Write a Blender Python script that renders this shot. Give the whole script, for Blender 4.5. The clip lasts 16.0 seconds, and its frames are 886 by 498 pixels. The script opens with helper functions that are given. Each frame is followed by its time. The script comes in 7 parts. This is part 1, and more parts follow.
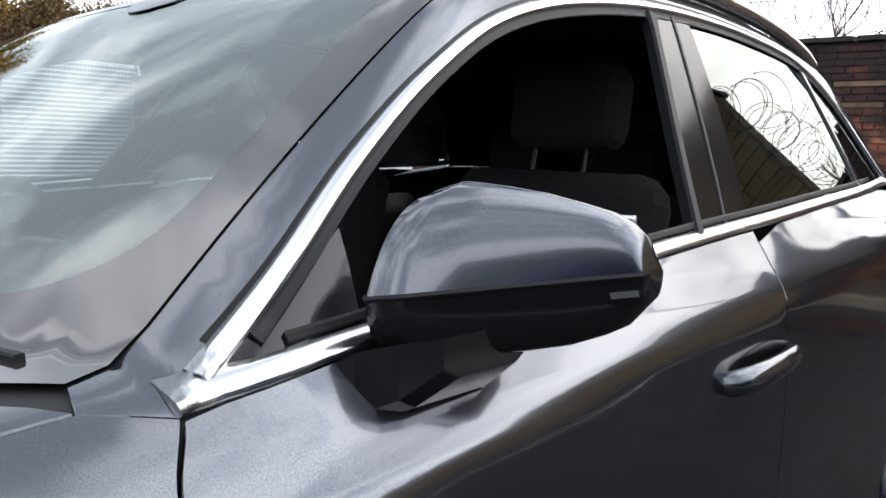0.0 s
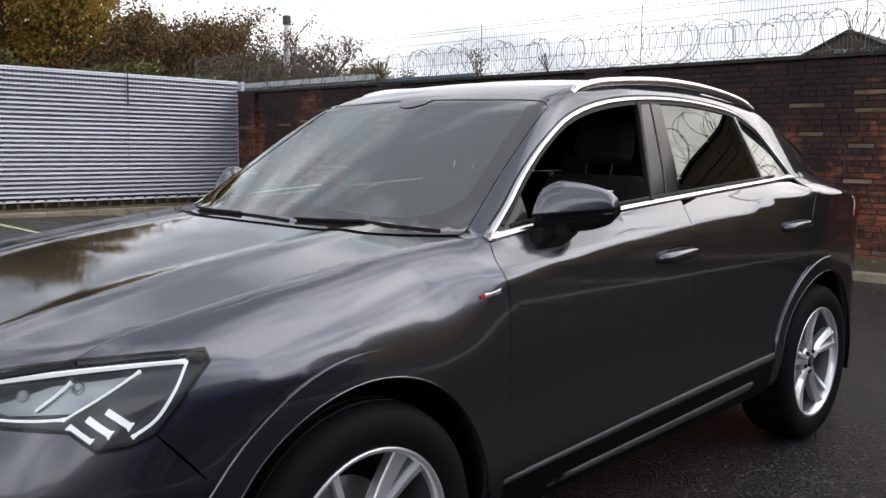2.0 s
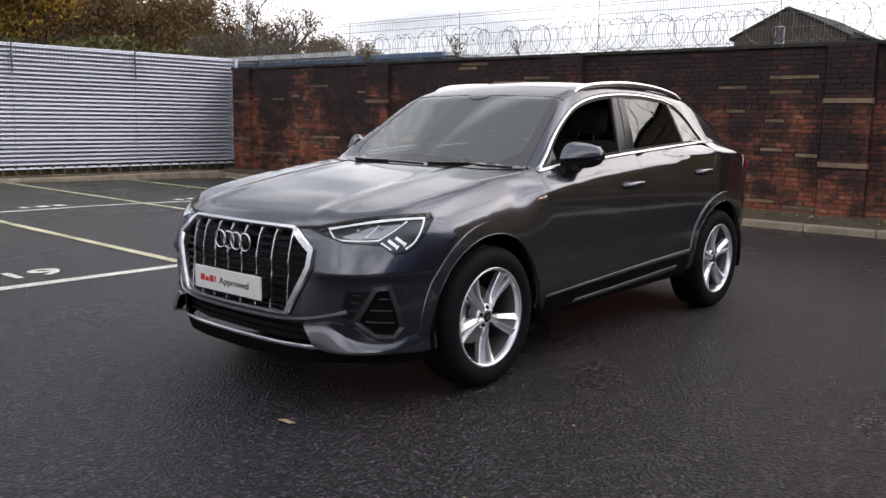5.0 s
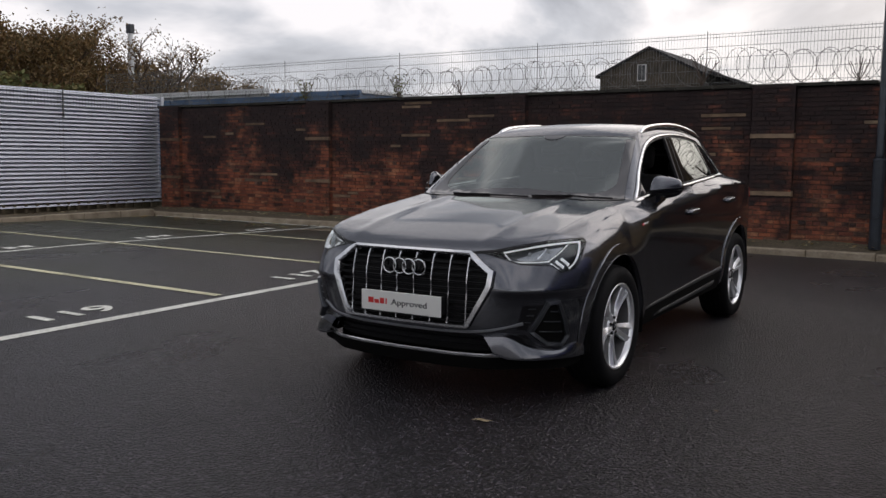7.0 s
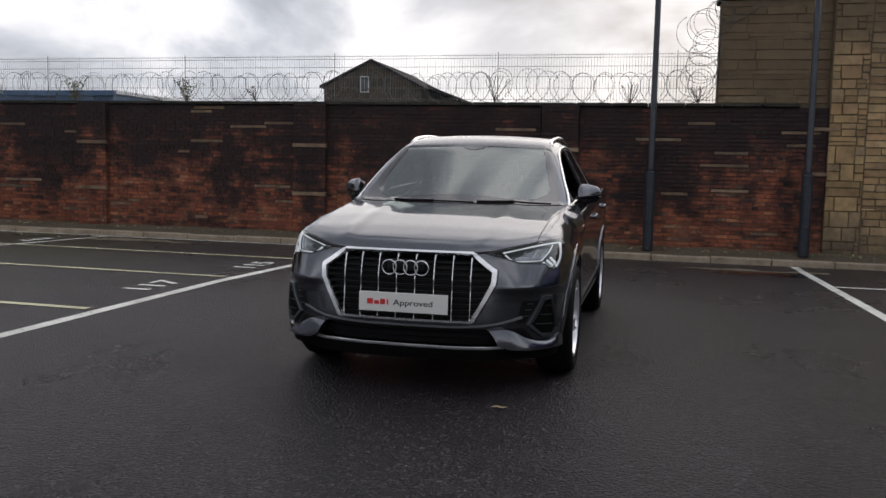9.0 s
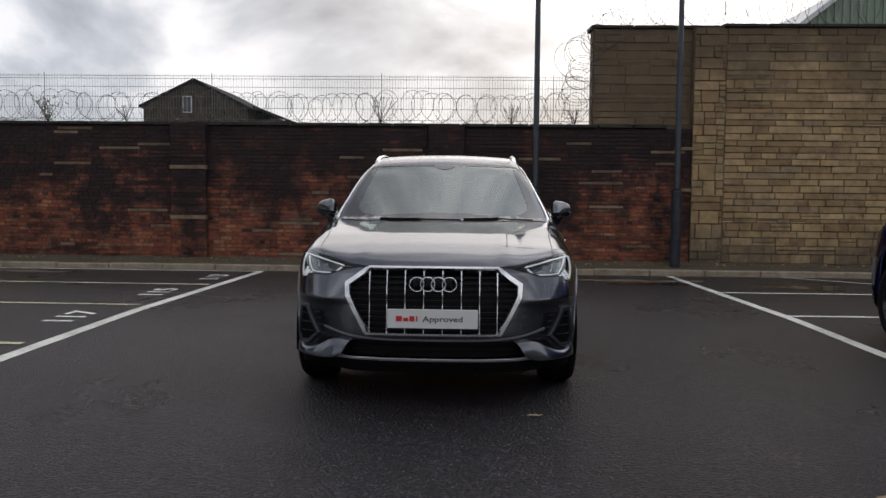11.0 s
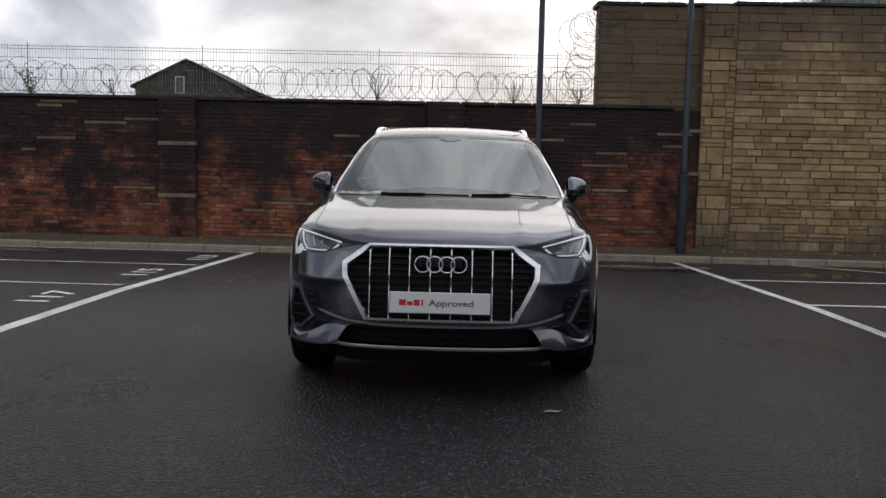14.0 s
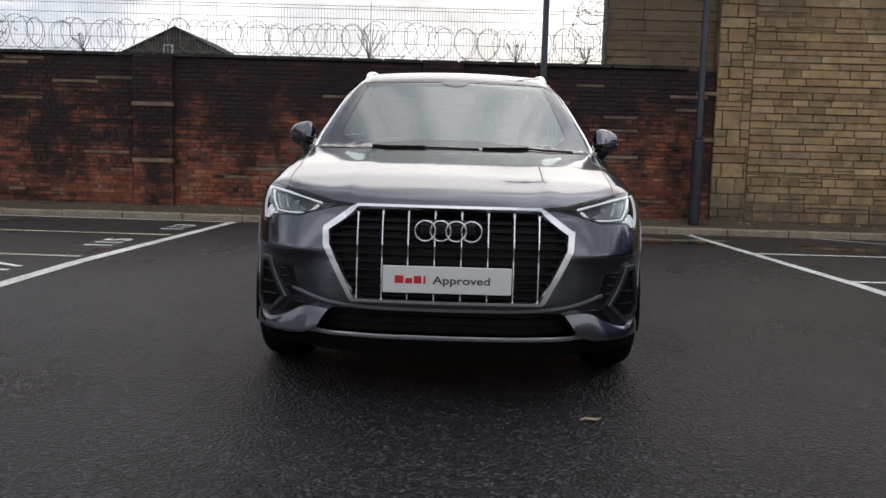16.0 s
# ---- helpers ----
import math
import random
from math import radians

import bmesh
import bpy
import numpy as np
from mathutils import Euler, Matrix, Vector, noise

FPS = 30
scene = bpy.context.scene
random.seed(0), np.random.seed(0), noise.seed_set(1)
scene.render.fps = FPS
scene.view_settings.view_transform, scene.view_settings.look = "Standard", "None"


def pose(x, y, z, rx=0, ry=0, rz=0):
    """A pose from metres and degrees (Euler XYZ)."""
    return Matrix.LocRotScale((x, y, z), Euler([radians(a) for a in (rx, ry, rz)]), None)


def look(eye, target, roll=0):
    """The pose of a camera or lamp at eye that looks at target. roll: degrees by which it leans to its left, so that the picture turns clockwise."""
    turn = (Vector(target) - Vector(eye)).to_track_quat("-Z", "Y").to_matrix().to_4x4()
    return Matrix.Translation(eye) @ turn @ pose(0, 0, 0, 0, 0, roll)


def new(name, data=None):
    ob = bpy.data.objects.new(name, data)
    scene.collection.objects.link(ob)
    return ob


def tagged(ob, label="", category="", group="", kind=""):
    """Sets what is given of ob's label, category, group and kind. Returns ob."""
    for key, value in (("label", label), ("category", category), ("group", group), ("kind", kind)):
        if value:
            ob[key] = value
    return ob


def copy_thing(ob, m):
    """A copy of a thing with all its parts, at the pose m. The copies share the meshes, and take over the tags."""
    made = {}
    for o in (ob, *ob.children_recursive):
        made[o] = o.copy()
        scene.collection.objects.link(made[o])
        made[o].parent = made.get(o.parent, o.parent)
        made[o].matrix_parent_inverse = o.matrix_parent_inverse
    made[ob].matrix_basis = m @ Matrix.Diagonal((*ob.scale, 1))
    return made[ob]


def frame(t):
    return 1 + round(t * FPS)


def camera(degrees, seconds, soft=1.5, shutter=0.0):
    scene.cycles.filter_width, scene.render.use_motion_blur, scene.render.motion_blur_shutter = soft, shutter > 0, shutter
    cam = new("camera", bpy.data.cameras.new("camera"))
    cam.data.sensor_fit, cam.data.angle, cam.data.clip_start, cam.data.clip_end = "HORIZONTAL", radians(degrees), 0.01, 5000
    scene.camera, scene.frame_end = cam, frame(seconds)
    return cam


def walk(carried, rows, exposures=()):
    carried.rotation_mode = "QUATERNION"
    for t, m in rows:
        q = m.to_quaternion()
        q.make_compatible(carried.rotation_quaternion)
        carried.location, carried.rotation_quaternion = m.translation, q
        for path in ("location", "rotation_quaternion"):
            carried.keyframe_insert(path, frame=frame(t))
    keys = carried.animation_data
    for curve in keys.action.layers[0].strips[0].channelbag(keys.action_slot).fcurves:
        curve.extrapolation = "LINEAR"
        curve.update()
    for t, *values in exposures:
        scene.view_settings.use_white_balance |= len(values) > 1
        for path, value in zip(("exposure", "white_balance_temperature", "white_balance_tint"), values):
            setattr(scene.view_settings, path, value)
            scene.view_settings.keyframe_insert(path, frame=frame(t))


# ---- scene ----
cam = camera(54.0, 16.0)
PATH = [
    (0, (1.328, 0.161, 1.239), (0.056, 1.687, 1.01), 1.7),
    (0.3, (1.563, -0.03, 1.276), (0.232, 1.428, 0.954), 2.9),
    (0.5, (1.674, -0.165, 1.264), (0.344, 1.295, 0.949), 2.9),
    (1, (1.882, -0.557, 1.265), (0.537, 0.896, 0.976), 1.8),
    (1.5, (2.139, -0.936, 1.274), (0.771, 0.502, 1.021), 1.0),
    (2, (2.372, -1.291, 1.304), (0.989, 0.135, 1.071), 0.7),
    (2.5, (2.577, -1.662, 1.29), (1.214, -0.222, 1.028), 0.8),
    (3, (2.875, -1.982, 1.285), (1.52, -0.534, 1.026), 0.4),
    (3.2, (2.967, -2.118, 1.273), (1.618, -0.663, 1.018), 0.2),
    (5.3, (3.481, -3.542, 1.324), (2.196, -2.038, 1.028), 0.9),
    (5.5, (3.414, -3.665, 1.311), (2.135, -2.155, 1.023), 0.8),
    (6, (3.23, -4.068, 1.33), (1.993, -2.514, 1.098), 0.5),
    (6.5, (3.016, -4.467, 1.334), (1.843, -2.857, 1.148), 0.2),
    (7, (2.689, -4.747, 1.33), (1.627, -3.066, 1.116), 0.4),
    (7.5, (2.374, -5.088, 1.328), (1.456, -3.323, 1.119), 1.5),
    (8, (2.024, -5.276, 1.299), (1.232, -3.451, 1.097), 1.2),
    (8.5, (1.677, -5.449, 1.304), (1.052, -3.56, 1.104), 1.7),
    (9, (1.365, -5.637, 1.3), (0.898, -3.701, 1.115), 1.3),
    (9.5, (1.033, -5.696, 1.288), (0.689, -3.734, 1.104), 0.1),
    (10, (0.685, -5.8, 1.294), (0.487, -3.817, 1.124), 0.6),
    (10.2, (0.552, -5.811, 1.289), (0.397, -3.823, 1.126), 0.4),
    (12.3, (0.125, -6.152, 1.263), (0.098, -4.155, 1.165), 1.0),
    (12.5, (0.125, -6.16, 1.266), (0.095, -4.163, 1.161), 1.0),
    (13, (0.123, -6.076, 1.257), (0.084, -4.08, 1.132), 0.7),
    (13.5, (0.132, -5.764, 1.228), (0.084, -3.77, 1.08), 0.6),
    (14, (0.123, -5.41, 1.185), (0.073, -3.417, 1.021), 1.3),
    (14.5, (0.041, -5.058, 1.155), (0.015, -3.065, 0.986), 1.2),
    (15, (0.038, -4.777, 1.11), (0.01, -2.786, 0.922), 0.7),
    (15.5, (0.06, -4.538, 1.089), (0.014, -2.55, 0.881), 1.4),
    (16, (0.033, -4.429, 1.058), (0.003, -2.442, 0.833), 1.6),
]
EXPOSURE = [(0.0, 1.2, 6250, 10), (0.5, 0.80, 6250, 10), (1.0, 0.80, 6350, 11), (2.0, 0.68, 6500, 12), (3.0, 0.66, 6550, 13), (5.5, 0.74, 6600, 14), (6.0, 0.62, 6600, 14), (6.5, 0.06, 6650, 14), (7.0, -0.04, 6650, 14),
            (8.0, -0.1, 6550, 13), (9.0, 0.06, 6500, 13), (10.0, 0.1, 6480, 12), (12.5, -0.34, 6430, 12), (13.5, -0.26, 6430, 12), (14.0, 0.0, 6430, 12), (15.0, 0.26, 6430, 12), (16.0, 0.34, 6430, 12)]
walk(cam, [(t, look(eye, target, roll)) for t, eye, target, roll in PATH], EXPOSURE)

# ---- light: a bright overcast sky with a low veiled sun behind the brick wall ----
SUN_EL, SUN_AZ = radians(20), radians(12)
world = bpy.data.worlds.new("overcast_sky")
scene.world = world
world.use_nodes = True
wn, wl = world.node_tree.nodes, world.node_tree.links
wn.clear()


def wnode(kind, **vals):
    n = wn.new(kind)
    for k, v in vals.items():
        n.inputs[k].default_value = v
    return n


w_out, w_bg = wnode("ShaderNodeOutputWorld"), wnode("ShaderNodeBackground")
w_sky = wnode("ShaderNodeTexSky")
w_sky.sky_type, w_sky.sun_disc = "NISHITA", False
w_sky.sun_elevation, w_sky.sun_rotation = SUN_EL, SUN_AZ
w_skyk = wnode("ShaderNodeVectorMath")
w_skyk.operation = "SCALE"
w_skyk.inputs["Scale"].default_value = 0.10
wl.new(w_sky.outputs[0], w_skyk.inputs[0])
w_co = wnode("ShaderNodeTexCoord")
w_map = wnode("ShaderNodeMapping")
w_map.inputs["Scale"].default_value = (1.0, 1.0, 1.7)
w_map.inputs["Location"].default_value = (0.35, 0.6, 0.0)
wl.new(w_co.outputs["Generated"], w_map.inputs["Vector"])
w_n1 = wnode("ShaderNodeTexNoise", Scale=2.8, Detail=6.0, Roughness=0.52, Distortion=0.45)
w_n2 = wnode("ShaderNodeTexNoise", Scale=1.1, Detail=3.0, Roughness=0.5)
wl.new(w_map.outputs[0], w_n1.inputs["Vector"])
wl.new(w_map.outputs[0], w_n2.inputs["Vector"])
w_add = wnode("ShaderNodeMath")
w_add.operation = "MULTIPLY_ADD"
w_add.inputs[1].default_value = 0.55
wl.new(w_n2.outputs["Fac"], w_add.inputs[0])
wl.new(w_n1.outputs["Fac"], w_add.inputs[2])
w_ramp = wnode("ShaderNodeValToRGB")
el = w_ramp.color_ramp.elements
el[0].position, el[0].color = 0.68, (0.40, 0.425, 0.47, 1)
el[1].position, el[1].color = 0.86, (1.10, 1.10, 1.12, 1)
e_mid = el.new(0.77)
e_mid.color = (0.66, 0.695, 0.75, 1)
wl.new(w_add.outputs[0], w_ramp.inputs["Fac"])
# a warm glow round the veiled sun
w_dot = wnode("ShaderNodeVectorMath")
w_dot.operation = "DOT_PRODUCT"
w_dot.inputs[1].default_value = (math.sin(SUN_AZ) * math.cos(SUN_EL), math.cos(SUN_AZ) * math.cos(SUN_EL), math.sin(SUN_EL))
wl.new(w_co.outputs["Generated"], w_dot.inputs[0])
w_glow = wnode("ShaderNodeMapRange")
w_glow.inputs["From Min"].default_value, w_glow.inputs["From Max"].default_value = 0.80, 1.0
w_glow.inputs["To Min"].default_value, w_glow.inputs["To Max"].default_value = 0.0, 1.0
wl.new(w_dot.outputs["Value"], w_glow.inputs["Value"])
w_warm = wnode("ShaderNodeMixRGB")
w_warm.blend_type = "ADD"
w_warm.inputs[2].default_value = (0.16, 0.10, 0.03, 1)
wl.new(w_glow.outputs[0], w_warm.inputs[0])
wl.new(w_ramp.outputs[0], w_warm.inputs[1])
# the overcast thins to the north-east of the veiled sun
w_ne = wnode("ShaderNodeVectorMath")
w_ne.operation = "DOT_PRODUCT"
w_ne.inputs[1].default_value = (math.sin(radians(34)) * math.cos(radians(34)), math.cos(radians(34)) * math.cos(radians(34)), math.sin(radians(34)))
wl.new(w_co.outputs["Generated"], w_ne.inputs[0])
w_thin = wnode("ShaderNodeMapRange")
w_thin.interpolation_type = "SMOOTHSTEP"
w_thin.inputs["From Min"].default_value, w_thin.inputs["From Max"].default_value = 0.62, 1.0
w_thin.inputs["To Min"].default_value, w_thin.inputs["To Max"].default_value = 1.02, 1.75
wl.new(w_ne.outputs["Value"], w_thin.inputs["Value"])
w_lit = wnode("ShaderNodeVectorMath")
w_lit.operation = "SCALE"
wl.new(w_warm.outputs[0], w_lit.inputs[0])
wl.new(w_thin.outputs[0], w_lit.inputs["Scale"])
w_mix = wnode("ShaderNodeMixRGB")
w_mix.inputs[0].default_value = 0.93
wl.new(w_skyk.outputs[0], w_mix.inputs[1])
wl.new(w_lit.outputs[0], w_mix.inputs[2])
wl.new(w_mix.outputs[0], w_bg.inputs["Color"])
w_bg.inputs["Strength"].default_value = 0.93
wl.new(w_bg.outputs[0], w_out.inputs[0])
sun = new("sun", bpy.data.lights.new("sun", "SUN"))
sun.data.energy, sun.data.angle, sun.data.color = 0.40, radians(70), (1.0, 0.93, 0.82)
sun.matrix_world = look((0, 0, 20), (-math.sin(SUN_AZ) * math.cos(SUN_EL), -math.cos(SUN_AZ) * math.cos(SUN_EL), 20 - math.sin(SUN_EL)))

# ---- materials ----
def mat(name, color=(0.5, 0.5, 0.5), rough=0.5, metal=0.0, coat=0.0, spec=0.5):
    m = bpy.data.materials.new(name)
    m.use_nodes = True
    b = m.node_tree.nodes["Principled BSDF"]
    b.inputs["Base Color"].default_value = (*color, 1)
    b.inputs["Roughness"].default_value = rough
    b.inputs["Metallic"].default_value = metal
    b.inputs["Coat Weight"].default_value = coat
    b.inputs["Coat Roughness"].default_value = 0.03
    b.inputs["Specular IOR Level"].default_value = spec
    return m


def nd(m, kind, **vals):
    n = m.node_tree.nodes.new(kind)
    for k, v in vals.items():
        n.inputs[k.replace("_", " ")].default_value = v
    return n


def lk(m, a, b):
    m.node_tree.links.new(a, b)


def bsdf(m):
    return m.node_tree.nodes["Principled BSDF"]


def coords(m, scale=(1, 1, 1)):
    g = nd(m, "ShaderNodeNewGeometry")
    mp = nd(m, "ShaderNodeMapping")
    mp.inputs["Scale"].default_value = scale
    lk(m, g.outputs["Position"], mp.inputs["Vector"])
    return mp.outputs[0]


def noise_out(m, scale, detail=4.0, rough=0.55, vec=None, stretch=(1, 1, 1)):
    n = nd(m, "ShaderNodeTexNoise", Scale=scale, Detail=detail, Roughness=rough)
    lk(m, vec if vec is not None else coords(m, stretch), n.inputs["Vector"])
    return n.outputs["Fac"]


def ramp(m, fac, stops):
    r = nd(m, "ShaderNodeValToRGB")
    e = r.color_ramp.elements
    while len(e) < len(stops):
        e.new(0.5)
    for q, (p, c) in zip(e, stops):
        q.position, q.color = p, (*c, 1) if len(c) == 3 else c
    lk(m, fac, r.inputs["Fac"])
    return r.outputs["Color"]


def grey(v):
    return (v, v, v)


def mixc(m, fac, a, b, mode="MIX"):
    x = nd(m, "ShaderNodeMixRGB")
    x.blend_type = mode
    for sock, v in zip(x.inputs, (fac, a, b)):
        if isinstance(v, (int, float)):
            sock.default_value = v
        elif isinstance(v, tuple):
            sock.default_value = (*v, 1)
        else:
            lk(m, v, sock)
    return x.outputs[0]


def math_n(m, op, a, b=0.0, c=0.0):
    x = nd(m, "ShaderNodeMath")
    x.operation = op
    for sock, v in zip(x.inputs, (a, b, c)):
        if isinstance(v, (int, float)):
            sock.default_value = v
        else:
            lk(m, v, sock)
    return x.outputs[0]


def set_in(m, name, out):
    lk(m, out, bsdf(m).inputs[name])


def bump(m, height, strength=0.3, dist=0.01):
    b = nd(m, "ShaderNodeBump", Strength=strength, Distance=dist)
    lk(m, height, b.inputs["Height"])
    lk(m, b.outputs[0], bsdf(m).inputs["Normal"])


def rand_out(m):
    """One random value for each piece, whether it is an object or an island of a joined mesh."""
    o, g = nd(m, "ShaderNodeObjectInfo"), nd(m, "ShaderNodeNewGeometry")
    return math_n(m, "FRACT", math_n(m, "ADD", o.outputs["Random"], g.outputs["Random Per Island"]))


# wet asphalt
M_ASPHALT = mat("wet_asphalt", (0.05, 0.05, 0.05), 0.5, spec=0.36)
a_fine = noise_out(M_ASPHALT, 95, 3, 0.7)
a_vor = nd(M_ASPHALT, "ShaderNodeTexVoronoi", Scale=62.0)
lk(M_ASPHALT, coords(M_ASPHALT), a_vor.inputs["Vector"])
a_big = noise_out(M_ASPHALT, 0.35, 5, 0.6)
a_mid = noise_out(M_ASPHALT, 2.2, 5, 0.6)
a_streak = noise_out(M_ASPHALT, 1.0, 4, 0.6, stretch=(0.9, 0.18, 1))
# specks in the colour: aggregate grains, and wet glints painted in with them
a_spk = nd(M_ASPHALT, "ShaderNodeTexVoronoi", Scale=85.0)
lk(M_ASPHALT, coords(M_ASPHALT), a_spk.inputs["Vector"])
a_sep = nd(M_ASPHALT, "ShaderNodeSeparateColor")
lk(M_ASPHALT, a_spk.outputs["Color"], a_sep.inputs[0])
a_col = ramp(M_ASPHALT, a_sep.outputs[1], [(0.0, grey(0.003)), (0.5, grey(0.009)), (0.78, (0.020, 0.0195, 0.021)), (1.0, (0.11, 0.106, 0.111))])
a_col = mixc(M_ASPHALT, 0.6, a_col, ramp(M_ASPHALT, a_fine, [(0.3, grey(0.4)), (0.7, grey(1.5))]), "MULTIPLY")
a_col = mixc(M_ASPHALT, ramp(M_ASPHALT, a_sep.outputs[0], [(0.97, grey(0.0)), (0.985, grey(0.7))]), a_col, (0.17, 0.165, 0.165))
a_col = mixc(M_ASPHALT, 0.75, a_col, ramp(M_ASPHALT, a_mid, [(0.3, grey(0.55)), (0.7, grey(1.1))]), "MULTIPLY")
a_col = mixc(M_ASPHALT, 1.0, a_col, (1.08, 0.96, 1.12), "MULTIPLY")
a_g = nd(M_ASPHALT, "ShaderNodeSeparateXYZ")
lk(M_ASPHALT, coords(M_ASPHALT), a_g.inputs[0])
a_m = math_n(M_ASPHALT, "MULTIPLY_ADD", a_g.outputs["X"], -0.12, math_n(M_ASPHALT, "MULTIPLY_ADD", a_big, 1.6, -1.25))
a_col = mixc(M_ASPHALT, ramp(M_ASPHALT, a_m, [(0.1, grey(0.0)), (0.6, grey(0.55))]), a_col, (0.040, 0.046, 0.018))
set_in(M_ASPHALT, "Base Color", a_col)
wet = math_n(M_ASPHALT, "ADD", math_n(M_ASPHALT, "MULTIPLY", a_big, 0.65), math_n(M_ASPHALT, "MULTIPLY", a_streak, 0.45))
set_in(M_ASPHALT, "Roughness", ramp(M_ASPHALT, wet, [(0.40, grey(0.25)), (0.66, grey(0.33))]))
bump(M_ASPHALT, math_n(M_ASPHALT, "ADD", a_vor.outputs["Distance"], a_fine), 1.0, 0.014)

M_PUDDLE = mat("puddle_water", (0.02, 0.02, 0.02), 0.03)

# road paint, worn through to the asphalt
M_PAINT = mat("worn_white_road_paint", (0.6, 0.6, 0.57), 0.6)
p_w = noise_out(M_PAINT, 38, 5, 0.7)
p_b = noise_out(M_PAINT, 1.6, 3, 0.6)
set_in(M_PAINT, "Base Color", ramp(M_PAINT, math_n(M_PAINT, "ADD", math_n(M_PAINT, "MULTIPLY", p_w, 0.6), math_n(M_PAINT, "MULTIPLY", p_b, 0.4)),
       [(0.36, (0.12, 0.12, 0.11)), (0.44, (0.55, 0.55, 0.50)), (0.56, (0.80, 0.80, 0.74))]))
bump(M_PAINT, p_w, 0.3, 0.003)

M_YELLOWPAINT = mat("worn_yellow_road_paint", (0.5, 0.46, 0.2), 0.6)
y_w = math_n(M_YELLOWPAINT, "ADD", math_n(M_YELLOWPAINT, "MULTIPLY", noise_out(M_YELLOWPAINT, 38, 5, 0.7), 0.6), math_n(M_YELLOWPAINT, "MULTIPLY", noise_out(M_YELLOWPAINT, 1.6, 3, 0.6), 0.4))
set_in(M_YELLOWPAINT, "Base Color", ramp(M_YELLOWPAINT, y_w, [(0.36, (0.10, 0.10, 0.07)), (0.46, (0.42, 0.40, 0.25)), (0.58, (0.70, 0.67, 0.45))]))

# brick
def soot_mask(m, piece=None):
    """Soot that thickens towards the wall top, in ragged patches and sideways streaks."""
    g = nd(m, "ShaderNodeSeparateXYZ")
    lk(m, coords(m), g.inputs[0])
    big = noise_out(m, 1.1, 7, 0.68, stretch=(1, 1, 0.75))
    fine = noise_out(m, 7, 4, 0.6, stretch=(0.6, 1, 1.5))
    course = noise_out(m, 1.0, 3, 0.6, stretch=(0.5, 1, 9.0))
    h = math_n(m, "MULTIPLY_ADD", g.outputs["Z"], 0.28, math_n(m, "MULTIPLY_ADD", big, 2.3, -1.09))
    h = math_n(m, "ADD", h, math_n(m, "MULTIPLY_ADD", fine, 0.5, -0.25))
    h = math_n(m, "ADD", h, math_n(m, "MULTIPLY_ADD", course, 0.7, -0.35))
    if piece is not None:
        h = math_n(m, "ADD", h, math_n(m, "MULTIPLY_ADD", piece, 0.36, -0.18))
    return ramp(m, h, [(0.12, grey(0.0)), (0.34, grey(0.72)), (0.58, grey(0.95))])


M_BRICK = mat("sooty_red_brick", (0.3, 0.1, 0.06), 0.85)
b_r = rand_out(M_BRICK)
b_col = ramp(M_BRICK, b_r, [(0.0, (0.14, 0.052, 0.038)), (0.2, (0.27, 0.083, 0.048)), (0.5, (0.40, 0.130, 0.062)), (0.7, (0.30, 0.098, 0.054)), (0.86, (0.50, 0.205, 0.10)), (0.95, (0.36, 0.20, 0.125)), (1.0, (0.10, 0.048, 0.04))])
b_col = mixc(M_BRICK, soot_mask(M_BRICK, b_r), b_col, (0.019, 0.014, 0.016))
b_sp = noise_out(M_BRICK, 60, 3, 0.7)
b_mid = noise_out(M_BRICK, 2.6, 6, 0.7, stretch=(1, 1, 1.8))
b_col = mixc(M_BRICK, 0.85, b_col, ramp(M_BRICK, b_mid, [(0.32, (0.30, 0.27, 0.31)), (0.52, grey(0.95)), (0.7, grey(1.25))]), "MULTIPLY")
b_col = mixc(M_BRICK, 0.8, b_col, ramp(M_BRICK, b_sp, [(0.3, grey(0.55)), (0.7, grey(1.25))]), "MULTIPLY")
set_in(M_BRICK, "Base Color", b_col)
bump(M_BRICK, math_n(M_BRICK, "ADD", b_sp, noise_out(M_BRICK, 9, 4, 0.6)), 0.8, 0.014)

M_MORTAR = mat("sooty_mortar", (0.05, 0.045, 0.04), 0.95)
m_n = noise_out(M_MORTAR, 3, 5, 0.6)
m_col = ramp(M_MORTAR, m_n, [(0.3, (0.10, 0.045, 0.032)), (0.55, (0.17, 0.085, 0.058)), (0.72, (0.25, 0.16, 0.11))])
set_in(M_MORTAR, "Base Color", mixc(M_MORTAR, soot_mask(M_MORTAR), m_col, (0.019, 0.014, 0.016)))
bump(M_MORTAR, noise_out(M_MORTAR, 80, 3), 0.5, 0.004)

M_BUFF = mat("buff_stone_band", (0.25, 0.19, 0.12), 0.85)
set_in(M_BUFF, "Base Color", mixc(M_BUFF, ramp(M_BUFF, noise_out(M_BUFF, 5, 5), [(0.35, grey(0.6)), (0.6, grey(0))]), ramp(M_BUFF, rand_out(M_BUFF), [(0, (0.16, 0.105, 0.065)), (0.5, (0.26, 0.175, 0.11)), (0.8, (0.30, 0.215, 0.14)), (1, (0.09, 0.065, 0.05))]), (0.05, 0.038, 0.030)))
bump(M_BUFF, noise_out(M_BUFF, 45, 4), 0.4, 0.005)

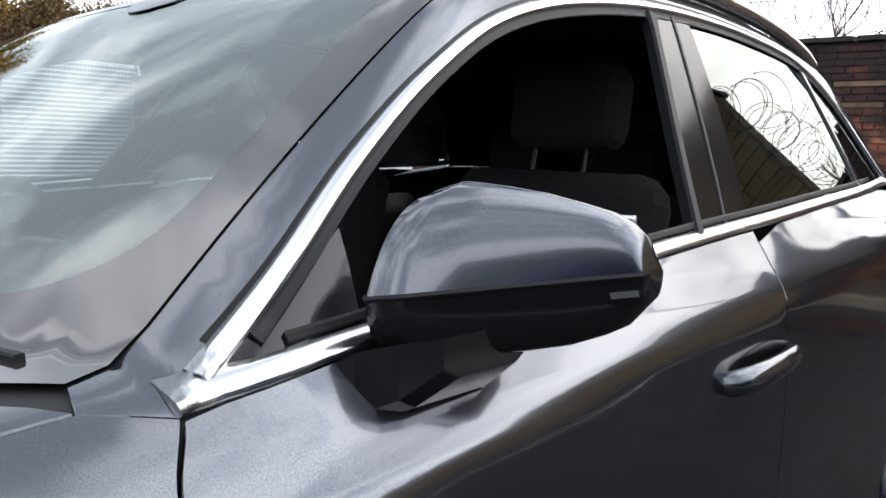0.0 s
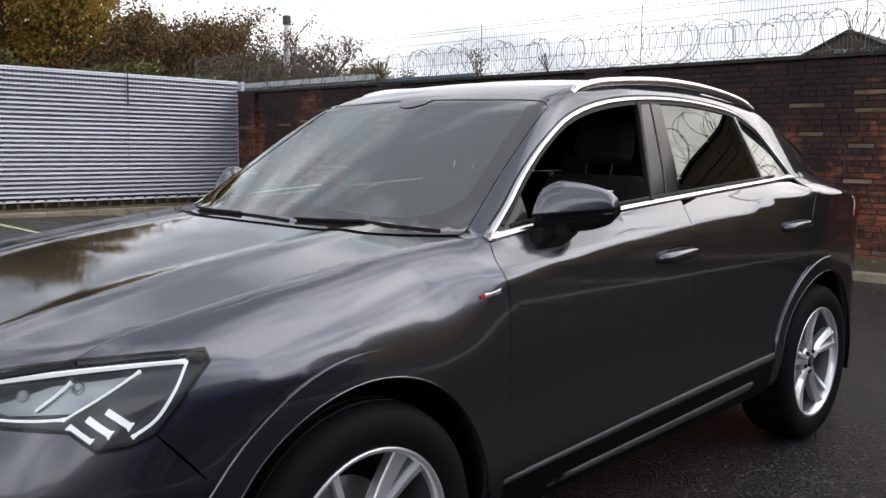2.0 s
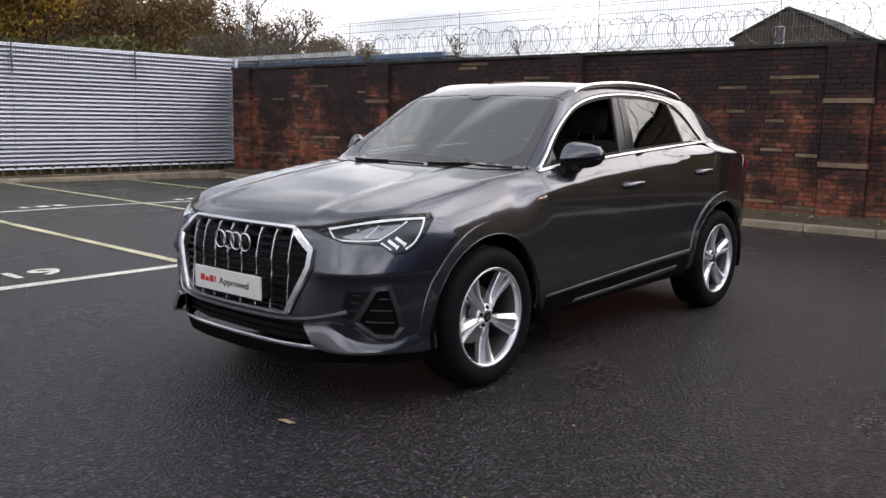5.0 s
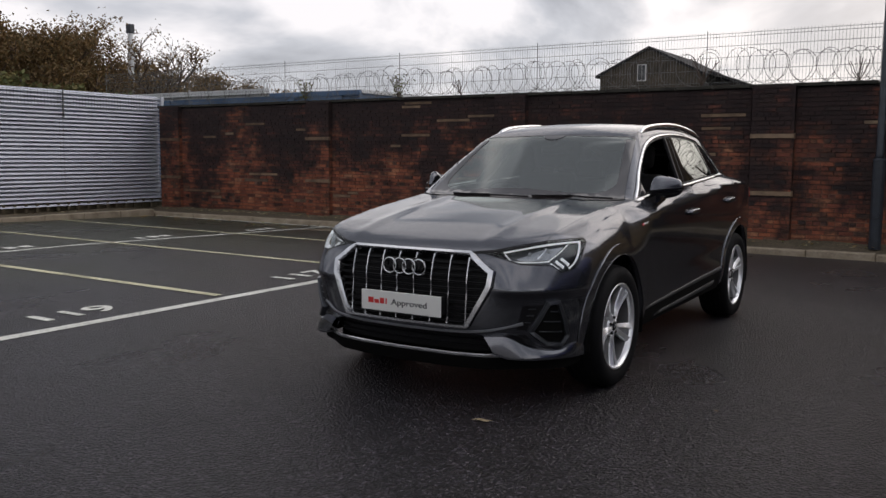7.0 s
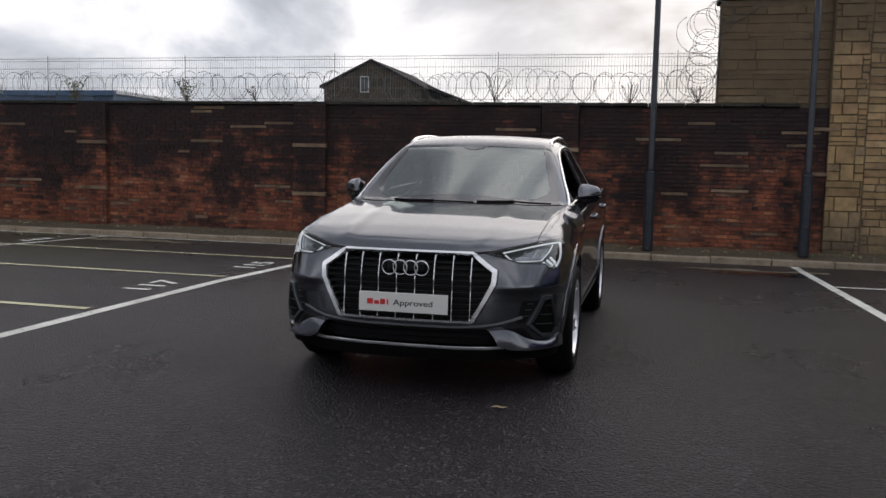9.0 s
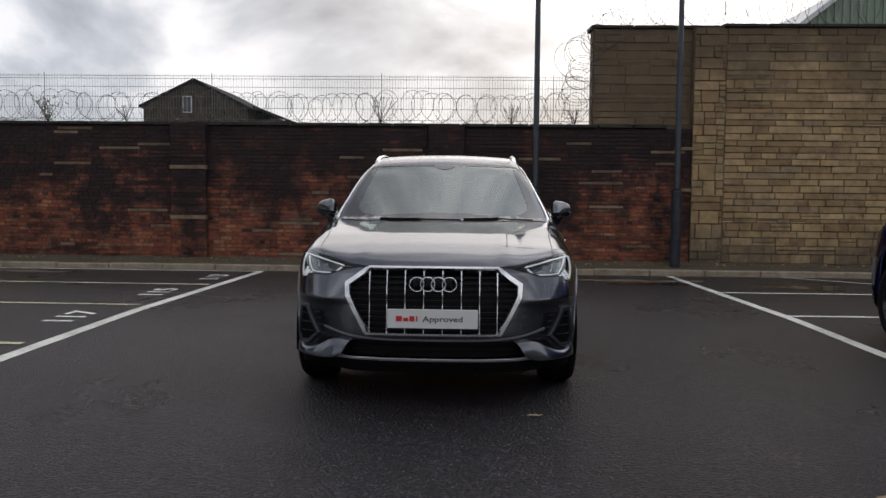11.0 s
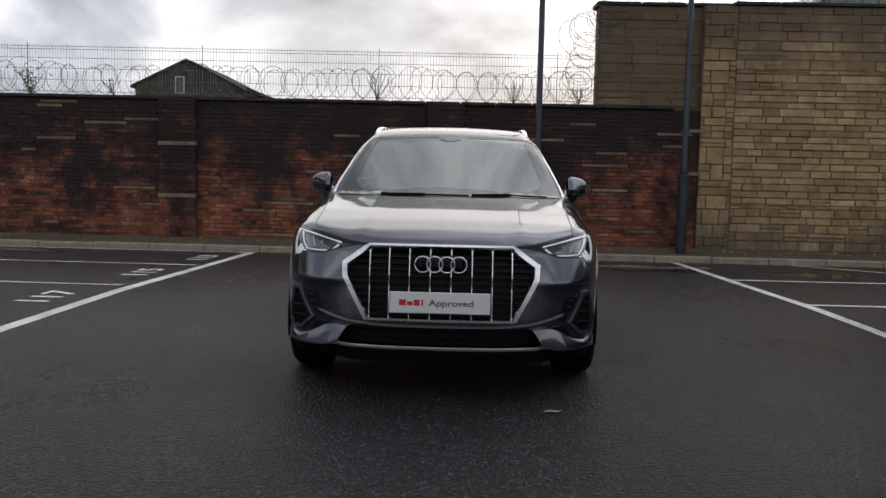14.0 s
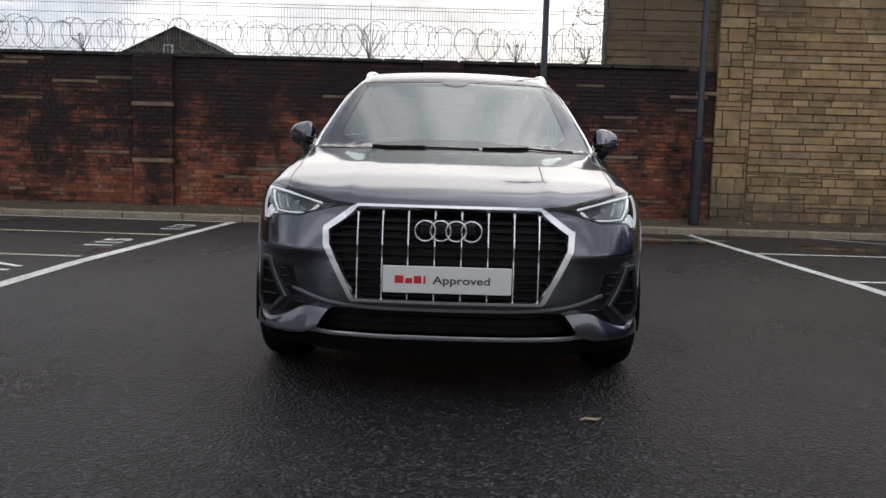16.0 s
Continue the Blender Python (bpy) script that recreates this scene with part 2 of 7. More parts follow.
def stone_mat(name, dirt):
    """Coursed sandstone; dirt: how far soot and damp have taken it over."""
    m = mat(name, (0.3, 0.22, 0.13), 0.88)
    r = rand_out(m)
    col = ramp(m, r, [(0.0, (0.27, 0.176, 0.090)), (0.3, (0.39, 0.266, 0.130)), (0.55, (0.47, 0.330, 0.166)), (0.75, (0.32, 0.236, 0.140)), (0.9, (0.40, 0.246, 0.122)), (1.0, (0.55, 0.40, 0.22))])
    n = noise_out(m, 6, 6, 0.65)
    col = mixc(m, 0.85, col, ramp(m, n, [(0.25, (0.42, 0.40, 0.40)), (0.5, grey(0.95)), (0.7, grey(1.25))]), "MULTIPLY")
    g = nd(m, "ShaderNodeSeparateXYZ")
    lk(m, coords(m), g.inputs[0])
    big = noise_out(m, 0.7, 5, 0.6)
    ragged = noise_out(m, 3.2, 5, 0.7)
    top = math_n(m, "MULTIPLY_ADD", g.outputs["Z"], 0.40, math_n(m, "MULTIPLY_ADD", big, 1.3, -1.55 + dirt))
    col = mixc(m, ramp(m, top, [(0.1, grey(0.0)), (0.65, grey(0.85))]), col, (0.105, 0.078, 0.050))
    low = math_n(m, "MULTIPLY_ADD", g.outputs["Z"], -0.75, math_n(m, "MULTIPLY_ADD", big, 1.5, -0.05))
    low = math_n(m, "ADD", low, math_n(m, "MULTIPLY_ADD", ragged, 1.2, -0.6))
    col = mixc(m, ramp(m, low, [(0.15, grey(0.0)), (0.7, grey(0.8))]), col, (0.085, 0.073, 0.060))
    set_in(m, "Base Color", col)
    bump(m, math_n(m, "ADD", n, noise_out(m, 40, 3)), 0.7, 0.014)
    return m


M_STONE = stone_mat("weathered_sandstone", 0.0)
M_RUBBLE = stone_mat("sooty_sandstone_rubble", 0.42)

M_POINTING = mat("sandy_pointing", (0.1, 0.08, 0.05), 0.95)
set_in(M_POINTING, "Base Color", ramp(M_POINTING, noise_out(M_POINTING, 3, 5, 0.6), [(0.3, (0.085, 0.063, 0.040)), (0.7, (0.22, 0.165, 0.100))]))

M_COPING = mat("blackened_stone_coping", (0.03, 0.028, 0.025), 0.9)
set_in(M_COPING, "Base Color", ramp(M_COPING, noise_out(M_COPING, 4, 6, 0.7), [(0.3, (0.012, 0.012, 0.010)), (0.7, (0.055, 0.052, 0.042))]))
bump(M_COPING, noise_out(M_COPING, 25, 5), 0.6, 0.01)

M_KERB = mat("damp_concrete_kerb", (0.22, 0.2, 0.17), 0.85)
set_in(M_KERB, "Base Color", mixc(M_KERB, 0.7, ramp(M_KERB, noise_out(M_KERB, 3.0, 6, 0.7), [(0.3, (0.22, 0.175, 0.12)), (0.7, (0.48, 0.40, 0.30))]), ramp(M_KERB, noise_out(M_KERB, 60, 3), [(0.3, grey(0.6)), (0.7, grey(1.2))]), "MULTIPLY"))
bump(M_KERB, noise_out(M_KERB, 70, 3), 0.4, 0.004)

M_SOIL = mat("littered_soil", (0.06, 0.05, 0.03), 0.95)
set_in(M_SOIL, "Base Color", mixc(M_SOIL, ramp(M_SOIL, noise_out(M_SOIL, 1.5, 4), [(0.5, grey(0)), (0.68, grey(0.6))]), ramp(M_SOIL, noise_out(M_SOIL, 30, 5, 0.7), [(0.3, (0.045, 0.036, 0.022)), (0.7, (0.20, 0.16, 0.105))]), (0.070, 0.066, 0.034)))
bump(M_SOIL, noise_out(M_SOIL, 30, 5, 0.7), 1.0, 0.03)

M_LEAF_LITTER = mat("fallen_leaf", (0.35, 0.26, 0.12), 0.7)
set_in(M_LEAF_LITTER, "Base Color", ramp(M_LEAF_LITTER, rand_out(M_LEAF_LITTER), [(0, (0.40, 0.28, 0.10)), (0.4, (0.24, 0.15, 0.06)), (0.7, (0.45, 0.40, 0.28)), (1, (0.30, 0.33, 0.10))]))

M_GALV = mat("galvanised_corrugated_steel", (0.55, 0.57, 0.6), 0.5, 0.3)
set_in(M_GALV, "Base Color", ramp(M_GALV, noise_out(M_GALV, 1.2, 5, 0.6, stretch=(1, 0.15, 3)), [(0.3, (0.50, 0.52, 0.58)), (0.7, (0.62, 0.64, 0.71))]))
M_WIRE = mat("dull_grey_wire", (0.16, 0.17, 0.17), 0.55, 0.6)
M_RAZOR = mat("tarnished_razor_wire", (0.13, 0.125, 0.12), 0.5, 0.7)
M_POSTPAINT = mat("dark_blue_grey_post_paint", (0.018, 0.024, 0.034), 0.45)
set_in(M_POSTPAINT, "Base Color", ramp(M_POSTPAINT, noise_out(M_POSTPAINT, 9, 4), [(0.3, (0.013, 0.017, 0.024)), (0.7, (0.028, 0.036, 0.048))]))


# car materials
def paint_mat(name, base, flake):
    m = mat(name, base, 0.21, 0.92, 1.0)
    bsdf(m).inputs["Coat IOR"].default_value = 1.6
    n = noise_out(m, 900, 2, 0.6)
    set_in(m, "Base Color", ramp(m, n, [(0.35, base), (0.7, flake)]))
    bsdf(m).inputs["Specular Tint"].default_value = (0.22, 0.23, 0.25, 1)
    d = noise_out(m, 14, 5, 0.7)
    set_in(m, "Coat Roughness", ramp(m, d, [(0.35, grey(0.04)), (0.75, grey(0.085))]))
    return m


M_CARGREY = paint_mat("metallic_dark_grey_paint", (0.085, 0.090, 0.104), (0.140, 0.147, 0.168))
M_CARBLUE = paint_mat("metallic_deep_blue_paint", (0.011, 0.018, 0.13), (0.020, 0.034, 0.22))
M_CHROME = mat("satin_chrome", (0.80, 0.81, 0.83), 0.22, 1.0)
M_ALU = mat("machined_alloy", (0.94, 0.95, 0.97), 0.28, 0.75)
M_ALUDARK = mat("grey_painted_alloy", (0.40, 0.41, 0.43), 0.34, 0.85)
M_SILL = mat("satin_grey_sill_moulding", (0.055, 0.056, 0.060), 0.42, 0.3)
# darker copy of the wheel alloy; the barrel's shade is in its colour
M_BARREL = mat("brake_dusted_alloy", (0.13, 0.13, 0.135), 0.5, 0.6)
M_GUNMETAL = mat("satin_gunmetal_plastic", (0.085, 0.09, 0.10), 0.34, 0.8)
M_FRIT = mat("black_ceramic_border", (0.022, 0.017, 0.017), 0.06, spec=0.5)
bsdf(M_FRIT).inputs["IOR"].default_value = 2.2
M_LAMPDARK = mat("grey_lamp_interior", (0.07, 0.072, 0.078), 0.3, 0.85)
M_GLOSSBLACK = mat("gloss_black_plastic", (0.008, 0.008, 0.009), 0.12)
M_BLACK = mat("matt_black_plastic", (0.011, 0.011, 0.012), 0.55, spec=0.25)
M_RUBBER = mat("tyre_rubber", (0.007, 0.007, 0.008), 0.72, spec=0.12)
bump(M_RUBBER, noise_out(M_RUBBER, 180, 2), 0.2, 0.002)
M_CABIN = mat("dark_cabin_trim", (0.022, 0.022, 0.024), 0.7)
M_FABRIC = mat("black_seat_fabric", (0.026, 0.026, 0.028), 0.9)
M_LAMPBODY = mat("bright_lamp_interior", (0.36, 0.37, 0.39), 0.25, 0.9)
M_DRL = mat("white_light_guide", (0.88, 0.90, 0.93), 0.25)
bsdf(M_DRL).inputs["Emission Color"].default_value = (0.93, 0.96, 1.0, 1)
bsdf(M_DRL).inputs["Emission Strength"].default_value = 0.32
M_REDLENS = mat("red_tail_lens", (0.35, 0.006, 0.008), 0.12)
M_BADGERED = mat("red_enamel", (0.55, 0.02, 0.015), 0.3)
M_PALEWALL = mat("pale_rendered_wall", (0.42, 0.42, 0.43), 0.8)
set_in(M_PALEWALL, "Base Color", ramp(M_PALEWALL, noise_out(M_PALEWALL, 0.5, 5), [(0.3, (0.34, 0.34, 0.35)), (0.7, (0.48, 0.48, 0.49))]))
M_UNDER = mat("black_underbody_plastic", (0.005, 0.005, 0.005), 0.8, spec=0.08)
M_SLAT = mat("satin_black_grille_plastic", (0.007, 0.007, 0.008), 0.4, spec=0.14)
M_PLATE = mat("white_plate", (0.78, 0.78, 0.75), 0.35)
M_INK = mat("dark_grey_ink", (0.06, 0.06, 0.065), 0.5)
M_REDINK = mat("red_ink", (0.60, 0.03, 0.03), 0.5)
M_DISC = mat("brake_disc_steel", (0.35, 0.34, 0.33), 0.4, 0.9)


def glass_mat(name, tint, ior):
    m = bpy.data.materials.new(name)
    m.use_nodes = True
    m.node_tree.nodes.remove(m.node_tree.nodes["Principled BSDF"])
    t = nd(m, "ShaderNodeBsdfTransparent", Color=(*tint, 1))
    g = nd(m, "ShaderNodeBsdfGlossy", Color=(0.95, 1, 0.97, 1), Roughness=0.01)
    f = nd(m, "ShaderNodeFresnel", IOR=ior)
    x = nd(m, "ShaderNodeMixShader")
    lk(m, f.outputs[0], x.inputs[0])
    lk(m, t.outputs[0], x.inputs[1])
    lk(m, g.outputs[0], x.inputs[2])
    lk(m, x.outputs[0], m.node_tree.nodes["Material Output"].inputs["Surface"])
    return m


M_SCREEN = glass_mat("windscreen_glass", (0.48, 0.56, 0.52), 2.75)
M_TINT = glass_mat("dark_tinted_glass", (0.030, 0.032, 0.032), 1.7)
M_CLEAR = glass_mat("clear_lamp_cover", (0.92, 0.94, 0.95), 1.5)

# ---- helpers for building ----
def link_mesh(name, verts, faces, material=None, parent=None, smooth=False, label="", kind=""):
    me = bpy.data.meshes.new(name)
    me.from_pydata([tuple(v) for v in verts], [], faces)
    me.validate()
    ob = new(name, me)
    if material is not None:
        for one in material if isinstance(material, list) else [material]:
            me.materials.append(one)
    if smooth:
        me.polygons.foreach_set("use_smooth", [True] * len(me.polygons))
    if parent is not None:
        ob.parent = parent
    return tagged(ob, label, kind=kind)


def part(name, bm, material, parent=None, label="", smooth=False):
    me = bpy.data.meshes.new(name)
    bm.normal_update()
    bm.to_mesh(me)
    bm.free()
    ob = new(name, me)
    me.materials.append(material)
    if smooth:
        me.polygons.foreach_set("use_smooth", [True] * len(me.polygons))
    if parent is not None:
        ob.parent = parent
    return tagged(ob, label)


def box_bm(x0, x1, y0, y1, z0, z1, bevel=0.0, segments=2):
    bm = bmesh.new()
    m = Matrix.LocRotScale(((x0 + x1) / 2, (y0 + y1) / 2, (z0 + z1) / 2), None, (x1 - x0, y1 - y0, z1 - z0))
    bmesh.ops.create_cube(bm, size=1, matrix=m)
    if bevel:
        bmesh.ops.bevel(bm, geom=list(bm.edges), offset=bevel, segments=segments, affect="EDGES", profile=0.5)
    return bm


def empty(name, m=None, label="", category="", group="", kind=""):
    ob = new(name)
    if m is not None:
        ob.matrix_world = m
    return tagged(ob, label, category, group, kind)


def tube(points, radius, sides=6, closed=False, radii=None):
    """Vertices and faces of a round rod along points."""
    pts = [Vector(p) for p in points]
    n = len(pts)
    verts, faces = [], []
    ref = Vector((0.13, 0.21, 0.97)).normalized()
    for i, p in enumerate(pts):
        a = pts[(i - 1) % n] if closed or i else p
        b = pts[(i + 1) % n] if closed or i < n - 1 else p
        d = (b - a).normalized()
        u = d.cross(ref)
        u = u.normalized() if u.length > 1e-4 else Vector((1, 0, 0))
        v = d.cross(u)
        r = radii[i] if radii else radius
        for k in range(sides):
            t = 2 * math.pi * k / sides
            verts.append(p + u * (r * math.cos(t)) + v * (r * math.sin(t)))
    for i in range(n if closed else n - 1):
        j = (i + 1) % n
        for k in range(sides):
            q = (k + 1) % sides
            faces.append((i * sides + k, i * sides + q, j * sides + q, j * sides + k))
    if not closed:
        faces.append(tuple(range(sides))[::-1])
        faces.append(tuple((n - 1) * sides + k for k in range(sides)))
    return verts, faces


def join_shapes(shapes):
    verts, faces = [], []
    for v, f in shapes:
        o = len(verts)
        verts += list(v)
        faces += [tuple(i + o for i in q) for q in f]
    return verts, faces


def ground_z(y):
    """The yard falls slightly towards the kerb by the wall."""
    t = min(max(y - 3.0, 0.0), 5.7)
    return -0.0175 * t


# ---- ground ----
def build_ground():
    xs = [-900, -300, -120, -60, -30, -20] + [x * 1.0 for x in range(-16, 17)] + [20, 30, 60, 120, 300, 900]
    ys = [-900, -300, -120, -60, -30, -20, -14, -10, -7, -5, -3, -1, 1, 2, 2.6, 3.0, 3.4, 4, 5, 6, 7, 8, 8.7, 9, 10, 12, 20, 40, 120, 300, 900]
    verts = [(x, y, ground_z(y)) for y in ys for x in xs]
    n = len(xs)
    faces = [(j * n + i, j * n + i + 1, (j + 1) * n + i + 1, (j + 1) * n + i) for j in range(len(ys) - 1) for i in range(n - 1)]
    tagged(link_mesh("ground", verts, faces, M_ASPHALT, smooth=True), "dark damp asphalt surface of a walled car park", "ground", kind="structure")


build_ground()


def ground_strip(name, x0, y0, x1, y1, width, lift=0.004, material=None, label="faded white painted bay line on asphalt", group="bay lines"):
    a, b = Vector((x0, y0, 0)), Vector((x1, y1, 0))
    d = (b - a).normalized()
    s = Vector((-d.y, d.x, 0)) * (width / 2)
    steps = max(2, int((b - a).length / 0.25))
    verts, faces = [], []
    for i in range(steps + 1):
        p = a.lerp(b, i / steps)
        wob = 1 + 0.05 * noise.noise(p * 3.1)
        for q in (p - s * wob, p + s * wob):
            verts.append((q.x, q.y, ground_z(q.y) + lift))
        if i:
            k = 2 * i
            faces.append((k - 2, k - 1, k + 1, k))
    ob = link_mesh(name, verts, faces, material or M_PAINT)
    for p in ob.data.polygons:
        if p.normal.z < 0:
            p.flip()
    return tagged(ob, label, "road marking", group, kind="structure")


LEFT_LINE, RIGHT_LINE = -3.36, 3.46
DIVIDERS = (-6.55, -4.05, -1.53, 0.97, 3.47, 5.98)
ground_strip("bay_line", -3.20, -9.0, -3.31, 8.5, 0.125)
ground_strip("bay_line", 3.54, -9.0, 3.50, 8.58, 0.115)
ground_strip("bay_line", -8.60, -9.0, -8.45, 8.5, 0.09)
for dv in DIVIDERS:
    ground_strip("bay_line", LEFT_LINE - 0.06, dv, -13.6, dv + 0.25, 0.10, 0.006, M_YELLOWPAINT if dv > 0 else M_PAINT, "faded yellow-white painted bay line on asphalt" if dv > 0 else "faded white painted bay line on asphalt")
    ground_strip("bay_line", RIGHT_LINE + 0.09, dv - 0.20, 8.6, dv - 0.14, 0.10, 0.006)
ground_strip("bay_line", -3.31, 8.45, -13.6, 8.62, 0.115, 0.006)
ground_strip("bay_line", 5.35, 8.55, 6.6, 7.2, 0.09, 0.008)


def bay_number(text, x, y, size):
    cu = bpy.data.curves.new("bay_number", "FONT")
    cu.body, cu.size, cu.align_x, cu.align_y = text, size, "CENTER", "BOTTOM_BASELINE"
    cu.offset = 0.006
    cu.extrude = 0.002
    tmp = new("bay_number_text", cu)
    me = bpy.data.meshes.new_from_object(tmp.evaluated_get(bpy.context.evaluated_depsgraph_get()))
    bpy.data.objects.remove(tmp)
    me.materials.clear()
    me.materials.append(M_PAINT)
    ob = new("bay_number", me)
    ob.matrix_world = pose(x, y, ground_z(y) + 0.006, 0, 0, 90) @ Matrix.Diagonal((1.35, 1, 1, 1))
    return tagged(ob, "white painted parking bay number " + text + " on asphalt", "road marking", "bay numbers", kind="structure")


for word, ny in (("119", -0.38), ("117", 2.45), ("115", 4.85), ("113", 7.2)):
    bay_number(word, -3.58, ny, 0.41)


def bar_number(x, y):
    """Digits too far off to read, as plain bars."""
    verts, faces = [], []
    for k, (dy, w) in enumerate(((-0.28, 0.10), (-0.06, 0.16), (0.18, 0.16))):
        y0, y1 = y + dy, y + dy + w
        o = len(verts)
        verts += [(x - 0.22, y0, ground_z(y) + 0.006), (x, y0, ground_z(y) + 0.006), (x, y1, ground_z(y) + 0.006), (x - 0.22, y1, ground_z(y) + 0.006)]
        faces.append((o, o + 1, o + 2, o + 3))
    tagged(link_mesh("bay_number", verts, faces, M_PAINT), "worn white painted bay number in a far row", "road marking", "bay numbers", kind="structure")


for by in (-0.4, 2.2, 4.65, 7.1):
    bar_number(-8.75, by)

# ---- kerbs and planting strip ----
WALL_Y, PIL_Y, KERB_Y = 9.46, 9.36, 8.64
KZ = ground_z(KERB_Y)


def kerb_run(name, p0, p1, thick, top, stone=0.915):
    root = empty(name, label="row of pale damp concrete kerb stones", category="kerb", kind="structure")
    a, b = Vector((*p0, 0)), Vector((*p1, 0))
    d = (b - a).normalized()
    ang = math.degrees(math.atan2(d.y, d.x))
    me = None
    for i in range(int((b - a).length / stone)):
        if me is None:
            k = part("kerb_stone", box_bm(0.004, stone - 0.004, 0, thick, -0.2, 0, 0.018, 2), M_KERB, root, smooth=False)
            me = k.data
        else:
            k = new("kerb_stone", me)
            k.parent = root
        p = a + d * (i * stone)
        k.matrix_world = pose(p.x, p.y + random.uniform(-0.006, 0.006), top + random.uniform(-0.006, 0.006), 0, 0, ang + random.uniform(-0.25, 0.25))
    return root


kerb_run("kerb", (-14.2, KERB_Y), (16.5, KERB_Y), 0.15, 0.0)
kerb_run("kerb", (-13.75, 8.6), (-13.75, -9.0), 0.15, 0.06)


def soil_strip(name, x0, x1, y0, y1, z0, z1, label):
    nx, ny = int((x1 - x0) / 0.12), max(3, int((y1 - y0) / 0.12))
    verts = []
    for j in range(ny + 1):
        for i in range(nx + 1):
            x, y = x0 + (x1 - x0) * i / nx, y0 + (y1 - y0) * j / ny
            verts.append((x, y, z0 + (z1 - z0) * j / ny + 0.018 * noise.fractal((x * 2.3, y * 2.3, 1), 1, 2, 4)))
    n = nx + 1
    faces = [(j * n + i, j * n + i + 1, j * n + n + i + 1, j * n + n + i) for j in range(ny) for i in range(nx)]
    tagged(link_mesh(name, verts, faces, M_SOIL, smooth=True), label, "soil strip", kind="structure")


soil_strip("soil_strip", -14.4, 16, KERB_Y + 0.14, WALL_Y + 0.1, -0.02, 0.085, "strip of bare mossy soil with dead leaves below the wall")
soil_strip("soil_strip", -14.75, -13.88, -9.0, 8.7, 0.03, 0.05, "strip of bare mossy soil below the steel fence")


# ---- masonry ----
def block_shape(x0, x1, z0, z1, face, depth, edge, jit):
    """One brick or stone: a chamfered block that stands proud of the mortar plane; faces -y."""
    r = lambda: random.uniform(-jit, jit)
    f = face + random.uniform(-jit, jit)
    back = face + depth
    v = [(x0 + r() * 0.5, back, z0), (x1 + r() * 0.5, back, z0), (x1, back, z1), (x0, back, z1)]
    v += [(x0 + edge + r(), f + r() * 0.6, z0 + edge), (x1 - edge + r(), f + r() * 0.6, z0 + edge), (x1 - edge + r(), f + r() * 0.6, z1 - edge), (x0 + edge + r(), f + r() * 0.6, z1 - edge)]
    q = [(4, 5, 6, 7), (0, 1, 5, 4), (1, 2, 6, 5), (2, 3, 7, 6), (3, 0, 4, 7)]
    return v, q


def masonry(root, cells, material, name, near, edge, jit, depth=0.03, most=300):
    """cells: (x0, x1, z0, z1, face). The nearest to x = near are parts, the rest one joined part."""
    cells = sorted(cells, key=lambda c: abs((c[0] + c[1]) / 2 - near))
    for c in cells[:most]:
        v, q = block_shape(*c[:4], c[4], depth, edge, jit)
        link_mesh(name, v, q, material, root)
    rest = [block_shape(*c[:4], c[4], depth, edge, jit) for c in cells[most:]]
    if rest:
        v, q = join_shapes(rest)
        link_mesh(name + "_courses", v, q, material, root, kind="stuff", label="courses of the same " + name + "s")


PILASTERS = [(-14.26, -13.62), (-9.69, -9.05), (-5.14, -4.50), (-0.57, 0.07)]
BASE_Z, TOP_Z = -0.04, 2.40
COURSE = 0.069
random.seed(4)


def brick_cells(x0, x1, z0, z1, face, keep=lambda x, z: True, lo=0.185, hi=0.228, buff=None):
    """Courses of bricks between x0 and x1; some runs are buff stone bands, which are put into buff."""
    cells, row, z = [], 0, z0
    while z < z1 - 0.03:
        x = x0 - (0.11 if row % 2 else 0.0)
        while x < x1:
            w = random.uniform(lo, hi) * (0.5 if row % 6 == 5 else 1.0)
            is_band = buff is not None and random.random() < 0.024
            if is_band:
                w = random.uniform(0.25, 0.80)
            a, b = max(x, x0), min(x + w, x1)
            if b - a > 0.05 and keep((a + b) / 2, z):
                (buff if is_band else cells).append((a + 0.0035, b - 0.0035, z + 0.0035, min(z + COURSE, z1) - 0.0035, face + random.uniform(-0.005, 0.004)))
            x += w
        z += COURSE
        row += 1
    return cells


